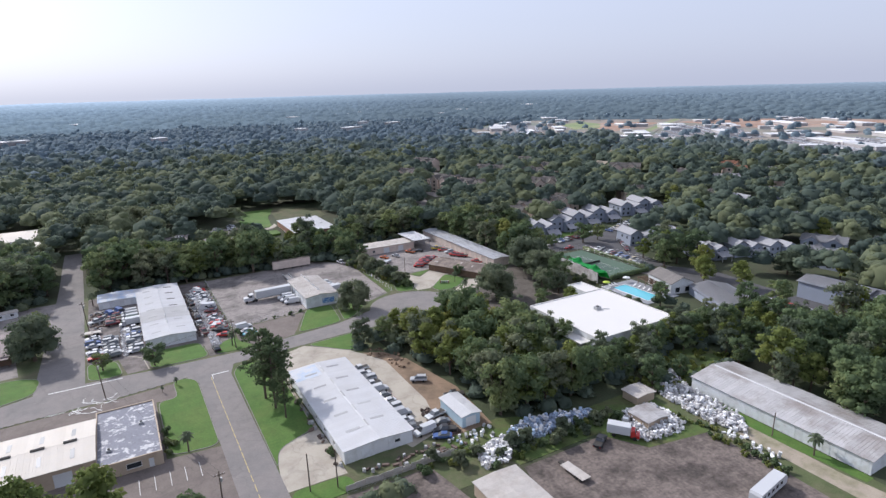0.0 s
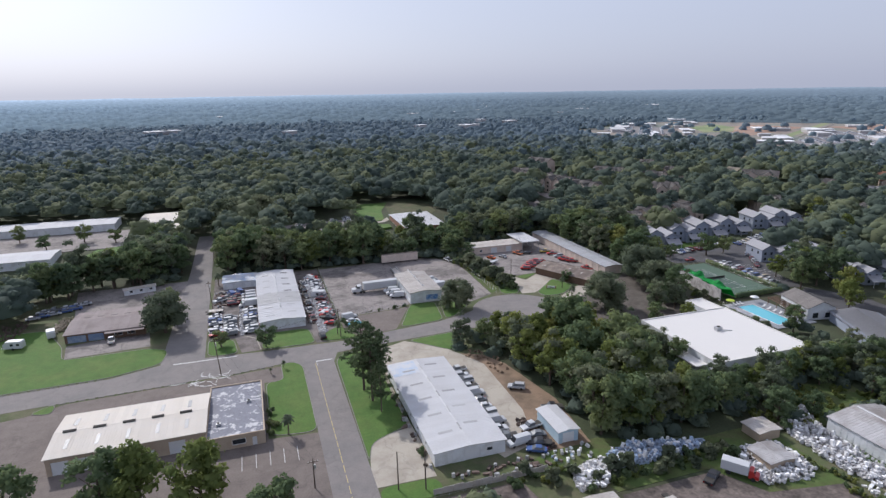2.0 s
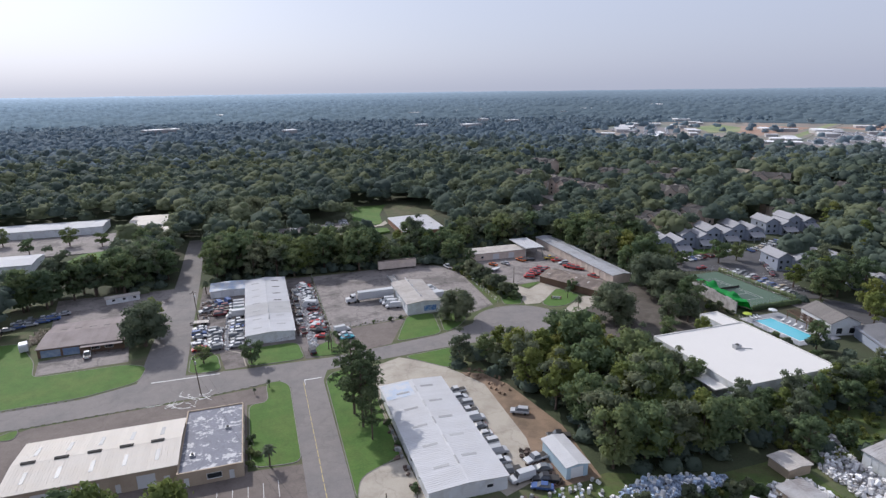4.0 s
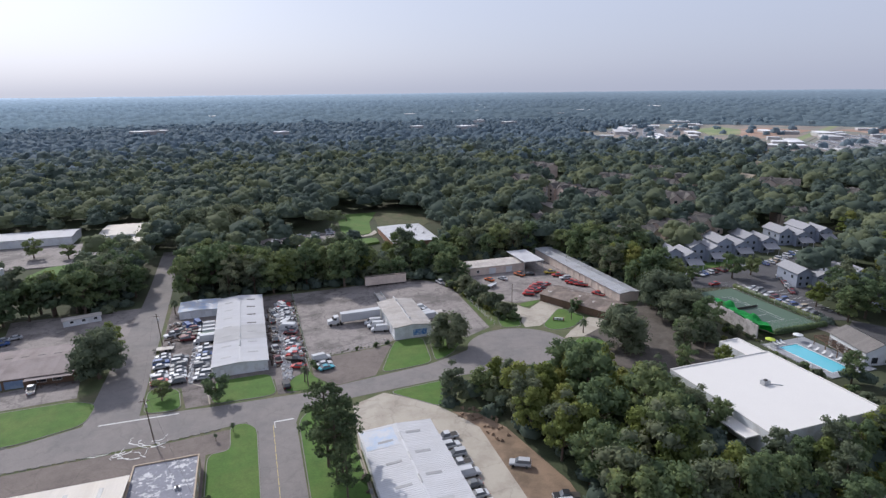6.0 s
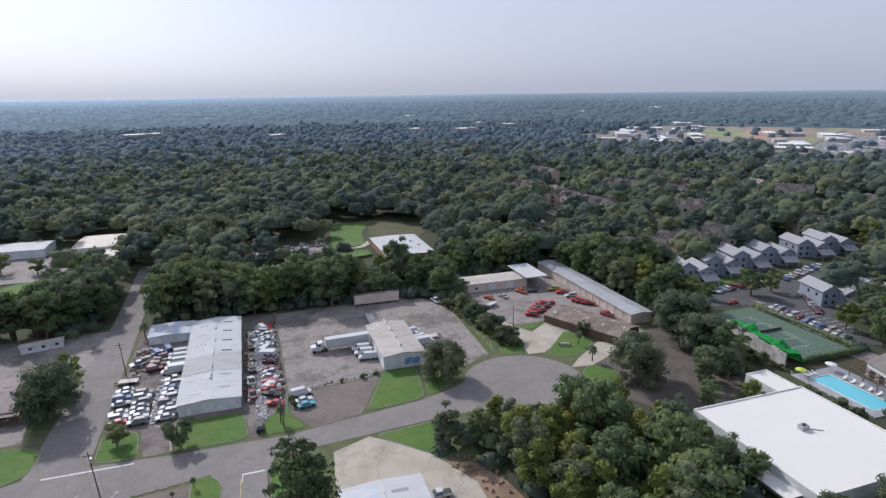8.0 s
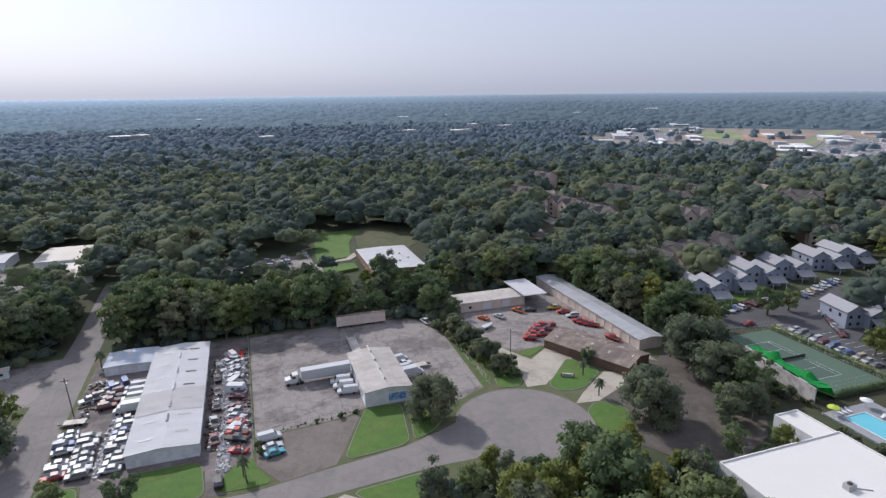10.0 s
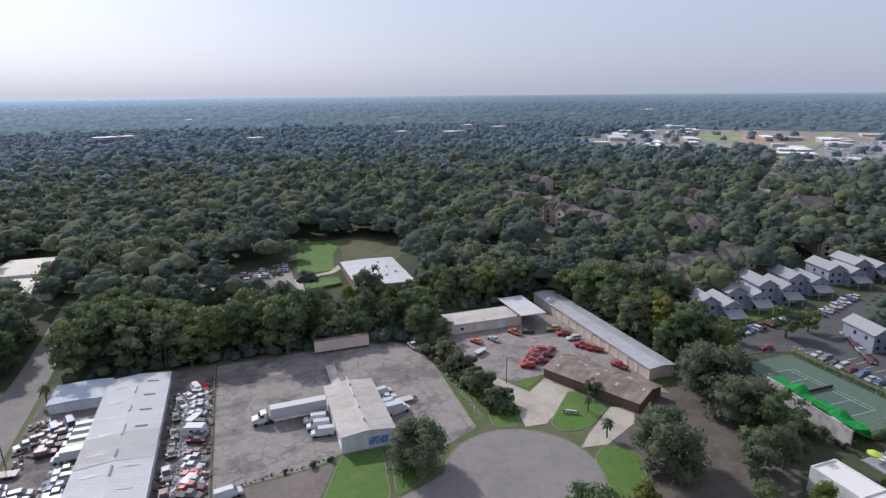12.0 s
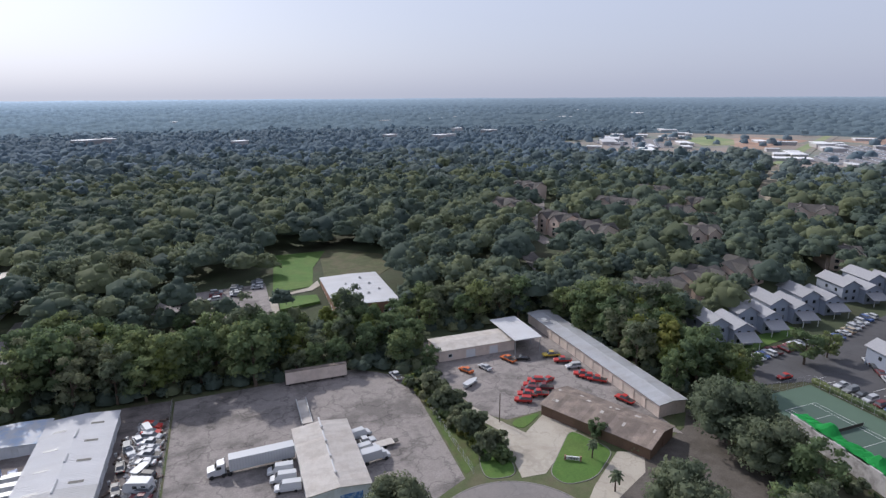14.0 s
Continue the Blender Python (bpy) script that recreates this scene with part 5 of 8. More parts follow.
# big white flat-roofed building among the trees
b = flat_building(114.5, 124.2, 33.0, 33.0, 6.0, WHITE_WALL, MEMBRANE, "large building with bright white flat roof", parapet=0.2, openings={"S": spaced(5, 3, 6, 1.6, 1.0, 2.4, "window")})
roof_unit(b, 17.0, 18.4, 5.9, 2.0, 1.4, 1.1)
bm = bmesh.new()
tube(bm, (18.2, 18.0, 6.0), (20.6, 16.4, 6.0), 0.12, 0.12, 8)
part("roof_pipe", bm, METAL, b)
flat_building(140.6, 157.3, 6.9, 10.4, 5.6, WHITE_WALL, MEMBRANE, "small white flat-roofed wing of the large building", parapet=0.2)
b = thing("entrance_canopy", 110.6, 127.6, 0.0, 0, "low white canopy beside the large building", "canopy")
bm = bmesh.new()
box(bm, 0, 3.8, 0, 8.0, 4.0, 4.3)
part("roof", bm, MEMBRANE, b)
for y in (0.4, 7.4):
    bm = bmesh.new()
    box(bm, 0.3, 0.5, y, y + 0.2, 0, 4.0)
    part("post", bm, METAL, b)

# pale blue shed, warehouse and sheds round the scrap yard
b = warehouse(60.6, 113.6, 5.0, 10.6, 3.0, 0.4, BLUE_WALL, WHITE_ROOF, "tall pale blue metal shed with white roof", openings={"S": [(1.0, 4.0, 0, 2.6, "rollup")]}, name="shed")
b = warehouse(122.4, 54.8, 16.5, 43.0, 3.3, 1.2, WHITE_WALL, STAINED_ROOF, "long stained grey-roofed white metal warehouse beside the track", openings={"N": [(6, 9, 0, 2.8, "rollup")]}, panel=1.5)
for k in range(28):
    bm = bmesh.new()
    box(bm, -0.05, -0.004, k * 1.5 + 0.6, k * 1.5 + 0.75, 0.1, 3.2)
    part("wall_rib", bm, WHITE_WALL, b)
ridge_vent(b, 16.5, 3.5, 1.2, 0.5, 42.0, 0.7, 0.12, WHITE_ROOF)
b = warehouse(50.2, 78.0, 10.0, 14.0, 2.9, 0.3, TAN_WALL, OLD_ROOF, "low tan shed with pale ribbed roof", name="shed", panel=1.0)
b = warehouse(97.0, 89.8, 6.6, 6.2, 2.0, 0.3, TAN_WALL, STAINED_ROOF, "small weathered shed among white scrap", name="shed", panel=1.0)
b = warehouse(103.5, 99.0, 6.0, 5.0, 2.2, 0.3, TAN_WALL, OLD_ROOF, "small buff shed beside the scrap heap", name="shed", panel=1.0)

# brown workshop across the lane, far-left sheds
b = warehouse(-38.8, 217.0, 21.0, 24.0, 2.9, 0.8, BROWN_WALL, FADED_ROOF, "brown-roofed workshop with blue front behind a wide lawn", rz=90.0, openings={"W": [(0.8, 6.2, 0, 2.4, "rollup"), (6.8, 11.4, 0, 2.4, "rollup"), (14.6, 17.0, 0.9, 2.2, "window"), (18.4, 20.8, 0.9, 2.2, "window")]}, door_mat=BLUE_DOOR, name="workshop")
bm = bmesh.new()
box(bm, -2.0, -0.02, 0.2, 12.0, 2.55, 2.72)
part("canopy", bm, FADED_ROOF, b)
for y in (0.3, 4.2, 8.0, 11.8):
    bm = bmesh.new()
    box(bm, -1.95, -1.8, y, y + 0.15, 0, 2.55)
    part("post", bm, BROWN_WALL, b)
for k in range(5):
    skylight(b, 20.0, 3.05, 0.8, 13.5, 3.0 + k * 4.2, 0.5, 2.0, DARK_TRIM)
b = warehouse(-41.6, 265.2, 2.8, 11.6, 2.3, 0.15, WHITE_WALL, OLD_ROOF, "long white site cabin at the wood's edge", rz=104.0, openings={"W": spaced(3, 2, 3.6, 1.2, 0.9, 1.9, "window")}, name="site_cabin")
b = warehouse(-37.5, 370.0, 27.0, 25.0, 4.4, 0.6, WHITE_WALL, CREAM_ROOF, "large pale metal warehouse among trees", rz=90.0, panel=3.0)
b = warehouse(-35.0, 345.0, 23.5, 18.0, 3.2, 0.4, WHITE_WALL, CREAM_ROOF, "low pale wing with dark slots in its roof", rz=90.0, panel=3.0, name="annexe")
for k in range(5):
    skylight(b, 23.5, 3.4, 0.4, 5.8, 2.2 + k * 3.3, 8.5, 1.2, DARK_TRIM)
b = warehouse(-75.8, 377.0, 18.5, 66.0, 4.0, 0.6, WHITE_WALL, WHITE_ROOF, "very long white warehouse beyond the trees", rz=90.0, panel=3.0, openings={"W": spaced(9, 4, 6, 3.2, 0, 3.0, "rollup")})
b = warehouse(-91.5, 313.0, 18.5, 45.0, 3.8, 0.6, WHITE_WALL, WHITE_ROOF, "white warehouse behind a row of trees", rz=90.0, panel=3.0)
patch("parking_lot", [(-140, 334), (-64, 334), (-60, 350), (-63, 376), (-140, 376)], 4.06, LOT, "grey asphalt yard beyond the trees", "parking lot", 1.6)
patch("lawn", [(-80, 318), (-58, 318), (-54, 340), (-76, 332)], 4.1, GRASS, "strip of bright grass beyond the trees", "lawn", 1.4)

# pale-roofed building with its lawn, north of the belt of trees
b = warehouse(76.3, 308.5, 23.0, 37.0, 5.4, 0.35, BRICK_WALL, WHITE_ROOF, "brick building with pale ribbed metal roof and lawn", panel=2.0, openings={"W": spaced(6, 3, 5.6, 1.6, 0.9, 2.4, "window"), "S": spaced(3, 3, 7, 1.6, 0.9, 2.4, "window")}, name="community_building")
for x, y in ((8, 24), (12, 16), (15, 30), (17, 22), (14, 10), (19, 14)):
    roof_unit(b, x, y, slope_height(23.0, 5.5, 0.35, x), 1.0, 0.8, 0.5)
warehouse(95.0, 302.4, 10.0, 5.6, 3.2, 0.3, BRICK_WALL, WHITE_ROOF, "small white-roofed wing of the brick building", name="annexe")
for name, pts, z, m, lab, cat in (
    ("field", [(79, 350), (101, 349), (110, 360), (112, 384), (95, 402), (84, 400)], 4.1, FIELD, "rough brownish field behind the brick building", "field"),
    ("lawn", [(57, 342), (73, 345.5), (77, 372), (87, 400), (62, 400)], 4.14, GRASS, "bright mown lawn beside the brick building", "lawn"),
    ("lawn", [(58, 322), (73, 326), (73, 334), (58.5, 336)], 4.14, GRASS, "small bright lawn beside the brick building", "lawn"),
    ("footpath", [(55, 337), (71, 343.5), (76, 352), (76, 345), (72, 340), (58, 336.5), (57.5, 318), (55, 318)], 4.17, CONCRETE, "pale concrete footpath", "path"),
    ("parking_lot", [(14, 330), (22, 321), (55, 317), (55, 356), (16, 352)], 4.12, LOT, "grey asphalt car park among trees", "parking lot"),
):
    patch(name, pts, z, m, lab, cat, 1.5)


# ---- housing to the east ----
def townhouse(x, y, rz, label, group, two=True):
    """A two-storey unit: blue-grey siding, two gable roofs stepping past each other, a low porch roof."""
    t = thing("townhouse", x, y, rise(x, y), rz, label, "house", group)
    for dx, dy, w, l, h, up in ((-7.2, -3.0, 7.2, 12.5, 6.0, 1.9), (0.0, -5.5, 7.0, 11.5, 5.3, 1.6)):
        holes = [(1.2, 2.4, 0.9, 2.1), (1.2, 2.4, 3.4, 4.6), (4.4, 5.6, 0.9, 2.1), (4.4, 5.6, 3.4, 4.6)]
        for at, length, cut, peak in ((pose(dx, dy, 0), w, holes, up), (pose(dx + w, dy + l, 0, 0, 0, 180), w, holes, up), (pose(dx, dy + l - 0.25, 0, 0, 0, -90), l - 0.5, [], 0), (pose(dx + w, dy + 0.25, 0, 0, 0, 90), l - 0.5, [], 0)):
            bm = bmesh.new()
            wall_panel(bm, length, h, 0.25, cut, peak)
            part("wall", bm, GREY_SIDING, t, at=at)
        for a, b2, lo, hi in ((1.2, 2.4, 3.4, 4.6), (4.4, 5.6, 3.4, 4.6), (1.2, 2.4, 0.9, 2.1), (4.4, 5.6, 0.9, 2.1)):
            bm = bmesh.new()
            box(bm, a, b2, 0.08, 0.14, lo, hi)
            part("window", bm, GLASS, t, at=pose(dx, dy, 0))
        if two:
            for a in (2.5, 7.0):
                bm = bmesh.new()
                box(bm, -0.04, 0.03, a, a + 1.1, 3.3, 4.5)
                part("window", bm, GLASS, t, at=pose(dx if dx else dx + w, dy, 0))
        bm = bmesh.new()
        o = 0.6
        e = h - o * up / (w / 2)
        outline = [(-o, e), (w / 2, h + up), (w + o, e), (w + o, e + 0.2), (w / 2, h + up + 0.22), (-o, e + 0.2)]
        fa = [bm.verts.new((p, -o, z)) for p, z in outline]
        fb = [bm.verts.new((p, l + o, z)) for p, z in outline]
        for i in range(6):
            bm.faces.new((fa[i], fa[(i + 1) % 6], fb[(i + 1) % 6], fb[i]))
        for ring in (fa, fb):
            bm.faces.new((ring[0], ring[1], ring[4], ring[5]))
            bm.faces.new((ring[1], ring[2], ring[3], ring[4]))
        part("roof", bm, SHINGLE_GREY, t, at=pose(dx, dy, 0.02))
    bm = bmesh.new()
    v = [bm.verts.new(p) for p in ((0.2, -9.4, 2.4), (7.2, -9.4, 2.4), (7.2, -5.4, 4.0), (0.2, -5.4, 4.0), (0.2, -9.4, 2.6), (7.2, -9.4, 2.6), (7.2, -5.4, 4.2), (0.2, -5.4, 4.2))]
    for f in ((0, 3, 2, 1), (4, 5, 6, 7), (0, 1, 5, 4), (1, 2, 6, 5), (2, 3, 7, 6), (3, 0, 4, 7)):
        bm.faces.new([v[i] for i in f])
    part("porch_roof", bm, SHINGLE_GREY, t)
    for px in (1.2, 6.8):
        bm = bmesh.new()
        box(bm, px - 0.08, px + 0.08, -8.9, -8.74, 0, 2.5)
        part("porch_post", bm, TRIM_WHITE, t)
    return t


first = townhouse(195.0, 251.0, -14.0, "blue grey two-storey townhouse with pale grey roofs", "townhouses in a stepped row")
first.matrix_basis = first.matrix_basis @ Matrix.Diagonal((1.0, 1.12, 1.12, 1))
for x, y, rz, f in ((212.5, 255.5, -14, 1), (230.0, 258.0, -14, 1), (248.0, 260.0, -14, 1), (273.5, 263.0, -14, 1), (291.0, 265.0, -14, 1), (224.5, 210.0, -14, 0.9), (244.0, 209.0, -14, 0.85),
                    (231.0, 174.5, -14, 0.88), (247.5, 168.5, -14, 0.88), (260.0, 160.0, -14, 0.88), (330.0, 236.0, -14, 1), (348.0, 240.0, -14, 1), (415.0, 214.0, 10, 1), (436.0, 220.0, 10, 1)):
    copy_thing(first, pose(x, y, rise(x, y), 0, 0, rz) @ Matrix.Diagonal((f, f, f, 1)))


def apartment(x, y, w, l, h, rz, wall_mat, roof_mat, label, up=2.4, group="apartment houses among the trees", gables=True):
    """A hip-roofed apartment house with rows of windows on both long sides."""
    t = thing("apartment_house", x, y, rise(x, y) - 0.1, rz, label, "house", group)
    bm = bmesh.new()
    box(bm, -w / 2, w / 2, -l / 2, l / 2, 0, h)
    part("wall", bm, wall_mat, t)
    for k in range(int(l / 5)):
        for z in (1.0, 3.9, 6.8) if h > 8 else (1.0, 3.9) if h > 5 else (1.0,):
            for s in (1,) if h < 8 else ():
                bm = bmesh.new()
                yk = -l / 2 + 1.6 + k * 5
                box(bm, s * w / 2 - 0.04, s * w / 2 + 0.04, yk, yk + 1.4, z, z + 1.4)
                part("window", bm, GLASS, t)
    o = 0.6
    bm = bmesh.new()
    e = [bm.verts.new((px, py, pz)) for py in (-l / 2 - o, l / 2 + o) for px, pz in ((-w / 2 - o, h - 0.2), (0, h + up), (w / 2 + o, h - 0.2))]
    bm.faces.new((e[0], e[3], e[4], e[1]))
    bm.faces.new((e[1], e[4], e[5], e[2]))
    bmesh.ops.solidify(bm, geom=bm.faces[:], thickness=0.3)
    part("roof", bm, roof_mat, t)
    for py, d in ((-l / 2, 0.25), (l / 2, -0.25)):
        bm = bmesh.new()
        f, b = ([bm.verts.new(p) for p in ((-w / 2, q, h - 0.05), (w / 2, q, h - 0.05), (0, q, h + up - 0.35))] for q in (py, py + d))
        bm.faces.new(f)
        bm.faces.new(b[::-1])
        for i in range(3):
            bm.faces.new((f[i], b[i], b[(i + 1) % 3], f[(i + 1) % 3]))
        bmesh.ops.recalc_face_normals(bm, faces=bm.faces[:])
        part("gable_wall", bm, wall_mat, t)
    # cross gables stepping forward on both long sides
    n = max(2, int(l / 9))
    for k in range(n if gables else 0):
        yk = -l / 2 + l * (k + 0.5) / n
        for s in (-1, 1):
            x0, x1, g = s * (w / 2 + 1.4), s * 0.4, l / n * 0.36
            bm = bmesh.new()
            box(bm, min(s * (w / 2 - 0.2), x0), max(s * (w / 2 - 0.2), x0), yk - g, yk + g, 0, h)
            bm.faces.new([bm.verts.new(p) for p in ((x0, yk - g, h), (x0, yk + g, h), (x0, yk, h + up * 0.82))])
            bay = part("bay", bm, wall_mat, t)
            bm = bmesh.new()
            q = [bm.verts.new(p) for p in ((x0 + s * 0.5, yk - g - 0.5, h - 0.3), (x0 + s * 0.5, yk, h + up * 0.92), (x0 + s * 0.5, yk + g + 0.5, h - 0.3), (x1, yk - g - 0.5, h - 0.3), (x1, yk, h + up * 0.92), (x1, yk + g + 0.5, h - 0.3))]
            bm.faces.new((q[0], q[1], q[4], q[3]))
            bm.faces.new((q[1], q[2], q[5], q[4]))
            bmesh.ops.solidify(bm, geom=bm.faces[:], thickness=0.2)
            part("gable_roof", bm, roof_mat, t)
            if h > 5:
                for z in (1.0, 3.9, 6.6):
                    if z + 1.6 < h:
                        bm = bmesh.new()
                        box(bm, x0 - 0.05, x0 + 0.05, yk - 0.9, yk + 0.9, z, z + 1.5)
                        part("window", bm, GLASS, bay)
    return t


APARTMENTS = [(216, 390, 21, 8), (219, 361, 21, 8), (276, 418, 26, 28), (264, 336, 17, 72), (198, 286, 20, -80), (222, 291, 20, -80), (247, 296, 20, -80), (211, 437, 26, 20), (257, 501, 24, 20), (322, 396, 18, 10), (366, 355, 24, 40), (310, 296, 16, 60), (330, 452, 24, 30), (292, 384, 18, 20)]
for x, y, l, rz in APARTMENTS:
    apartment(x, y, 13, l, 7.2 if y < 300 else 9.4, rz, PINK_WALL, SHINGLE_BROWN, "tan apartment house with brown gabled roof", 3.2)
apartment(219.5, 112, 12, 22, 6.6, 2, GREY_SIDING, SHINGLE_GREY, "long blue grey apartment house with pale roof", 1.3, gables=False)
apartment(222.5, 90, 12, 22, 6.0, 2, GREY_SIDING, SHINGLE_GREY, "long blue grey apartment house with pale roof", 1.3, gables=False)
apartment(232, 68, 12, 20, 6.4, -8, GREY_SIDING, SHINGLE_GREY, "long blue grey apartment house with pale roof", 1.3, gables=False)
apartment(185.5, 133.5, 15, 23, 3.4, -25, GREY_SIDING, SHINGLE_GREY, "low clubhouse wing with grey roof", 1.5, gables=False)
HOUSES = [(472, 337, 20, 0), (456, 318, 40, 0), (487, 299, 70, 1), (500, 286, 65, 1), (518, 243, 75, 1), (535, 236, 75, 1), (439, 268, 30, 0), (307, 200, 30, 1), (322, 192, 30, 1), (395, 240, 20, 1), (420, 300, 50, 1), (560, 300, 10, 0), (430, 180, 40, 1), (500, 200, 15, 1), (370, 150, 30, 1), (600, 350, 20, 1), (330, 100, 10, 1), (300, 130, 40, 1), (350, 268, 30, 0), (400, 330, 60, 0), (262, 140, 10, 1), (285, 152, 20, 1)]
for x, y, rz, k in HOUSES:
    apartment(x, y, 11, 18, 5.6, rz, (PINK_WALL, GREY_SIDING)[k], (SHINGLE_RED if x in (472, 456, 560) else SHINGLE_BROWN, SHINGLE_GREY)[k], "house with gabled roof among trees", 2.2, "houses among trees")
for pts in ([(168, 330), (176, 330), (184, 362), (192, 388), (222, 412), (236, 440), (262, 486), (256, 490), (226, 446), (212, 420), (184, 394), (176, 364)], [(196, 372), (204, 372), (206, 392), (198, 394)], [(230, 330), (234, 326), (252, 352), (246, 356)], [(340, 352), (348, 346), (372, 386), (392, 412), (386, 418), (364, 392)]):
    patch("road", pts, 4.14, LOT, "pale asphalt drive between apartment houses", "road", 1.0)

# pool with deck and clubhouse
bm = bmesh.new()
for q in ((161, 164, 147, 171), (171.2, 178, 147, 171), (164, 171.2, 147, 149.6), (164, 171.2, 167.6, 171)):
    box(bm, *q, 0.0, 0.2)
solid("pool_deck", bm, DECK, "pale concrete deck round the pool", "pool deck", "structure")
pool = thing("swimming_pool", 167.6, 158.6, 0, 0, "turquoise swimming pool in a pale deck", "swimming pool", "", "structure")
bm = bmesh.new()
box(bm, -3.6, 3.6, -9.0, 9.0, 0.0, 0.12)
part("water", bm, WATER, pool)
bm = bmesh.new()
for q in ((-3.85, -3.6, -9.2, 9.2), (3.6, 3.85, -9.2, 9.2), (-3.6, 3.6, -9.2, -9.0), (-3.6, 3.6, 9.0, 9.2)):
    box(bm, *q, 0.0, 0.26)
part("coping", bm, TRIM_WHITE, pool)
b = warehouse(176.5, 149.8, 10.0, 14.5, 4.2, 2.2, WHITE_WALL, SHINGLE_BROWN, "clubhouse with brown gable roof beside the pool", rz=-14.0, openings={"W": spaced(4, 1.2, 3.2, 2.2, 0.3, 2.8, "window"), "N": spaced(2, 2, 4.4, 2.2, 0.5, 2.6, "window"), "S": spaced(2, 2, 4.4, 2.2, 0.5, 2.6, "window")}, name="clubhouse")
porch = thing("pergola", 176.5, 149.8, 0.2, -14.0, "dark timber pergola along the clubhouse", "pergola")
for k in range(16):
    bm = bmesh.new()
    box(bm, -4.4, -0.4, 0.3 + k, 0.5 + k, 2.75, 2.95)
    part("slat", bm, BROWN_WALL, porch)
for x in (-4.3, -2.2):
    bm = bmesh.new()
    box(bm, x, x + 0.2, 0, 15.8, 2.5, 2.75)
    part("beam", bm, BROWN_WALL, porch)
for k in range(4):
    bm = bmesh.new()
    box(bm, -4.3, -4.1, 0.4 + k * 4.9, 0.6 + k * 4.9, 0, 2.5)
    part("post", bm, BROWN_WALL, porch)

# tennis court with a practice wall hung with green cloth
patch("tennis_court", [(172, 178), (193, 178), (193, 217), (172, 217)], 0.05, COURT_GREEN, "green tennis court surface", "tennis court")
patch("tennis_court", [(174.4, 184.7), (185.3, 184.7), (185.3, 209.3), (174.4, 209.3)], 0.065, COURT_DARK, "darker green playing area with white lines", "tennis court")
bm = bmesh.new()
for q in ((174.4, 174.5, 184.7, 209.3), (185.2, 185.3, 184.7, 209.3), (175.77, 175.87, 184.8, 209.2), (183.83, 183.93, 184.8, 209.2), (174.5, 185.2, 184.7, 184.8), (174.5, 185.2, 209.2, 209.3), (175.87, 183.83, 190.5, 190.6), (175.87, 183.83, 203.3, 203.4)):
    box(bm, *q, 0.03, 0.08)
solid("court_lines", bm, PAINT, "white painted tennis court lines", "court marking", "structure")
net = thing("tennis_net", 179.85, 197, 0.06, 0, "dark tennis net across the court", "tennis net")
bm = bmesh.new()
box(bm, -5.9, 5.9, -0.02, 0.02, 0.05, 0.95)
part("mesh", bm, DARK_TRIM, net)
for x in (-6.0, 6.0):
    bm = bmesh.new()
    tube(bm, (x, 0, 0), (x, 0, 1.07), 0.06, 0.06, 8)
    part("post", bm, METAL, net)
wall_thing = thing("practice_wall", 163.3, 175.5, 0, -8.0, "tall streaked grey wall draped with bright green cloth", "wall")
bm = bmesh.new()
for k in range(9):
    box(bm, 0, 0.4, k * 3.0, k * 3.0 + 2.96, 0, 4.2 + 0.25 * math.sin(k * 1.9))
part("concrete_wall", bm, STREAKED, wall_thing)
bm = bmesh.new()
rows = []
for i in range(28):
    row = []
    for j in range(7):
        yk = i
        peak = 1.7 * max(0, 1 - abs((yk % 13) - 6.5) / 2.4)
        f = j / 6
        top = 4.3 + peak * max(0.0, 1 - abs(f - 0.5) * 2.2) - 0.5 * math.sin(f * 3.1) * (1 - peak / 1.7)
        row.append(bm.verts.new((0.45 + f * (6.6 + 0.8 * math.sin(i * 0.7)), yk, top * (1 - smooth_step(0.62, 1.0, f)) + 0.2 + 0.12 * math.sin(i * 1.7 + j))))
    rows.append(row)
for p, q in zip(rows, rows[1:]):
    for j in range(6):
        bm.faces.new((p[j], p[j + 1], q[j + 1], q[j]))
bmesh.ops.solidify(bm, geom=bm.faces[:], thickness=0.03)
part("green_cloth", bm, GREEN_CLOTH, wall_thing, "bright green sagging cloth")

# townhouse car park
patch("parking_lot", [(180, 222), (193, 219), (196, 216), (196.4, 180), (206, 176), (212, 200), (226, 206), (232, 226), (300, 246), (300, 252), (228, 238), (205, 238), (183, 234)], 0.06, CAR_PARK, "grey car park before the townhouses", "parking lot")
patch("lawn", [(196, 240), (226, 245), (226, 251), (196, 247)], 0.12, GRASS, "mown grass before the townhouses", "lawn")
patch("parking_lot", [(190, 100), (206, 104), (200, 140), (196, 178), (188, 178), (194, 135)], 0.05, LOT, "grey asphalt drive past the clubhouse", "parking lot")

bm = bmesh.new()
for k in range(14):
    box(bm, 196.6, 201.6, 181.6 + 2.85 * k, 181.72 + 2.85 * k, 0.04, 0.075)
for k in range(9):
    box(bm, 205.6, 210.4, 185.0 + 2.85 * k, 185.12 + 2.85 * k, 0.04, 0.075)
solid("road_marking", bm, PAINT, "white parking bay lines beside the court", "road marking", "structure")

# ---- vehicles in the yards ----
random.seed(21)


def row(n, x, y, dx, dy, rz, shapes, colours, where, skip=()):
    for i in range(n):
        if i not in skip:
            park(random.choice(shapes), random.choice(colours), x + dx * i + random.uniform(-0.35, 0.35), y + dy * i + random.uniform(-0.2, 0.2), rz + random.choice((0, 0, 180)), where)


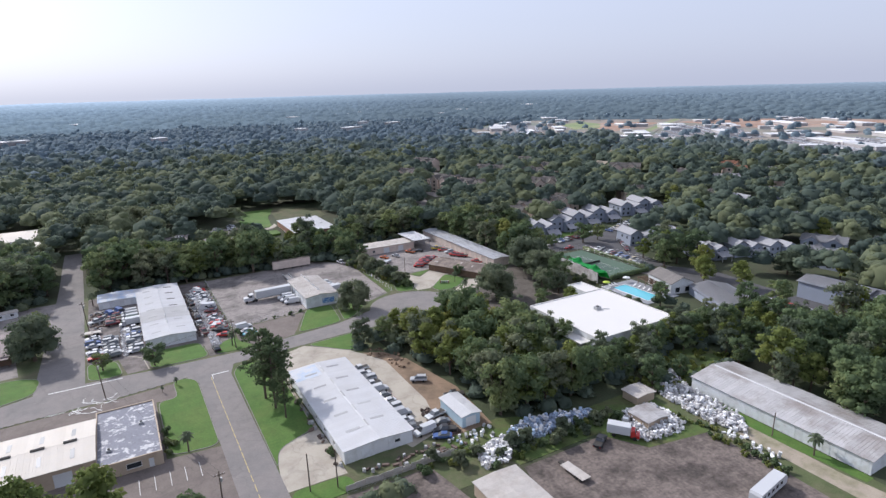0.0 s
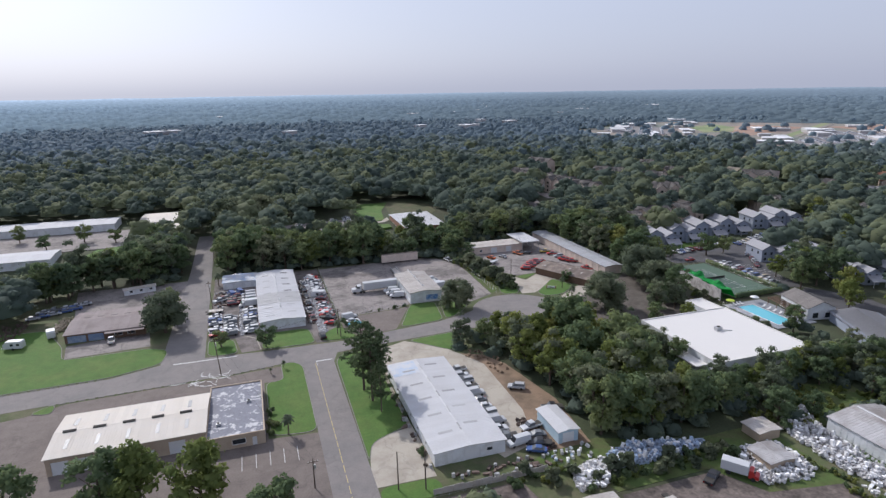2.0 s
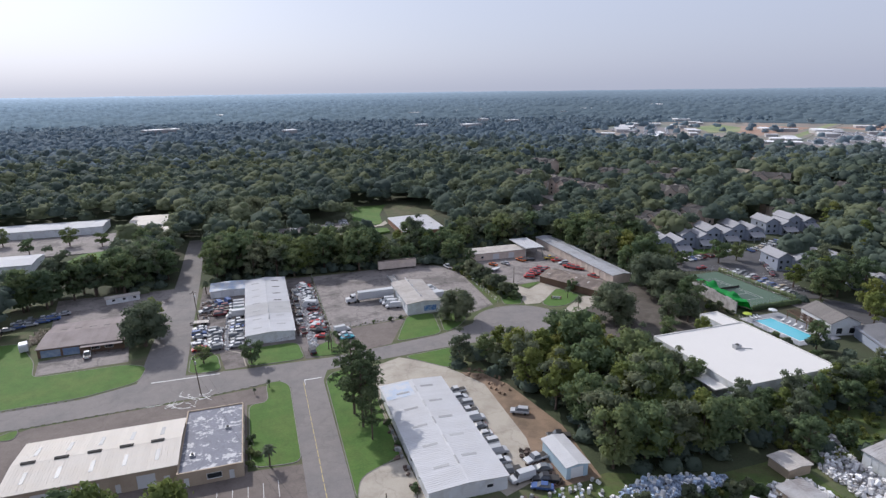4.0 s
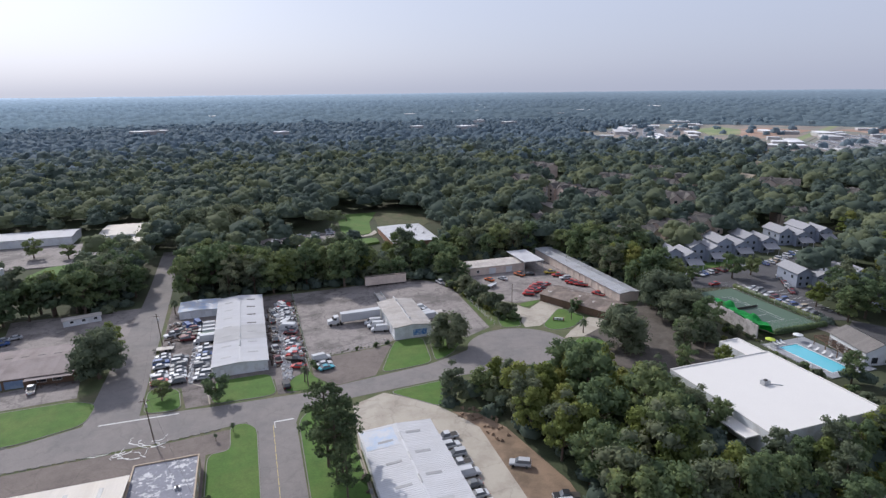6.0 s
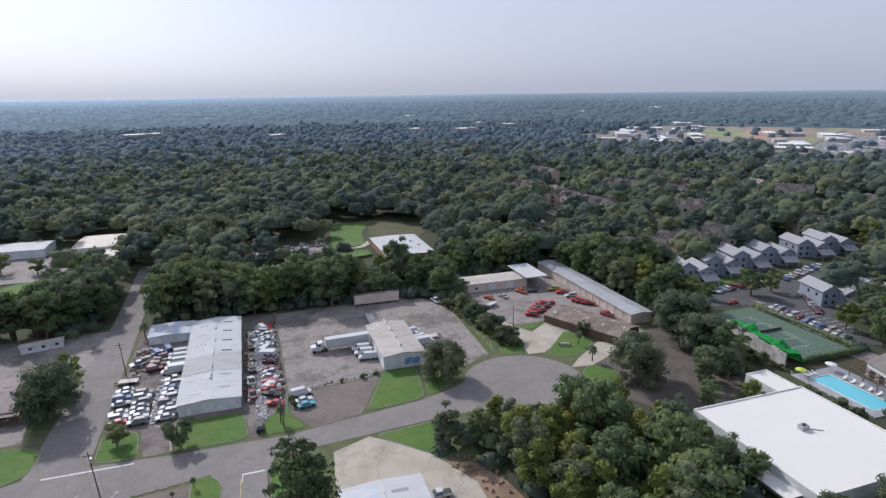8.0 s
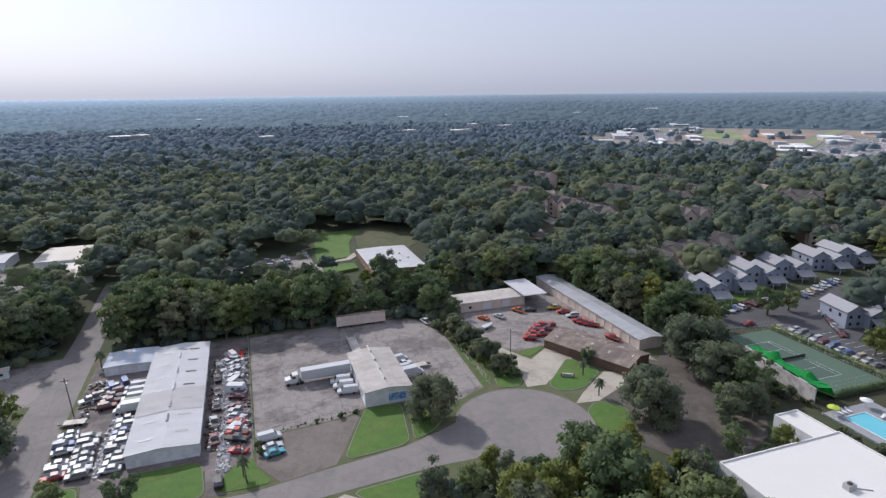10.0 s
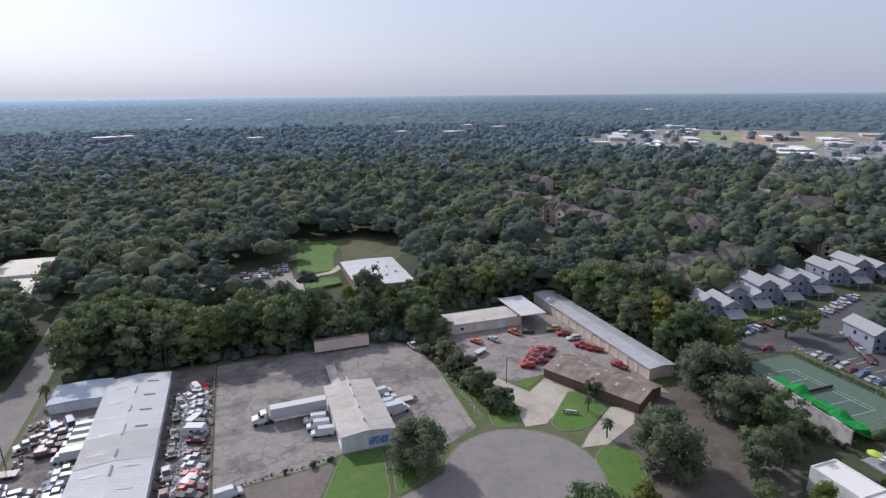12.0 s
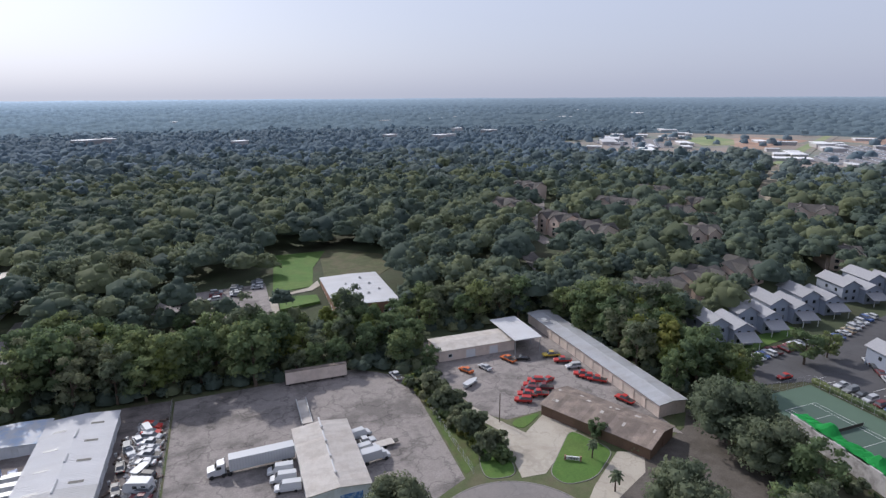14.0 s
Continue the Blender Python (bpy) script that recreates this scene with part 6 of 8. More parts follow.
MIXED = ["white", "white", "silver", "silver", "grey", "black", "blue", "maroon", "tan"]
row(8, -16.2, 206.5, -0.15, 2.55, 98, ["sedan", "suv"], ["white", "silver", "maroon", "red", "blue", "silver", "white"], "in the wrecking yard", (3,))
row(7, -11.4, 205.5, -0.1, 2.6, 95, ["sedan", "suv"], ["white", "silver", "black", "grey", "grey"], "in the wrecking yard")
row(9, -4.9, 205.5, 0.0, 2.65, 92, ["sedan", "suv", "sedan", "pickup_truck"], ["white", "silver", "silver", "blue", "grey"], "beside the long white warehouse")
row(5, -5.2, 231.5, 0.0, 3.4, 92, ["van", "box_truck", "van"], ["white", "white", "green", "silver"], "beside the long white warehouse")
row(4, -11.0, 236.0, 0.2, 2.6, 96, ["suv", "pickup_truck"], ["maroon", "black", "grey", "maroon"], "in the wrecking yard")
row(5, -15.8, 241.0, 1.2, 1.6, 110, ["pickup_truck", "sedan"], ["grey", "silver", "black", "maroon"], "in the wrecking yard")
row(3, -11.5, 247.0, 3.2, 0.4, 20, ["van", "sedan", "pickup_truck"], ["blue", "silver", "blue"], "by the low white shed")
row(22, 21.3, 203.5, 0.0, 2.62, 66, ["sedan", "suv", "sedan", "pickup_truck"], ["white", "silver", "red", "silver", "grey", "maroon", "black", "grey", "white", "red"], "along the yard's fence", (1, 9, 14))
row(6, 16.0, 210.0, 0.05, 8.2, 8, ["sedan", "pickup_truck", "suv"], ["black", "grey", "silver", "maroon"], "against the warehouse wall")
row(3, 17.0, 249.0, 1.3, 4.0, 20, ["sedan", "van"], ["white", "red", "white"], "in the wrecking yard lane")
park("suv", "black", 17.4, 193.2, 4, "at the yard's entrance")
row(11, 50.2, 119.5, 0.05, 3.55, 90, ["van", "pickup_truck", "sedan", "suv", "pickup_truck"], ["white", "white", "white", "silver", "grey"], "along the white warehouse")
park("suv", "silver", 62.6, 140.2, 60, "on bare dirt at the wood's edge")
park("van", "white", 52.0, 116.5, 95, "along the white warehouse")
for s, c, x, y, r in (("pickup_truck", "black", 66.5, 127.5, 70), ("pickup_truck", "white", 57.6, 121.5, 100), ("sedan", "grey", 57.2, 118.0, 80), ("pickup_truck", "black", 56.4, 114.6, 70), ("sedan", "blue", 54.6, 112.6, 60)):
    park(s, c, x, y, r, "beside the pale blue shed")
for x, y, r in ((49.0, 229.0, 84), (49.3, 225.8, 82), (49.9, 222.4, 80)):
    park("van", "white", x, y, r, "beside the small warehouse")
for s, x, y, r in (("van", 68.2, 236.5, -75), ("pickup_truck", 68.6, 233.2, -80), ("box_truck", 69.2, 226.0, -84), ("van", 68.3, 230.0, -82)):
    park(s, "white", x, y, r, "behind the small warehouse")
park("pickup_truck", "white", 84.8, 263.0, 10, "under the trees")
for s, c, x, y in (("van", "white", 28.6, 206.4), ("sedan", "white", 29.0, 202.6), ("sedan", "teal", 29.3, 199.9)):
    park(s, c, x, y, -78, "at the yard's corner")
for s, c, x, y, r in (
    ("suv", "red", 112.9, 237.4, 62), ("pickup_truck", "red", 115.4, 239.7, 62), ("suv", "maroon", 117.2, 242.0, 62), ("pickup_truck", "red", 119.4, 243.9, 60), ("suv", "red", 121.4, 246.0, 60), ("sedan", "red", 124.6, 245.0, 110),
    ("pickup_truck", "red", 118.4, 239.0, 62), ("pickup_truck", "maroon", 121.6, 241.6, 62), ("pickup_truck", "red", 138.4, 228.0, 20), ("pickup_truck", "red", 138.2, 240.2, 50), ("pickup_truck", "red", 137.0, 242.4, 50), ("pickup_truck", "red", 136.2, 244.5, 55), ("suv", "silver", 136.4, 250.0, 80),
    ("pickup_truck", "red", 135.6, 254.6, 70), ("pickup_truck", "yellow", 134.4, 259.4, 75), ("pickup_truck", "orange", 120.4, 261.4, 20), ("sedan", "orange", 105.4, 259.2, 30), ("sedan", "silver", 111.4, 258.8, 20), ("sedan", "black", 124.8, 260.6, 70),
):
    park(s, c, x, y, r, "in the asphalt yard", "service vehicles in the yard")
row(11, 199.2, 184.5, 0.05, 2.85, 90, ["sedan", "suv"], MIXED, "beside the court hedge")
row(7, 184.5, 234.0, 2.9, 0.4, 2, ["sedan", "suv", "pickup_truck"], MIXED, "before the townhouses", (2,))
row(6, 206.0, 236.4, 2.9, 0.5, 2, ["sedan", "suv"], MIXED, "before the townhouses", (4,))
row(6, 211.0, 204.5, 2.2, 3.2, -35, ["sedan", "suv"], MIXED, "in the townhouse car park")
row(8, 232.0, 237.5, 4.0, 1.2, 0, ["sedan", "suv"], MIXED, "before the townhouses")
park("sedan", "red", 189.5, 222.4, 86, "in the townhouse car park")
row(4, 201.0, 112.0, -0.8, 6.0, 70, ["sedan", "suv"], ["red", "white", "silver", "grey"], "on the drive past the apartments")
row(5, 22.5, 340.0, 0.4, 2.8, 88, ["sedan", "suv"], ["grey", "black", "maroon", "white"], "in the car park among trees")
row(4, 35.0, 341.0, 0.3, 2.8, 88, ["sedan", "suv"], ["silver", "black", "maroon"], "in the car park among trees")
row(4, 43.0, 344.0, 0.3, 2.9, 88, ["sedan", "suv"], ["white", "silver", "grey"], "in the car park among trees")
row(4, 51.5, 350.0, 0.2, 3.0, 88, ["sedan", "suv"], ["white", "silver", "grey"], "in the car park among trees")
row(5, -80.0, 245.0, 3.1, 1.6, 100, ["sedan", "suv"], ["white", "silver", "blue"], "behind the brown workshop")
row(5, -78.0, 251.0, 3.1, 1.2, 100, ["sedan", "pickup_truck"], ["white", "silver", "grey"], "behind the brown workshop")
park("pickup_truck", "white", -48.6, 213.4, 12, "before the brown workshop")
park("pickup_truck", "black", 83.8, 91.8, -60, "in the lorry yard")
t = park("box_truck", "red", 90.4, 91.2, -143, "in the lorry yard")


def semi_truck(x, y, rz):
    t = thing("articulated_lorry", x, y, 0.05, rz, "white articulated lorry with long box trailer", "truck")
    bm = bmesh.new()
    box(bm, -1.28, 1.28, -13.9, 0.0, 1.15, 4.05)
    part("trailer_box", bm, PAINTS["white"], t)
    bm = bmesh.new()
    for k in range(23):
        for s in (-1, 1):
            box(bm, s * 1.29 - 0.015, s * 1.29 + 0.015, -13.7 + k * 0.6, -13.62 + k * 0.6, 1.2, 4.0)
    part("trailer_rib", bm, METAL, t)
    bm = bmesh.new()
    box(bm, -0.5, 0.5, -13.6, 3.6, 0.75, 1.12)
    part("chassis", bm, DARK_TRIM, t)
    bm = bmesh.new()
    profile(bm, [(0.9, 0.9), (0.9, 3.3), (2.4, 3.1), (2.9, 2.2), (4.5, 1.9), (4.6, 0.7), (0.9, 0.7)], -1.15, 1.15)
    cab = part("cab", bm, PAINTS["white"], t)
    bm = bmesh.new()
    v = [bm.verts.new(p) for p in ((-1.0, 2.93, 2.26), (1.0, 2.93, 2.26), (0.95, 2.5, 3.0), (-0.95, 2.5, 3.0))]
    bm.faces.new(v)
    bmesh.ops.solidify(bm, geom=bm.faces[:], thickness=-0.05)
    part("windscreen", bm, GLASS, cab)
    for s in (-1, 1):
        bm = bmesh.new()
        box(bm, s * 1.15 - 0.03, s * 1.15 + 0.03, 1.6, 2.6, 2.1, 2.8)
        part("side_window", bm, GLASS, cab)
        bm = bmesh.new()
        tube(bm, (s * 1.05, 0.7, 0.9), (s * 1.05, 0.7, 3.7), 0.09, 0.09, 8)
        part("exhaust_stack", bm, CHROME, t)
        for y0 in (-12.8, -11.5, 0.0, 1.2, 3.7):
            bm = bmesh.new()
            tube(bm, (s * 0.8, y0, 0.5), (s * 1.2, y0, 0.5), 0.5, 0.5, 12)
            part("wheel", bm, RUBBER, t)
    return t


semi_truck(38.6, 232.9, 92.0)


def flatbed(x, y, rz, length, label):
    t = thing("flatbed_trailer", x, y, 0.03, rz, label, "trailer")
    for k in range(int(length / 0.5)):
        bm = bmesh.new()
        box(bm, -1.2, 1.2, k * 0.5 + 0.01, k * 0.5 + 0.48, 0.85, 0.95)
        part("plank", bm, OLD_ROOF, t)
    bm = bmesh.new()
    box(bm, -0.6, 0.6, 0, length + 1.2, 0.6, 0.84)
    part("frame", bm, DARK_TRIM, t)
    for s in (-1, 1):
        for y0 in (1.0, 2.1):
            bm = bmesh.new()
            tube(bm, (s * 0.75, y0, 0.42), (s * 1.1, y0, 0.42), 0.42, 0.42, 10)
            part("wheel", bm, RUBBER, t)
    return t


flatbed(71.8, 83.2, 4, 6.5, "empty flatbed trailer with pale plank deck")
flatbed(70.6, 230.6, -84, 4.5, "empty flatbed trailer behind the small warehouse")
flatbed(-14.5, 229.5, 84, 5.0, "old flatbed lorry bed in the wrecking yard")


def caravan(x, y, rz, length, label):
    t = thing("caravan", x, y, 0.05, rz, label, "caravan")
    bm = bmesh.new()
    profile(bm, [(-length / 2, 0.6), (-length / 2, 2.4), (-length / 2 + 0.3, 2.9), (length / 2 - 0.8, 2.9), (length / 2, 2.0), (length / 2, 0.6)], -1.2, 1.2)
    part("body", bm, PAINTS["white"], t)
    for s in (-1, 1):
        for k in range(int(length / 2)):
            bm = bmesh.new()
            box(bm, s * 1.2 - 0.02, s * 1.2 + 0.02, -length / 2 + 0.7 + k * 1.8, -length / 2 + 1.6 + k * 1.8, 1.5, 2.2)
            part("window", bm, GLASS, t)
        bm = bmesh.new()
        tube(bm, (s * 0.9, 0, 0.4), (s * 1.2, 0, 0.4), 0.4, 0.4, 10)
        part("wheel", bm, RUBBER, t)
    bm = bmesh.new()
    tube(bm, (0, length / 2, 0.6), (0, length / 2 + 1.2, 0.5), 0.08, 0.06, 6)
    tube(bm, (0, length / 2 + 1.1, 0.0), (0, length / 2 + 1.1, 0.5), 0.06, 0.06, 6)
    part("tow_bar", bm, METAL, t)
    return t


caravan(-68.6, 224.6, 15, 4.2, "white caravan on the lawn")
caravan(-77.2, 218.2, 80, 5.6, "long white caravan at the lawn's edge")
caravan(99.5, 62.2, -82, 11.0, "long white trailer standing in the dirt yard")
caravan(20.8, 233.0, 70, 5.5, "white caravan along the yard's fence")


def boat(x, y, rz, label):
    t = thing("boat", x, y, 0.03, rz, label, "boat")
    bm = bmesh.new()
    rows2 = []
    for i, (yy, hw, zb) in enumerate(((-2.6, 0.95, 0.7), (-1.0, 1.05, 0.6), (0.8, 0.95, 0.65), (2.0, 0.55, 0.8), (2.9, 0.05, 1.15))):
        rows2.append([bm.verts.new(p) for p in ((-hw, yy, 1.35 + 0.03 * i), (-hw * 0.6, yy, zb), (hw * 0.6, yy, zb), (hw, yy, 1.35 + 0.03 * i))])
    for p, q in zip(rows2, rows2[1:]):
        for j in range(4):
            bm.faces.new((p[j], p[(j + 1) % 4], q[(j + 1) % 4], q[j]))
    bm.faces.new(rows2[0])
    bm.faces.new(rows2[-1])
    part("hull", bm, PAINTS["white"], t)
    bm = bmesh.new()
    box(bm, -0.5, 0.5, -3.0, 2.6, 0.35, 0.6)
    part("boat_trailer", bm, METAL, t)
    for s in (-1, 1):
        bm = bmesh.new()
        tube(bm, (s * 0.55, -0.8, 0.32), (s * 0.8, -0.8, 0.32), 0.32, 0.32, 10)
        part("wheel", bm, RUBBER, t)
    return t


boat(20.6, 240.5, -35, "white boat on a trailer in the wrecking yard")
boat(21.0, 214.8, -30, "white boat on a trailer along the fence")
boat(103.4, 251.0, -60, "small pale boat on a trailer by the bushes")


# ---- poles, fences, pool furniture, sign ----
def utility_pole(x, y, h, lean=0.0, arms=True):
    t = thing("utility_pole", x, y, 0, 0, "weathered wooden utility pole", "pole", "utility poles")
    bm = bmesh.new()
    tube(bm, (0, 0, -0.3), (lean, 0, h), 0.16, 0.11, 8)
    part("post", bm, WOOD_POLE, t)
    if arms:
        bm = bmesh.new()
        box(bm, lean - 1.1, lean + 1.1, -0.06, 0.06, h - 0.9, h - 0.76)
        part("cross_arm", bm, WOOD_POLE, t)
        for dx in (-0.95, -0.4, 0.4, 0.95):
            bm = bmesh.new()
            tube(bm, (lean + dx, 0, h - 0.76), (lean + dx, 0, h - 0.58), 0.05, 0.04, 6)
            part("insulator", bm, TRIM_WHITE, t)
        bm = bmesh.new()
        tube(bm, (lean + 0.3, 0, h - 2.4), (lean + 0.3, 0, h - 1.5), 0.22, 0.22, 10)
        part("transformer", bm, METAL, t)
    return t


for x, y, h, lean, arms in ((-13.6, 176.4, 11.5, -0.8, True), (-18.3, 234.4, 11.0, -0.6, True), (23.2, 191.4, 10.0, -0.6, True), (102.6, 230.6, 8.0, 0.0, False), (6.3, 116.6, 7.0, 0.0, True), (22.3, 110.2, 9.0, -0.1, False), (27.6, 108.6, 9.0, -0.1, False), (119.0, 73.5, 6.0, 0.2, False)):
    utility_pole(x, y, h, lean, arms)


def wire(a, b, sag):
    cu = bpy.data.curves.new("power_line", "CURVE")
    cu.dimensions, cu.bevel_depth, cu.bevel_resolution = "3D", 0.02, 0
    sp = cu.splines.new("POLY")
    sp.points.add(12)
    for i in range(13):
        f = i / 12
        sp.points[i].co = (a[0] + (b[0] - a[0]) * f, a[1] + (b[1] - a[1]) * f, a[2] + (b[2] - a[2]) * f - sag * 4 * f * (1 - f), 1)
    cu.materials.append(DARK_TRIM)
    return tagged(new("power_line", cu), "thin dark power line between two poles", "cable", "power lines")


for dx in (-0.95, 0.95):
    wire((-14.4 + dx, 176.4, 10.9), (-18.9 + dx, 234.4, 10.4), 1.2)
    wire((-14.4 + dx, 176.4, 10.9), (5.9 + dx, 116.6, 6.4), 1.4)
    wire((-14.4 + dx, 176.4, 10.9), (22.6 + dx, 191.4, 9.4), 0.9)


def fence(ax, ay, bx, by, h, label):
    """A post and rail fence with a wire top."""
    d = math.hypot(bx - ax, by - ay)
    t = thing("fence", ax, ay, rise(ax, ay), math.degrees(math.atan2(by - ay, bx - ax)), label, "fence")
    bm = bmesh.new()
    tube(bm, (0, 0, -0.2), (0, 0, h), 0.04, 0.04, 6)
    post = finish(bm, "post", METAL)
    for k in range(int(d / 3) + 1):
        piece("post", post, t, pose(k * 3.0, 0, 0))
    for z in (h * 0.15, h * 0.55, h - 0.05):
        bm = bmesh.new()
        tube(bm, (0, 0.07, z), (d, 0.07, z), 0.018, 0.018, 4)
        part("rail", bm, METAL, t)
    return t


sheets = thing("sheet_fence", 28.5, 106.4, 0, -1.5, "patched fence of pale grey metal sheets", "fence")
for k in range(12):
    bm = bmesh.new()
    box(bm, k * 2.1, k * 2.1 + 2.04, -0.03 + 0.02 * (k % 2), 0.03 + 0.02 * (k % 2), 0, 1.35 + 0.12 * ((k * 7) % 3))
    part("panel", bm, OLD_ROOF, sheets)
fence(28.5, 105.4, 58.0, 105.8, 2.0, "wire fence along the dirt yard")
fence(24.9, 202.0, 24.9, 270.0, 2.0, "wire fence between wrecking yard and lorry yard")
fence(26.0, 209.2, 52.0, 212.6, 1.6, "wire fence along the lorry yard's edge")
fence(88.4, 214.0, 88.6, 262.0, 1.8, "wire fence beside the overgrown strip")
fence(193.4, 178.5, 193.4, 216.5, 3.0, "tall wire fence of the tennis court")
fence(172.5, 178.2, 193.0, 178.2, 3.0, "tall wire fence of the tennis court")
fence(172.5, 217.2, 193.0, 217.2, 3.0, "tall wire fence of the tennis court")
fence(160.6, 147.0, 160.6, 171.0, 1.5, "dark metal pool fence")

sign = thing("stone_sign", 111.0, 210.2, 0.11, -30, "low white stone sign on the lawn", "sign")
bm = bmesh.new()
box(bm, -1.9, 1.9, -0.15, 0.15, 0.2, 1.0)
part("panel", bm, TRIM_WHITE, sign)
for x in (-1.7, 1.7):
    bm = bmesh.new()
    box(bm, x - 0.2, x + 0.2, -0.2, 0.2, 0, 1.2)
    part("pier", bm, BRICK_WALL, sign)
bm = bmesh.new()
for z, w in ((0.78, 1.3), (0.58, 1.0), (0.4, 1.2)):
    box(bm, -w, w, -0.17, -0.152, z - 0.05, z + 0.05)
part("lettering", bm, DARK_TRIM, sign)


def umbrella(x, y, material, label):
    t = thing("parasol", x, y, 0.2, 0, label, "parasol", "parasols by the pool")
    bm = bmesh.new()
    tube(bm, (0, 0, 0), (0, 0, 2.5), 0.04, 0.04, 6)
    part("pole", bm, METAL, t)
    bm = bmesh.new()
    rim = [bm.verts.new((1.5 * math.cos(i * math.pi / 4), 1.5 * math.sin(i * math.pi / 4), 2.1)) for i in range(8)]
    rim2 = [bm.verts.new((1.5 * math.cos(i * math.pi / 4), 1.5 * math.sin(i * math.pi / 4), 1.9)) for i in range(8)]
    top = bm.verts.new((0, 0, 2.65))
    for i in range(8):
        bm.faces.new((rim[i], rim[(i + 1) % 8], top))
        bm.faces.new((rim2[i], rim2[(i + 1) % 8], rim[(i + 1) % 8], rim[i]))
    part("canopy", bm, material, t)
    return t


LIME = mat("lime_cloth", (0.45, 0.55, 0.08), 0.8, 0.08, 1.0, 6.0, 0.05)
umbrella(162.6, 169.6, LIME, "lime green parasol at the pool's end")
umbrella(173.6, 169.4, TRIM_WHITE, "white parasol at the pool's end")
umbrella(173.8, 152.0, LIME, "lime green parasol beside the pool")


def lounger(x, y, rz):
    t = thing("sun_lounger", x, y, 0.2, rz, "white sun lounger on the pool deck", "lounger", "sun loungers by the pool")
    bm = bmesh.new()
    box(bm, -0.32, 0.32, -0.9, 0.4, 0.3, 0.4)
    part("seat", bm, TRIM_WHITE, t)
    bm = bmesh.new()
    v = [bm.verts.new(p) for p in ((-0.32, 0.4, 0.3), (0.32, 0.4, 0.3), (0.32, 1.0, 0.8), (-0.32, 1.0, 0.8), (-0.32, 0.4, 0.4), (0.32, 0.4, 0.4), (0.32, 0.96, 0.88), (-0.32, 0.96, 0.88))]
    for f in ((0, 3, 2, 1), (4, 5, 6, 7), (0, 1, 5, 4), (1, 2, 6, 5), (2, 3, 7, 6), (3, 0, 4, 7)):
        bm.faces.new([v[i] for i in f])
    part("backrest", bm, TRIM_WHITE, t)
    for lx in (-0.27, 0.27):
        for ly in (-0.8, 0.3):
            bm = bmesh.new()
            box(bm, lx - 0.03, lx + 0.03, ly - 0.03, ly + 0.03, 0, 0.3)
            part("leg", bm, METAL, t)
    return t


lead = lounger(172.6, 150.5, -80)
for k in range(6):
    copy_thing(lead, pose(172.7, 152.3 + 2.4 * k, 0.2, 0, 0, -80 + random.uniform(-8, 8)))
for k in range(3):
    copy_thing(lead, pose(164.6 + 1.5 * k, 169.4, 0.2, 0, 0, random.uniform(-8, 8)))

# ---- heaps of scrapped white goods ----
WHITE_GOODS = mat("chipped_white_enamel", (0.82, 0.82, 0.83), 0.5, 0.1, 1.0, 5.0, 0.05, tint=(0.45, 0.40, 0.34), tint_scale=0.8, tint_amount=0.4, per_piece=0.2)
# the blue of shaded white goods, painted as their own colour
SHADE_BLUE_GOODS = mat("shade_blue_goods", (0.40, 0.50, 0.64), 0.5, 0.15, 1.0, 5.0, 0.05, per_piece=0.25)
GREY_GOODS = mat("dull_grey_panel", (0.34, 0.34, 0.34), 0.5, 0.15, 1.0, 5.0, 0.05, per_piece=0.3)


def goods_mesh(sx, sy, sz, material):
    """A scrapped appliance: a cabinet with a recessed front and a control strip."""
    bm = bmesh.new()
    box(bm, -sx / 2, sx / 2, -sy / 2, sy / 2, 0, sz)
    bmesh.ops.bevel(bm, geom=bm.edges[:], offset=0.02, segments=1, affect="EDGES")
    box(bm, -sx * 0.38, sx * 0.38, -sy / 2 - 0.04, -sy / 2 + 0.01, sz * 0.12, sz * 0.72)
    return finish(bm, "appliance", material)


GOODS = [goods_mesh(0.75, 0.75, 1.05, WHITE_GOODS), goods_mesh(0.85, 0.8, 1.8, WHITE_GOODS), goods_mesh(1.5, 0.8, 0.95, WHITE_GOODS), goods_mesh(0.75, 0.7, 1.0, GREY_GOODS), goods_mesh(0.8, 0.75, 1.3, SHADE_BLUE_GOODS), goods_mesh(1.3, 0.8, 0.14, WHITE_GOODS), goods_mesh(0.6, 0.5, 0.5, DARK_TRIM)]


def heap(outline, n, label, weights, layers=2):
    xs, ys = [p[0] for p in outline], [p[1] for p in outline]
    cx, cy = sum(xs) / len(xs), sum(ys) / len(ys)
    t = thing("scrap_heap", cx, cy, 0, 0, label, "scrap heap")
    made = 0
    while made < n:
        x, y = random.uniform(min(xs), max(xs)), random.uniform(min(ys), max(ys))
        if not inside(x, y, outline):
            continue
        lift = random.choice((0.0, 0.0, 0.75)[:layers + 1])
        m = pose(x - cx, y - cy, 0.02 + lift, random.uniform(-18, 18), random.choice((0, 0, 0, 88)) + random.uniform(-14, 14), random.uniform(0, 360))
        piece("appliance", random.choices(GOODS, weights)[0], t, Matrix.Translation((0, 0, 0.1)) @ m @ Matrix.Scale(random.uniform(0.5, 0.85), 4))
        made += 1
    return t


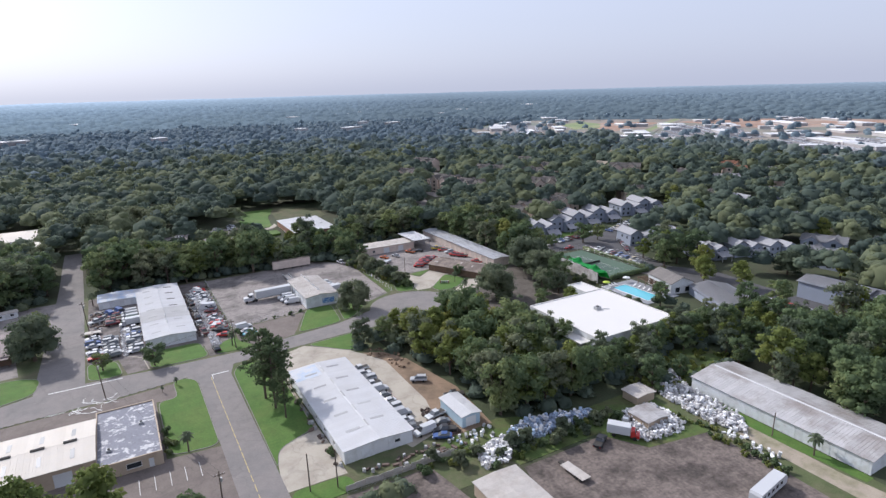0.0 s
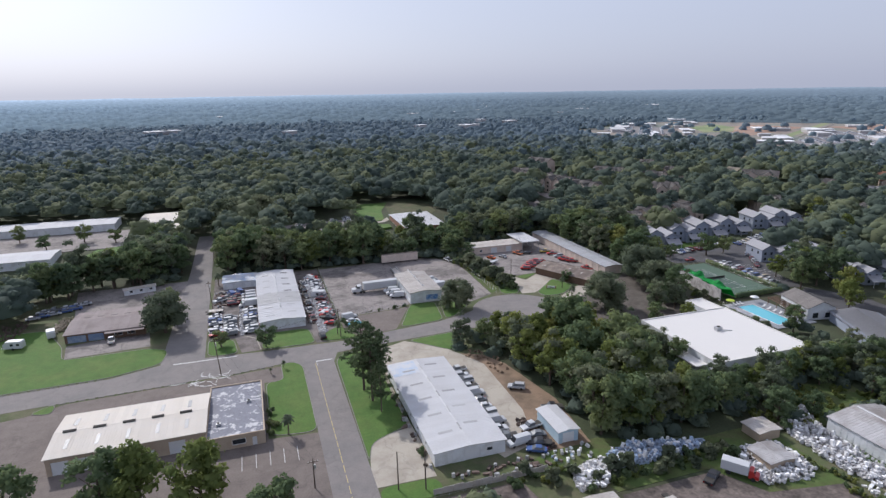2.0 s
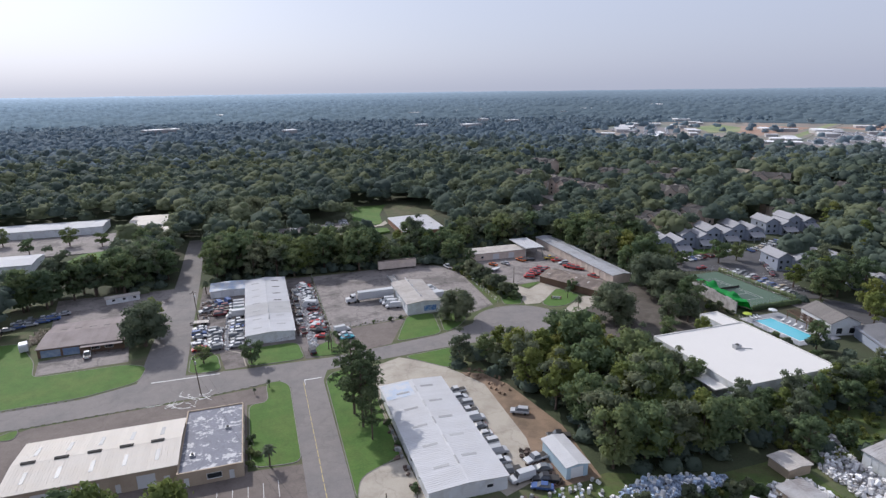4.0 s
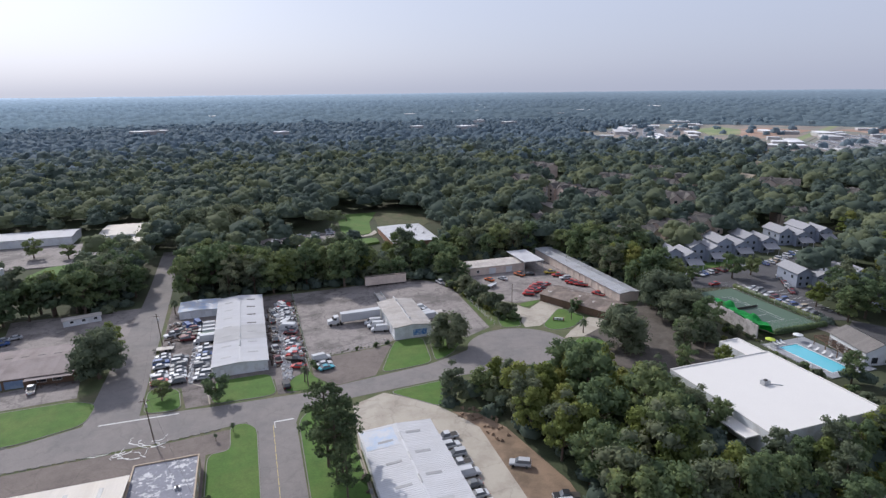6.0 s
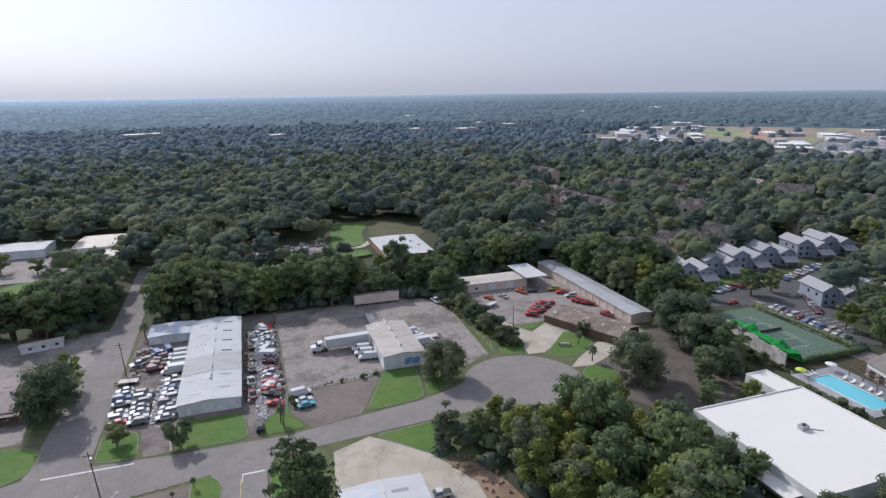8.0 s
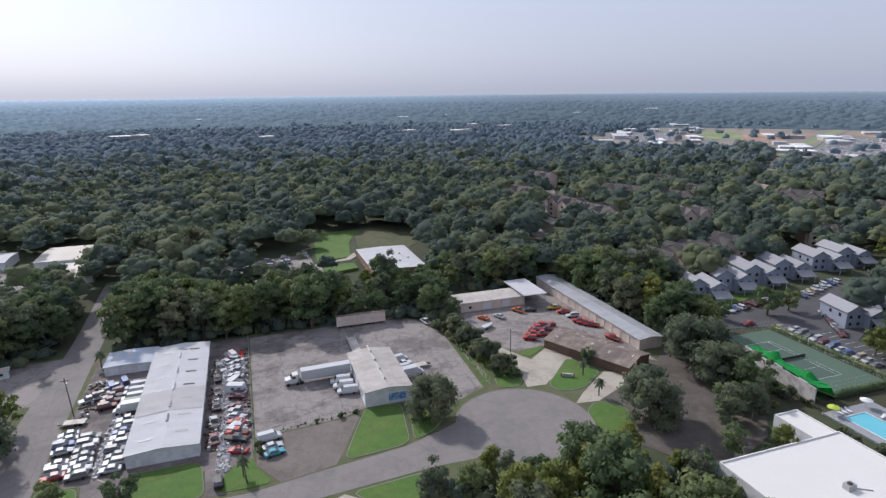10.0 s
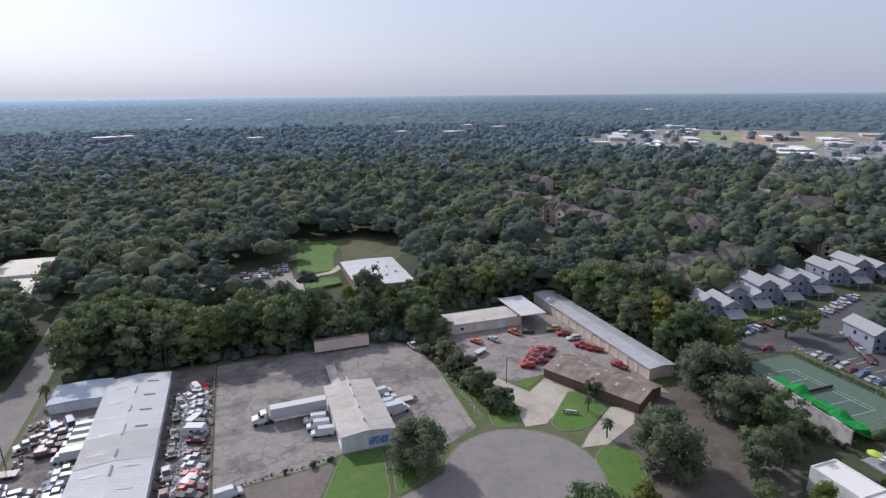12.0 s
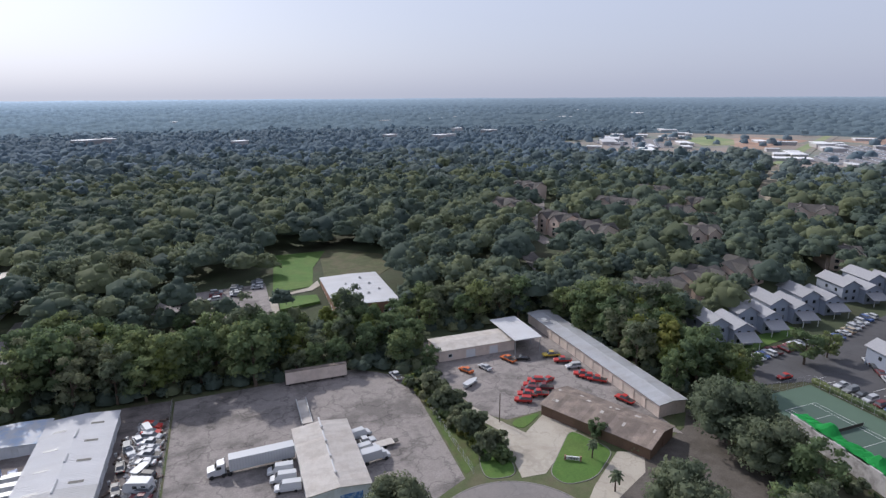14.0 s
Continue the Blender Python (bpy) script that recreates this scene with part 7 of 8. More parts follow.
heap([(56.5, 97.5), (58, 103.5), (66, 105.5), (69, 101.5), (62, 97)], 180, "heap of scrapped white appliances among weeds", (5, 3, 4, 1, 0, 4, 2))
heap([(67, 101.5), (68, 106), (76, 108.4), (92, 103.5), (88, 100.8), (76, 101)], 190, "long heap of white scrap, much of it tinted blue for shade", (2, 2, 2, 2, 5, 4, 2))
heap([(118, 107), (126, 107.5), (121.4, 98), (120.6, 82), (115, 77), (112, 84), (112, 99)], 220, "long heap of scrapped white appliances along the track", (5, 3, 4, 2, 0, 4, 2))
heap([(92, 90.5), (95.5, 97), (98, 98.5), (106.5, 98), (107.5, 88), (104, 85.5), (93, 86.5)], 165, "heap of scrapped white appliances round a shed", (5, 3, 4, 1, 0, 4, 2))
heap([(109.5, 66), (110.5, 80), (114, 80), (112.5, 66)], 40, "scattered scrapped appliances beside the track", (4, 2, 3, 2, 0, 4, 2), 1)
heap([(55, 107), (56, 112), (67, 112), (66, 107)], 26, "scattered scrap beside the pale blue shed", (3, 1, 2, 4, 1, 4, 2), 1)


def rubble(outline, n, material, label, top=0.9):
    """Small broken goods lying thick over a heap, too many to count."""
    xs, ys = [p[0] for p in outline], [p[1] for p in outline]
    bm = bmesh.new()
    made = 0
    while made < n:
        x, y = random.uniform(min(xs), max(xs)), random.uniform(min(ys), max(ys))
        if not inside(x, y, outline):
            continue
        made += 1
        a, b, c = (random.uniform(0.14, 0.42) for _ in range(3))
        m = pose(x, y, random.uniform(0.1, top), random.uniform(-40, 40), random.uniform(-40, 40), random.uniform(0, 360))
        v = [bm.verts.new(m @ Vector((sx * a, sy * b, sz * c))) for sx in (-1, 1) for sy in (-1, 1) for sz in (-1, 1)]
        for q in ((0, 1, 3, 2), (4, 6, 7, 5), (0, 4, 5, 1), (2, 3, 7, 6), (0, 2, 6, 4), (1, 5, 7, 3)):
            bm.faces.new([v[i] for i in q])
    return tagged(new("scrap_rubble", finish(bm, "scrap_rubble", material)), label, "scrap", "", "stuff")


RUBBLE_WHITE = mat("chipped_white_enamel", (0.53, 0.53, 0.54), 0.5, 0.2, 0.8, 4.0, 0.05, tint=(0.30, 0.27, 0.25), tint_scale=0.9, tint_amount=0.7)
# rubble tinted blue to stand for the shade on its heap
RUBBLE_SHADE_BLUE = mat("shade_blue_scrap", (0.36, 0.44, 0.56), 0.6, 0.3, 0.8, 4.0, 0.05, tint=(0.14, 0.16, 0.20), tint_scale=0.9, tint_amount=0.8)
rubble([(56.5, 97.5), (58, 103.5), (66, 105.5), (69, 101.5), (62, 97)], 420, RUBBLE_WHITE, "small white scrap strewn over the heap")
rubble([(67, 101.5), (68, 106), (76, 108.4), (92, 103.5), (88, 100.8), (76, 101)], 520, RUBBLE_SHADE_BLUE, "small scrap tinted blue for shade, strewn over the heap")
rubble([(118, 107), (126, 107.5), (121.4, 98), (120.6, 82), (115, 77), (112, 84), (112, 99)], 700, RUBBLE_WHITE, "small white scrap strewn along the track")
rubble([(92, 90.5), (95.5, 97), (98, 98.5), (106.5, 98), (107.5, 88), (104, 85.5), (93, 86.5)], 380, RUBBLE_WHITE, "small white scrap strewn round the shed")
rubble([(17.0, 197), (19.6, 197), (20.0, 262), (17.6, 262)], 420, RUBBLE_WHITE, "pale broken litter along the wrecking yard lane", 0.16)
rubble([(-8.6, 204), (-7.2, 204), (-7.2, 234), (-8.8, 234)], 110, RUBBLE_WHITE, "pale broken litter in the wrecking yard", 0.14)
rubble([(56, 163), (60, 168.5), (66, 160), (65, 150), (61, 150), (60.5, 158)], 36, DIRT, "heaps of earth and broken rubble at the yard's end", 0.25)
rubble([(-71, 228), (-66, 228), (-64.5, 241), (-70, 243)], 110, SAND, "heap of tan boards and litter beside the workshop", 0.7)
rubble([(-96, 224), (-80, 226), (-78.5, 241), (-96, 241)], 170, SCRAP, "dark junk piled at the lawn's edge", 1.0)
rubble([(60, 112.5), (58, 126), (55.5, 126), (54, 112.5)], 120, SCRAP, "loose scrap beside the pale blue shed", 0.4)
SCRAP_PIECES = [goods_mesh(0.9, 0.5, 0.5, SCRAP), goods_mesh(1.6, 0.7, 0.4, SCRAP), goods_mesh(0.6, 0.6, 0.9, GREY_GOODS)]
for x0, x1, y0, y1, n in ((14.2, 16.6, 206, 255, 70), (-18, -13, 232, 252, 50), (22.6, 24.4, 206, 262, 60), (29.0, 30.8, 114, 150, 24), (34, 58, 106.5, 111, 40)):
    t = thing("scrap_heap", (x0 + x1) / 2, (y0 + y1) / 2, 0.03, 0, "loose rusty car parts lying about the yard", "scrap heap")
    for k in range(n):
        piece("scrap_part", SCRAP_PIECES[k % 3], t, pose(random.uniform(x0, x1) - (x0 + x1) / 2, random.uniform(y0, y1) - (y0 + y1) / 2, 0.02, 0, random.uniform(-8, 8), random.uniform(0, 360)))

# ---- far shops, works and cleared land to the north-east ----
FAR_DIRT = mat("pale_cleared_earth", (0.27, 0.225, 0.195), 0.95, 0.25, 0.02, 0.1, 0.0, tint=(0.16, 0.19, 0.16), tint_scale=0.01, tint_amount=0.9)
FAR_WALL = mat("pale_far_wall", (0.40, 0.38, 0.38), 0.8, 0.1, 0.05, 0.3, 0.0, per_piece=0.25)
FAR_ROOF = mat("pale_far_roof", (0.66, 0.66, 0.67), 0.7, 0.1, 0.05, 0.3, 0.0, per_piece=0.25)
FAR_CLEARING = [(462, 716), (540, 930), (680, 1010), (900, 1120), (960, 985), (1130, 915), (1290, 1050), (1330, 985), (1180, 840), (1215, 700), (1230, 480), (1150, 270), (650, 270), (600, 330), (610, 420), (650, 450), (600, 500), (560, 520), (585, 560), (640, 640), (560, 665)]
FAR_GREEN = mat("far_rough_grass", (0.20, 0.26, 0.12), 0.95, 0.25, 0.02, 0.1, 0.0, tint=(0.30, 0.27, 0.17), tint_scale=0.01, tint_amount=0.8)
RED_EARTH = mat("bare_orange_earth", (0.33, 0.21, 0.155), 0.95, 0.3, 0.02, 0.1, 0.0, tint=(0.36, 0.29, 0.24), tint_scale=0.012, tint_amount=0.9)
FAR_ASPHALT = mat("pale_far_asphalt", (0.22, 0.21, 0.21), 0.95, 0.2, 0.02, 0.1, 0.0)
patch("cleared_land", FAR_CLEARING, 6.0, FAR_DIRT, "pale cleared earth and car parks far off", "ground", 5.0)
far_top = 6.05
for pts, m, lab in (
    ([(905, 560), (1200, 470), (1205, 720), (1090, 790), (960, 790)], RED_EARTH, "bare orange building ground far off"),
    ([(690, 700), (790, 860), (900, 900), (930, 800), (800, 740)], RED_EARTH, "bare orange building ground far off"),
    ([(700, 790), (770, 905), (860, 945), (830, 860), (750, 780)], FAR_GREEN, "pale rough grass on cleared land"),
    ([(1120, 905), (1290, 1040), (1325, 985), (1160, 850)], FAR_GREEN, "pale rough grass on cleared land"),
    ([(560, 800), (600, 930), (700, 985), (720, 930), (640, 780)], FAR_ASPHALT, "far car park full of vehicles"),
    ([(640, 500), (660, 590), (880, 720), (900, 640), (760, 480)], FAR_ASPHALT, "far car park full of vehicles"),
    ([(640, 290), (650, 430), (800, 460), (860, 300)], FAR_ASPHALT, "far car park full of vehicles"),
):
    far_top += 0.06
    patch("cleared_land", pts, far_top, m, lab, "ground", 0.4)
ROAD_LINE = ((372, 402), (440, 452), (600, 577), (770, 688), (1105, 895), (1290, 1030))
for k, ((ax, ay), (bx, by)) in enumerate(zip(ROAD_LINE, ROAD_LINE[1:])):
    d = Vector((bx - ax, by - ay)).normalized()
    for shift, wide in ((0.0, 12.0),) if k < 2 else ((-11.0, 9.0), (11.0, 9.0)):
        q = [(x + d.y * (shift + o), y - d.x * (shift + o)) for x, y, o in ((ax, ay, -wide / 2), (ax, ay, wide / 2), (bx, by, wide / 2), (bx, by, -wide / 2))]
        patch("road", q, 4.6 if k < 2 else 6.5, SAND if k < 2 else FAR_DIRT, "pale far road through the woods", "road", 1.0 if k < 2 else 3.0)
    if k > 1:
        q = [(x + d.y * o, y - d.x * o) for x, y, o in ((ax, ay, -6.5), (ax, ay, 6.5), (bx, by, 6.5), (bx, by, -6.5))]
        patch("lawn", q, 6.45, FAR_GREEN, "grass strip between two far carriageways", "lawn", 3.0)
rng = np.random.default_rng(9)


def far_shed(x, y, w, l, h, rz, z0, label="pale flat-roofed building far off"):
    t = thing("far_building", x, y, z0, rz, label, "building", "far buildings")
    bm = bmesh.new()
    box(bm, -w / 2, w / 2, -l / 2, l / 2, 0, h)
    part("wall", bm, FAR_WALL, t)
    bm = bmesh.new()
    box(bm, -w / 2 - 0.5, w / 2 + 0.5, -l / 2 - 0.5, l / 2 + 0.5, h, h + 0.9)
    part("roof", bm, FAR_ROOF, t)
    return t


# shop rows along the far road and loose buildings round the cleared land
for x, y, w, l in ((600, 880, 22, 60), (650, 940, 24, 70), (720, 985, 22, 60), (880, 1075, 30, 46), (560, 740, 16, 40), (610, 800, 14, 44), (690, 820, 16, 36), (640, 600, 18, 46), (700, 640, 16, 50), (790, 660, 18, 40), (850, 720, 18, 44), (780, 560, 20, 50),
                   (800, 470, 26, 66), (740, 390, 24, 60), (700, 330, 22, 50), (860, 380, 20, 46), (1000, 600, 26, 80), (1060, 520, 22, 60), (1150, 600, 20, 60), (900, 460, 18, 40), (960, 400, 18, 50), (1080, 380, 20, 60), (760, 300, 20, 40), (930, 660, 16, 36), (1000, 760, 16, 36), (820, 800, 14, 30)):
    far_shed(x, y, w, l, float(rng.uniform(2.5, 4.5)), float(rng.choice((-38, 52, -30))), 6.0)
for x, y, w, l in ((-142, 1118, 14, 40), (-122, 1130, 10, 26), (67, 1006, 8, 20), (376, 1012, 10, 30), (392, 1020, 8, 18), (500, 1100, 10, 30), (300, 1050, 8, 20), (470, 1180, 8, 22)):
    far_shed(x, y, w * 1.6, l, 13.5, -60.0, rise(x, y), "white building rising from far woods")
for x, y, w, l in ((461, 1682, 10, 40), (620, 1720, 12, 60), (700, 1780, 12, 40), (880, 2150, 16, 120), (780, 1960, 12, 70), (1325, 2050, 14, 90), (1350, 1760, 16, 120), (1180, 1900, 12, 60), (-60, 1750, 10, 40), (1000, 1650, 12, 60), (850, 1500, 12, 40)):
    far_shed(x, y, w * 2.6, l * 0.6, 3.0, -55.0, far_height(x, y) - 1.5, "white building rising from far woods")

for cx, cy, spread_by, n in ((620, 850, 60, 8), (720, 930, 60, 6), (700, 600, 70, 10), (840, 680, 60, 7), (720, 370, 60, 8), (900, 420, 80, 8), (1080, 640, 80, 6)):
    for k in range(n):
        x, y = cx + float(rng.normal()) * spread_by, cy + float(rng.normal()) * spread_by
        if inside(x, y, FAR_CLEARING):
            far_shed(x, y, float(rng.uniform(7, 14)), float(rng.uniform(10, 26)), float(rng.uniform(2.5, 4.5)), float(rng.choice((-38, 52, -30))), 6.0)

# parked vehicles far off, too many to count
FAR_CARS = mat("far_mixed_vehicle_paint", (0.42, 0.43, 0.46), 0.4, 0.1, 0.1, 0.5, 0.0)
cars = bmesh.new()
for pts, step in (([(560, 800), (600, 930), (700, 985), (720, 930), (640, 780)], 17), ([(640, 500), (660, 590), (880, 720), (900, 640), (760, 480)], 17), ([(640, 290), (650, 430), (800, 460), (860, 300)], 17)):
    for u in np.arange(-300, 1200, step):
        for v in np.arange(-300, 1400, 3.2):
            x, y = 0.8 * u + 0.6 * v, -0.6 * u + 0.8 * v
            if inside(x, y, pts) and rng.random() < 0.62:
                m = pose(x, y, 6.3, 0, 0, 53)
                p = [cars.verts.new(m @ Vector(q)) for q in ((-0.9, -2.3, 0), (0.9, -2.3, 0), (0.9, 2.3, 0), (-0.9, 2.3, 0), (-0.8, -1.6, 1.5), (0.8, -1.6, 1.5), (0.8, 1.0, 1.5), (-0.8, 1.0, 1.5))]
                for f in ((4, 5, 6, 7), (0, 1, 5, 4), (1, 2, 6, 5), (2, 3, 7, 6), (3, 0, 4, 7)):
                    cars.faces.new([p[k] for k in f])
tagged(new("far_vehicles", finish(cars, "far_vehicles", FAR_CARS)), "rows of vehicles in far car parks", "vehicles", "", "stuff")

# ---- trees and shrubs ----
random.seed(7)
CLEAR = [
    [(50, 100), (60, 109), (88, 108), (112, 108), (112, 100), (50, 96)], [(54, 104), (70, 110), (72, 132), (68, 157), (60, 168), (50, 172), (50, 104)],
    [(-34, 190), (-16, 190), (-17, 335), (-33, 335)],
    [(-150, 100), (20, 100), (56, 104), (60, 112), (60, 158), (54, 168), (62, 184), (74, 184), (76, 208), (90, 215), (97, 240), (97, 262), (88, 264), (74, 272), (-19, 272), (-19, 335), (-31, 335), (-31, 272), (-72, 274), (-72, 236), (-150, 236)],
    [(97, 238), (120, 228), (130, 205), (140, 212), (152, 218), (152, 289), (97, 289)],
    [(112.5, 123), (149, 123), (149, 169), (139, 169), (139, 158.5), (118.8, 158.5), (118, 136), (109.5, 136), (109.5, 127)],
    [(160, 145), (190, 145), (193, 178), (212, 178), (216, 200), (232, 222), (302, 243), (302, 275), (176, 258), (176, 236), (170, 222), (163, 214), (161, 176)], [(148, 174), (173, 174), (173, 222), (160, 222), (152, 207)],
    [(121, 40), (140, 40), (140, 98), (121, 98)], [(40, 30), (121, 30), (121, 104), (70, 106), (40, 104)],
    [(14, 324), (58, 320), (76, 307), (101, 304), (103, 350), (82, 388), (60, 386), (57, 362), (14, 352)],
    [(-64, 338), (-35, 338), (-36, 400), (-64, 400)], [(-150, 276), (-56, 284), (-58, 338), (-62, 372), (-74, 400), (-150, 404)], [(56, 336), (104, 343), (112, 360), (113, 384), (96, 403), (60, 402)],
    [(204, 98), (230, 66), (240, 84), (224, 128), (212, 132), (200, 176), (188, 176), (192, 102)], [(170, 120), (192, 120), (192, 150), (170, 150)],
    [(60, 176), (80, 177), (100, 173), (112, 178), (126, 200), (128, 206), (120, 224), (100, 212), (80, 212)], [(84, 208), (126, 198), (126, 234), (97, 264), (86, 264)],
    [(112, 196), (128, 208), (152, 218), (158, 206), (140, 180), (148, 170), (139, 160), (122, 166), (116, 176)], [(147, 128), (162, 128), (164, 180), (150, 180), (147, 168)],
]
CLEAR.append([(104, 170), (112, 165), (131, 160), (131, 186), (110, 186)])
CLEAR.append([(121, 104), (146, 101), (149, 111), (136, 114), (123, 114)])
CLEAR.append([(184, 112), (213, 88), (234, 86), (230, 134), (216, 165), (200, 176), (190, 150)])
ROOFS = [(x + 1, y - 1, 0.5 * l + (2.0 if y < 300 else 6.5)) for x, y, l, rz in APARTMENTS] + [(x - 2, y - 1, 15) for x, y, rz, k in HOUSES]
ROOFS += [(230, 176, 15), (245, 169, 15), (258, 160, 15), (224, 208, 13), (244, 207, 12), (330, 236, 11), (348, 240, 11), (415, 214, 11), (436, 220, 11), (230, 84, 18)]
for k in range(18):
    f = k / 17
    ROOFS += [(172 + 90 * f, 332 + 152 * f, 7), (344 + 44 * f, 350 + 66 * f, 7)]


def is_clear(x, y):
    return any(inside(x, y, p) for p in CLEAR) or any((x - a + 3) ** 2 + (y - b + 5) ** 2 < r * r for a, b, r in ROOFS)


def on_far_road(x, y):
    if x < 366 or x > 1300:
        return False
    line = np.interp(x, [p[0] for p in ROAD_LINE], [p[1] for p in ROAD_LINE])
    return abs(y - line) < (10 if x < 620 else 22)


def spread(x0, x1, y0, y1, step):
    """Points on a shaken grid."""
    out = []
    y = y0
    while y < y1:
        x = x0
        while x < x1:
            out.append((x + random.uniform(-0.42, 0.42) * step, y + random.uniform(-0.42, 0.42) * step))
            x += step
        y += step * 0.92
    return out


WOODS = ["oak_a", "oak_b", "oak_a", "oak_d", "oak_b", "oak_c"]
near = [(x, y) for x, y in spread(-80, 205, 30, 318, 7.6) if not is_clear(x, y) and x > -3 - 0.36 * (y - 20) and (y > 100 or x > 141) and math.degrees(math.atan2(x + 3, y - 7)) < 72]
near.sort(key=lambda p: min(math.hypot(p[0], p[1] - 10) - 12, math.hypot(p[0] - 15, p[1] - 46), math.hypot(p[0] - 44, p[1] - 112) + 8))
JUNK_YARD = [(-90, 240), (-64, 240), (-58, 263), (-66, 264), (-90, 258)]
for x, y in near[:272]:
    if inside(x, y, JUNK_YARD):
        continue
    low = 0.66 if (98 < x < 192 and 92 < y < 166) or (x > 56 and y > 168 and x < 108) else 1.0
    kinds = WOODS + ["oak_c"] * 6 if 60 < x < 110 and 110 < y < 176 else WOODS
    plant(random.choice(kinds), x, y, (0.64 if y > 292 and 8 < x < 76 else 1.28 if y > 262 else 1.1) * low * random.uniform(0.75, 1.15), group="trees of the near woods")

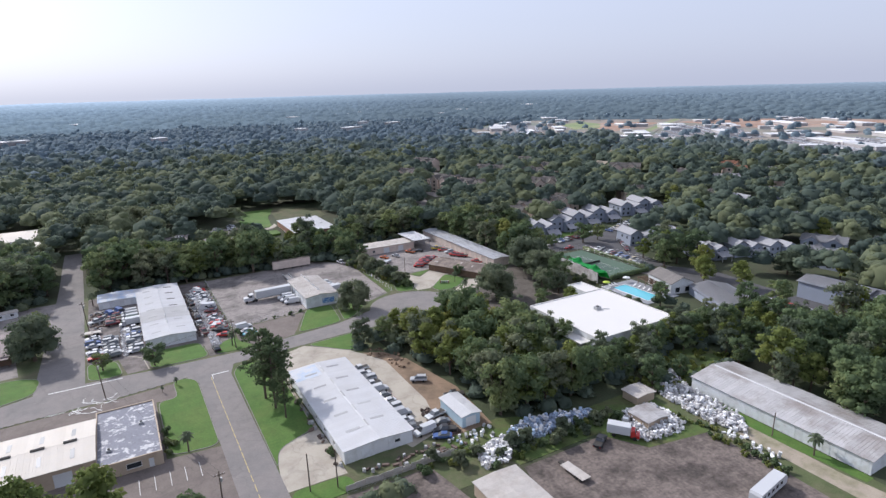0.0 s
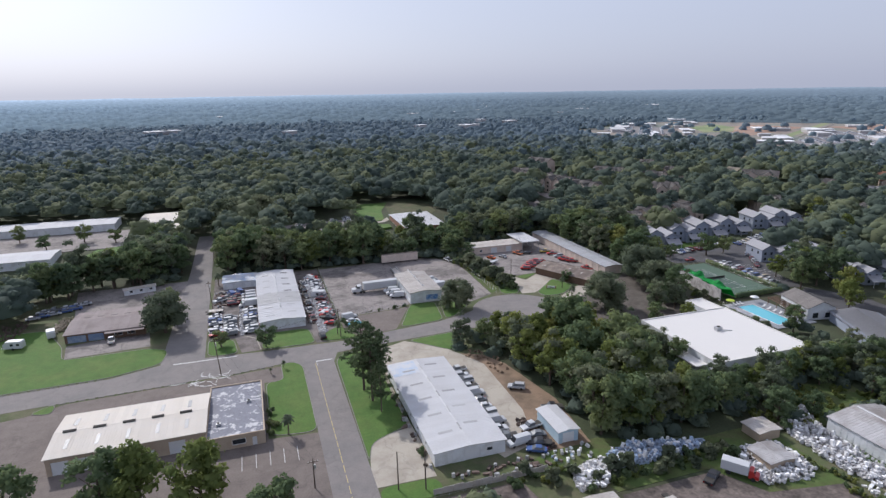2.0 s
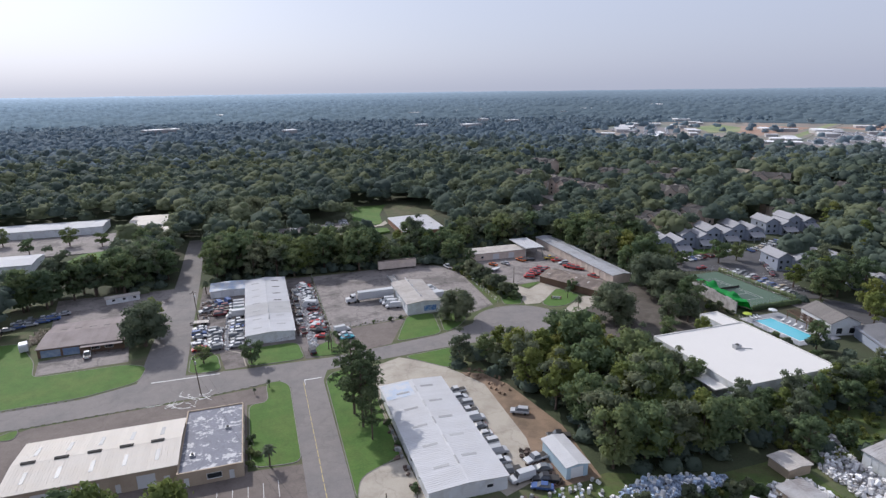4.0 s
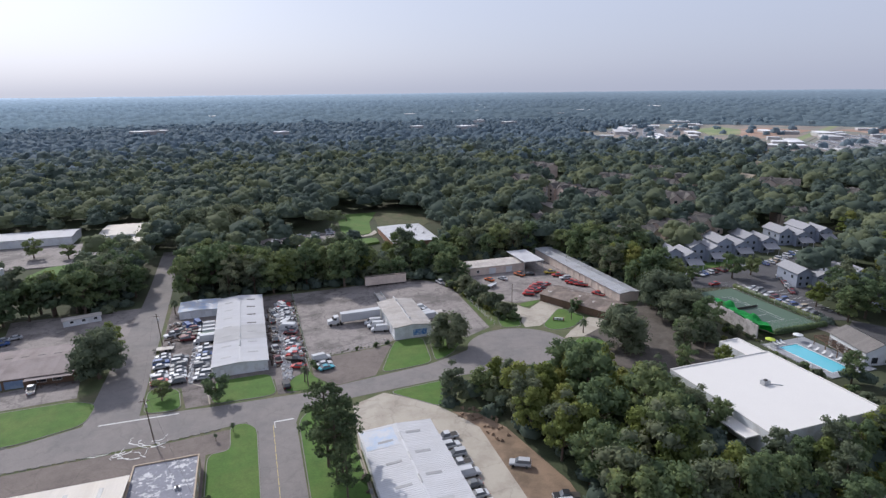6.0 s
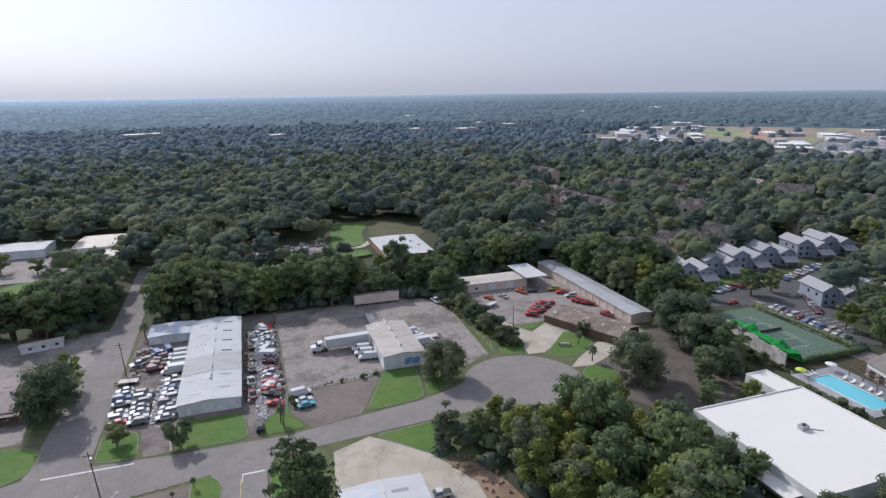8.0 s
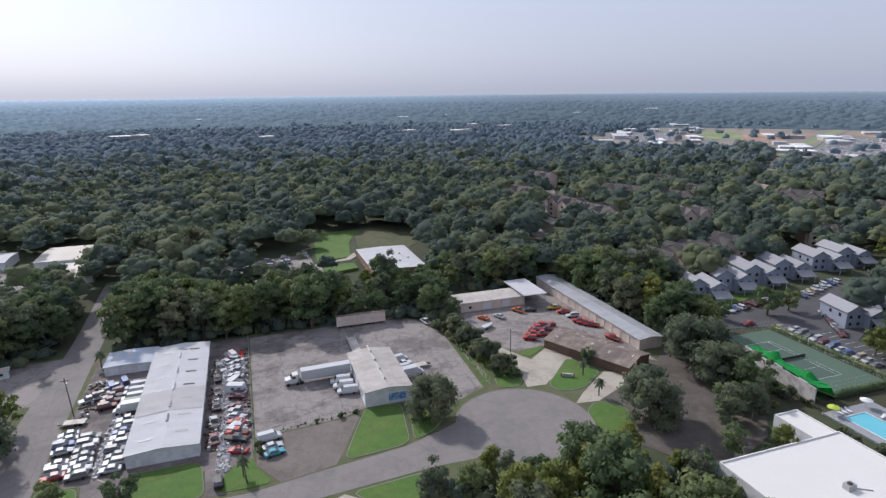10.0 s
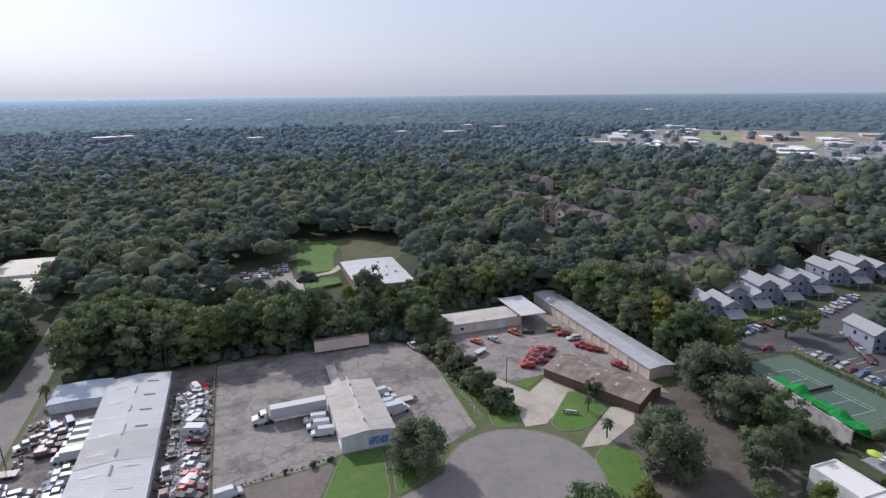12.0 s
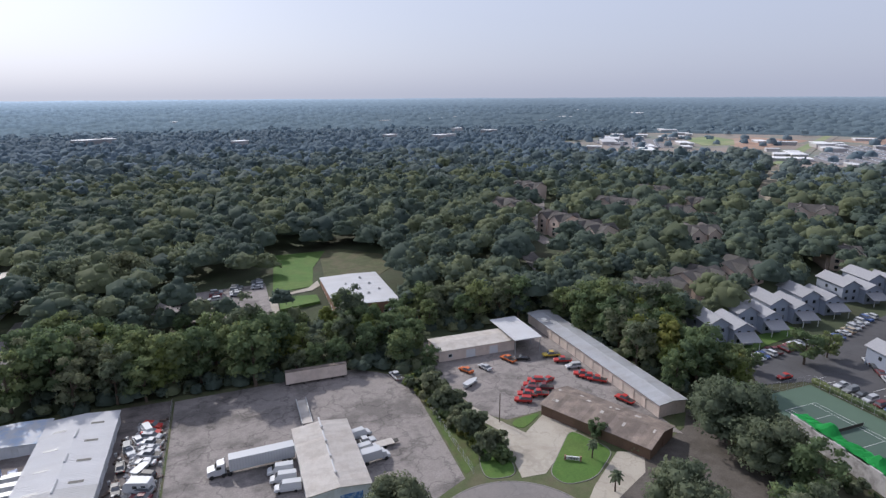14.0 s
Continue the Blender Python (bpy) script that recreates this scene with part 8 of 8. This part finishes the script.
# trees that stand on their own
for key, x, y, s, lab in (
    ("round", 236, 140, 1.0, "round tree beside the drive"), ("round", -32.6, 216.0, 1.28, "round dark oak beside the lane"), ("oak_c", -32.0, 231.5, 0.92, "bright tree beside the lane"), ("small", -14.2, 196.5, 1.25, "small tree on the grass island"), ("small", -0.6, 192.0, 1.25, "small tree at the warehouse corner"),
    ("round", 67.8, 202.6, 1.05, "round oak beside the small warehouse"), ("round", 119.0, 183.5, 1.3, "large round grey green oak by the turning circle"), ("round", 149, 202.5, 1.5, "large spreading oak in the shaded yard"),
    ("round", 147.5, 192, 1.3, "spreading oak in the shaded yard"), ("oak_a", 157.5, 211, 0.85, "tree at the edge of the shaded yard"), ("oak_c", 171, 220.5, 0.75, "bright bushy tree by the tennis court"), ("small", 112, 160, 1.2, "bushy tree beside the white building"), ("oak_d", 131, 171.5, 0.85, "low dark tree beside the shaded yard"), ("oak_a", 136, 177, 0.85, "low dark tree beside the shaded yard"), ("oak_d", 142, 174.5, 0.8, "low dark tree beside the shaded yard"), ("oak_a", 126, 164.5, 0.65, "low dark tree beside the shaded yard"), ("round", 152, 211.5, 1.0, "dark oak at the edge of the shaded yard"),
    ("oak_c", -26, 119, 1.3, "bright green tree beside the cream warehouse"), ("oak_c", -15, 116, 1.4, "bright green tree beside the cream warehouse"), ("oak_a", -33, 121, 1.25, "dark tree beside the cream warehouse"),
    ("small", -1.6, 108.5, 1.7, "small tree in the car park"), ("oak_a", -48, 121, 1.1, "dark tree beside the cream warehouse"),
    ("pine", 24.6, 147.0, 1.2, ""), ("pine", 23.6, 153.5, 1.18, ""), ("pine", 26.0, 150.5, 1.0, ""), ("pine", 25.6, 141.0, 0.7, ""),
    ("small", 203, 227, 1.9, "street tree in the townhouse car park"), ("small", 214, 228, 1.3, "street tree in the townhouse car park"), ("oak_c", 206, 190, 0.9, "tree beside the car park"), ("oak_c", 232, 192, 1.0, "tree between the townhouses"),
    ("oak_a", 244, 190, 1.0, "tree between the townhouses"), ("oak_c", 171, 244, 0.75, "yellowish tree beside the townhouses"), ("small", 185, 230, 1.1, "small tree by the car park"), ("oak_c", 262, 205, 1.0, "tree between the townhouses"),
    ("round", -14, 350, 1.75, "broad bright oak standing over the woods"), ("round", 3, 356, 1.7, "broad bright oak standing over the woods"), ("oak_d", 80.5, 297.5, 1.2, "tall dark tree before the brick building"), ("oak_c", 72, 303, 0.75, "bright young tree beside the brick building"),
    ("small", -70, 345, 1.3, "small tree in the far yard"), ("small", -86, 352, 1.5, "small tree in the far yard"), ("small", -100, 340, 1.4, "small tree in the far yard"), ("oak_a", -118, 362, 0.8, "tree beside the far warehouse"),
    ("oak_c", 205, 158, 1.15, "bright green tree beside the drive"), ("oak_c", 308, 258, 1.3, "bright green tree behind the townhouses"), ("oak_c", 296, 178, 1.2, "olive tree among the houses"), ("oak_c", 290, 157, 1.25, "olive tree among the houses"), ("oak_c", 241, 122, 1.2, "yellowish tree beside the apartments"),
    ("oak_c", 284, 222, 1.2, "bright tree behind the townhouses"), ("oak_a", 193, 118, 1.0, "dark tree beside the drive"), ("oak_a", 181, 122, 0.9, "dark tree beside the clubhouse wing"), ("oak_d", 226, 196, 1.0, "tree between the townhouses"), ("oak_c", 174, 228, 0.9, "yellowish tree beside the townhouses"), ("oak_c", 169, 262, 1.15, "tall yellowish tree behind the storage building"), ("oak_c", 178, 270, 1.2, "tall bright tree behind the storage building"), ("oak_c", 190, 268, 1.1, "olive tree behind the townhouses"), ("oak_c", 160, 250, 1.1, "tall bright tree behind the storage building"),
    ("oak_a", 72, 114, 1.15, "tall dark tree over the scrap heap"), ("oak_b", 79, 112.5, 1.1, "tall dark tree over the scrap heap"), ("oak_d", 86, 113, 1.1, "tall dark tree over the scrap heap"), ("oak_a", 93, 112, 1.1, "tall dark tree over the scrap heap"), ("oak_b", 100, 113, 0.9, "dark tree over the scrap heap"), ("oak_a", 107, 113.5, 0.85, "dark tree over the scrap heap"), ("oak_d", 74, 121, 1.2, "tall dark tree beside the pale blue shed"), ("oak_a", 73.5, 130, 1.1, "tall tree at the edge of the bare dirt"), ("oak_c", 72, 139, 1.05, "yellowish tree at the edge of the bare dirt"),
    ("oak_b", -41, 280, 1.1, "tall dark tree beside the lane"), ("oak_a", -49, 284, 1.1, "tall dark tree beside the lane"), ("oak_d", -38, 290, 1.15, "tall dark tree beside the lane"), ("oak_b", -46, 296, 1.1, "tall dark tree beside the lane"), ("oak_a", -37.5, 302, 1.1, "tall dark tree beside the lane"), ("oak_a", -45, 308, 1.1, "tall dark tree beside the lane"), ("oak_d", -38, 316, 1.1, "tall dark tree beside the lane"), ("oak_b", -47, 322, 1.0, "tall dark tree beside the lane"),
    ("oak_b", -73, 270, 1.1, "tall dark tree behind the workshop yard"), ("oak_a", -66, 273, 1.15, "tall dark tree behind the workshop yard"), ("oak_d", -59, 275, 1.1, "tall dark tree behind the workshop yard"), ("oak_a", -52, 277, 1.1, "tall dark tree behind the workshop yard"), ("oak_b", -90, 250, 1.1, "tall dark tree beside the junk yard"),
    ("oak_a", 212, 176, 1.25, "dark tree beside the clubhouse drive"), ("oak_a", 220, 172, 1.2, "dark tree beside the clubhouse drive"), ("oak_d", 207, 182, 1.1, "dull green tree beside the car park"),
    ("oak_c", 214, 185, 1.25, "tall olive tree beside the car park"), ("oak_a", 222, 183, 1.15, "dark tree between the townhouses"), ("oak_d", 229, 184.5, 1.1, "dark tree between the townhouses"), ("oak_a", 218, 193, 1.1, "dark tree between the townhouses"),
    ("small", 121, 216, 0.8, "small tree before the brown workshop"), ("oak_c", 196, 150, 1.0, "tree beside the clubhouse"), ("oak_c", 205, 140, 1.0, "bright tree beside the drive"),
):
    plant(key, x, y, s, label=lab)
for x, y, s in ((2.6, 138.5, 1.3), (3.8, 174.5, 0.45), (115.6, 209.5, 0.85), (113.4, 198, 0.95), (119.6, 64.5, 1.0), (0.0, 172.0, 0.35), (22.5, 194.0, 0.9), (-17.2, 263, 1.1)):
    plant("palm", x, y, s)

for i, (x, y) in enumerate(((117, 119.5), (122, 118), (127, 119.5), (132, 118), (137, 119.5), (142, 118.5), (147, 119), (152, 121))):
    plant(("oak_a", "oak_c", "oak_d")[i % 3], x, y, random.uniform(0.62, 0.8), group="trees south of the white building")

# hedges and bushes
BUSH = [bush_mesh(1.6, 2.2, 31, 380, 0.24, LEAF), bush_mesh(1.2, 1.5, 32, 300, 0.2, LEAF_BRIGHT), bush_mesh(2.2, 3.2, 33, 480, 0.3, LEAF_GREY)]


def bush(k, x, y, s, label, group=""):
    ob = new("bush", BUSH[k])
    ob.matrix_basis = pose(x, y, rise(x, y), 0, 0, random.uniform(0, 360)) @ Matrix.Scale(s, 4)
    return tagged(ob, label, "bush", group)


for i in range(19):
    f = i / 18
    for s in (-1.0, 0.1, 1.2):
        bush(i % 3 if s else 2, 89.2 + 5.6 * f + s * 1.9 + random.uniform(-0.8, 0.8), 260 - 43 * f + random.uniform(-1.5, 1.5), random.uniform(1.0, 1.9) * (1.25 if s == 0.1 else 0.9), "overgrown bush between two yards", "bushes between yards")
for i in range(34):
    x = 46 + 48 * i / 33
    bush(i % 3, x + random.uniform(-1, 1), 98.5 + random.uniform(-2.2, 2.2) + (5 if x < 58 else 0), random.uniform(0.7, 1.3), "weedy bush along the yard's edge", "bushes along the scrap yard")
for i in range(24):
    bush(1 if i % 2 else 0, 108.6 + random.uniform(-1.5, 1.5), 64 + 1.2 * i, random.uniform(0.5, 0.95), "weedy bush beside the track", "bushes along the scrap yard")
for i in range(26):
    bush(1 if i % 3 else 0, random.uniform(111, 128), random.uniform(100, 112), random.uniform(0.8, 1.4), "tangled bush at the wood's edge", "bushes along the scrap yard")
for i in range(60):
    bush(1, random.uniform(121, 147), random.uniform(101.5, 115), random.uniform(0.5, 0.95), "bright green creeper mound", "creepers by the long warehouse")
def hedge(ax, ay, bx, by, h, half, label):
    """A clipped hedge: dense rounded foliage set close along a line."""
    hr = np.random.default_rng(44)
    n = int(math.hypot(bx - ax, by - ay) / 0.55)
    cs = [(ax + (bx - ax) * i / n + hr.uniform(-0.1, 0.1), ay + (by - ay) * i / n, h - half + hr.uniform(-0.08, 0.08)) for i in range(n + 1)]
    rs = [half * hr.uniform(0.95, 1.1) for _ in cs]
    verts, faces, normals = joined(card_cloud(cs, rs, [9] * len(cs), 0.2, hr, 1.0, 0.9), cores(cs, rs, hr, 1.0), cores([(x, y, z * 0.35) for x, y, z in cs], rs, hr, 1.0))
    verts[:, 2] = np.maximum(verts[:, 2], 0.0)
    return tagged(new("hedge", mesh_from("hedge", verts, faces, normals, LEAF)), label, "hedge")


hedge(194.8, 179.0, 194.8, 217.0, 1.7, 0.85, "clipped dark green hedge along the tennis court")
hedge(172.0, 175.6, 192.5, 175.6, 1.9, 1.0, "clipped dark green hedge between court and pool")
for i in range(18):
    bush(i % 3, 162.4 - 0.12 * i + random.uniform(-0.7, 0.7), 172 + 1.7 * i, random.uniform(0.3, 0.6), "bush below the practice wall", "bushes by the tennis court")
for x, y in ((-1.2, 140), (-1.3, 144), (-1.2, 149), (0.2, 143), (30.2, 120), (30.4, 137), (30.3, 146), (66, 209.5), (26.5, 201), (25.8, 205), (40, 210.2), (46, 210.9), (50, 211.5)):
    bush(0, x, y, random.uniform(0.5, 0.9), "bush against the wall", "bushes by buildings")

# undergrowth on the near woods' floor
low_growth = [(x, y, rise(x, y) - 0.6, random.uniform(1.7, 3.3), random.uniform(2.6, 5.2)) for x, y in spread(-45, 205, 100, 318, 4.4) if not is_clear(x, y) and x > -3 - 0.34 * (y - 20)]
tagged(new("undergrowth", forest_mesh("undergrowth", low_growth, LEAF_MID, 5, 13, 0.34, np.random.default_rng(8), 0.7)), "dense green undergrowth beneath the near trees", "undergrowth", "", "stuff")

for i in range(26):
    bush(i % 3, 25.8 + i * 1.04 + random.uniform(-0.3, 0.3), 208.8 + 0.14 * i + random.uniform(-0.5, 0.5), random.uniform(0.10, 0.28), "low weeds along the yard's edge", "weeds along the lorry yard")
for i in range(26):
    bush(i % 3, 149.6 + random.uniform(0, 9.5), 130 + 1.6 * i, random.uniform(0.8, 1.4), "bush between the white building and the pool", "bushes by the pool")
for i in range(20):
    bush((i + 1) % 3, 152 + random.uniform(-2, 9), 178 + 1.9 * i, random.uniform(0.8, 1.5), "rough bush beside the shaded yard", "bushes by the tennis court")

# woods past the near belt, and the far woods
rng = np.random.default_rng(3)
mid = [(x, y, rise(x, y), random.uniform(4.2, 6.0), random.uniform(9, 15)) for x, y in near[266:]]
far = []
for x, y in spread(-400, 860, 20, 880, 9.2):
    a = math.degrees(math.atan2(x + 3, y - 7))
    d = math.hypot(x - 20, y - 40)
    if -26 < a < 72 and d < 850 and random.random() > (d - 560) / 290 and (x > 142 or y > 98) and not (-80 <= x <= 205 and y <= 318) and not is_clear(x, y) and not on_far_road(x, y) and not inside(x, y, FAR_CLEARING):
        if x > 205 and y < 300 and random.random() < 0.14:
            continue
        r = random.uniform(4.2, 6.4) if random.random() < 0.7 else random.uniform(6.4, 9.4)
        mid.append((x, y, rise(x, y), r, random.uniform(5.0, 10) + 1.0 * r * random.uniform(0.8, 1.2)))
for x, y in spread(-720, 1560, 60, 1560, 14.0):
    a = math.degrees(math.atan2(x + 3, y - 7))
    d = math.hypot(x - 20, y - 40)
    if -27 < a < 74 and 560 <= d < 1440 and (d > 850 or random.random() < (d - 560) / 290 * 0.75) and random.random() > (d - 1180) / 260 and not is_clear(x, y) and not on_far_road(x, y):
        if inside(x, y, FAR_CLEARING) and random.random() < 0.93:
            continue
        far.append((x, y, rise(x, y), random.uniform(6.0, 9.5), random.uniform(9, 15)))
ranks, sizes = [], []
for x, y in spread(-1300, 2800, 400, 2900, 28):
    a = math.degrees(math.atan2(x + 3, y - 7))
    d = math.hypot(x - 100, y - 60)
    if -27 < a < 74 and 1270 < d < 2850 and noise.noise(Vector((a * 0.16, d * 0.006, 4.0))) > -0.38:
        ranks.append((x, y, far_height(x, y) - random.uniform(3, 9)))
        sizes.append(random.uniform(9, 20))
close, wide, wider = [], [], []
for s in mid:
    d = math.hypot(s[0] - 40, s[1] - 80)
    (close if d < 360 else wide if d < 560 + random.uniform(-70, 70) else wider).append(s)
tagged(new("woods", forest_mesh("woods", close, LEAF_MID, 10, 9, 0.50, rng)), "dense dark green woods rolling away to the north", "woods", "", "stuff")
tagged(new("woods", forest_mesh("woods", wide, LEAF_MID, 6, 5, 0.72, rng)), "dense dark green woods in the middle distance", "woods", "", "stuff")
# from here out the leaf colours carry painted haze
tagged(new("woods", forest_mesh("woods", wider, LEAF_BLEND, 5, 3, 0.95, rng)), "woods in the distance, leaves tinted paler and bluer for haze", "woods", "", "stuff")
tagged(new("far_woods", forest_mesh("far_woods", far, LEAF_FAR, 1, 2, 1.1, rng)), "far woods with haze blue put into the leaf colour", "woods", "", "stuff")
# these crowns wear the backdrop's material, so haze is painted on them as glow
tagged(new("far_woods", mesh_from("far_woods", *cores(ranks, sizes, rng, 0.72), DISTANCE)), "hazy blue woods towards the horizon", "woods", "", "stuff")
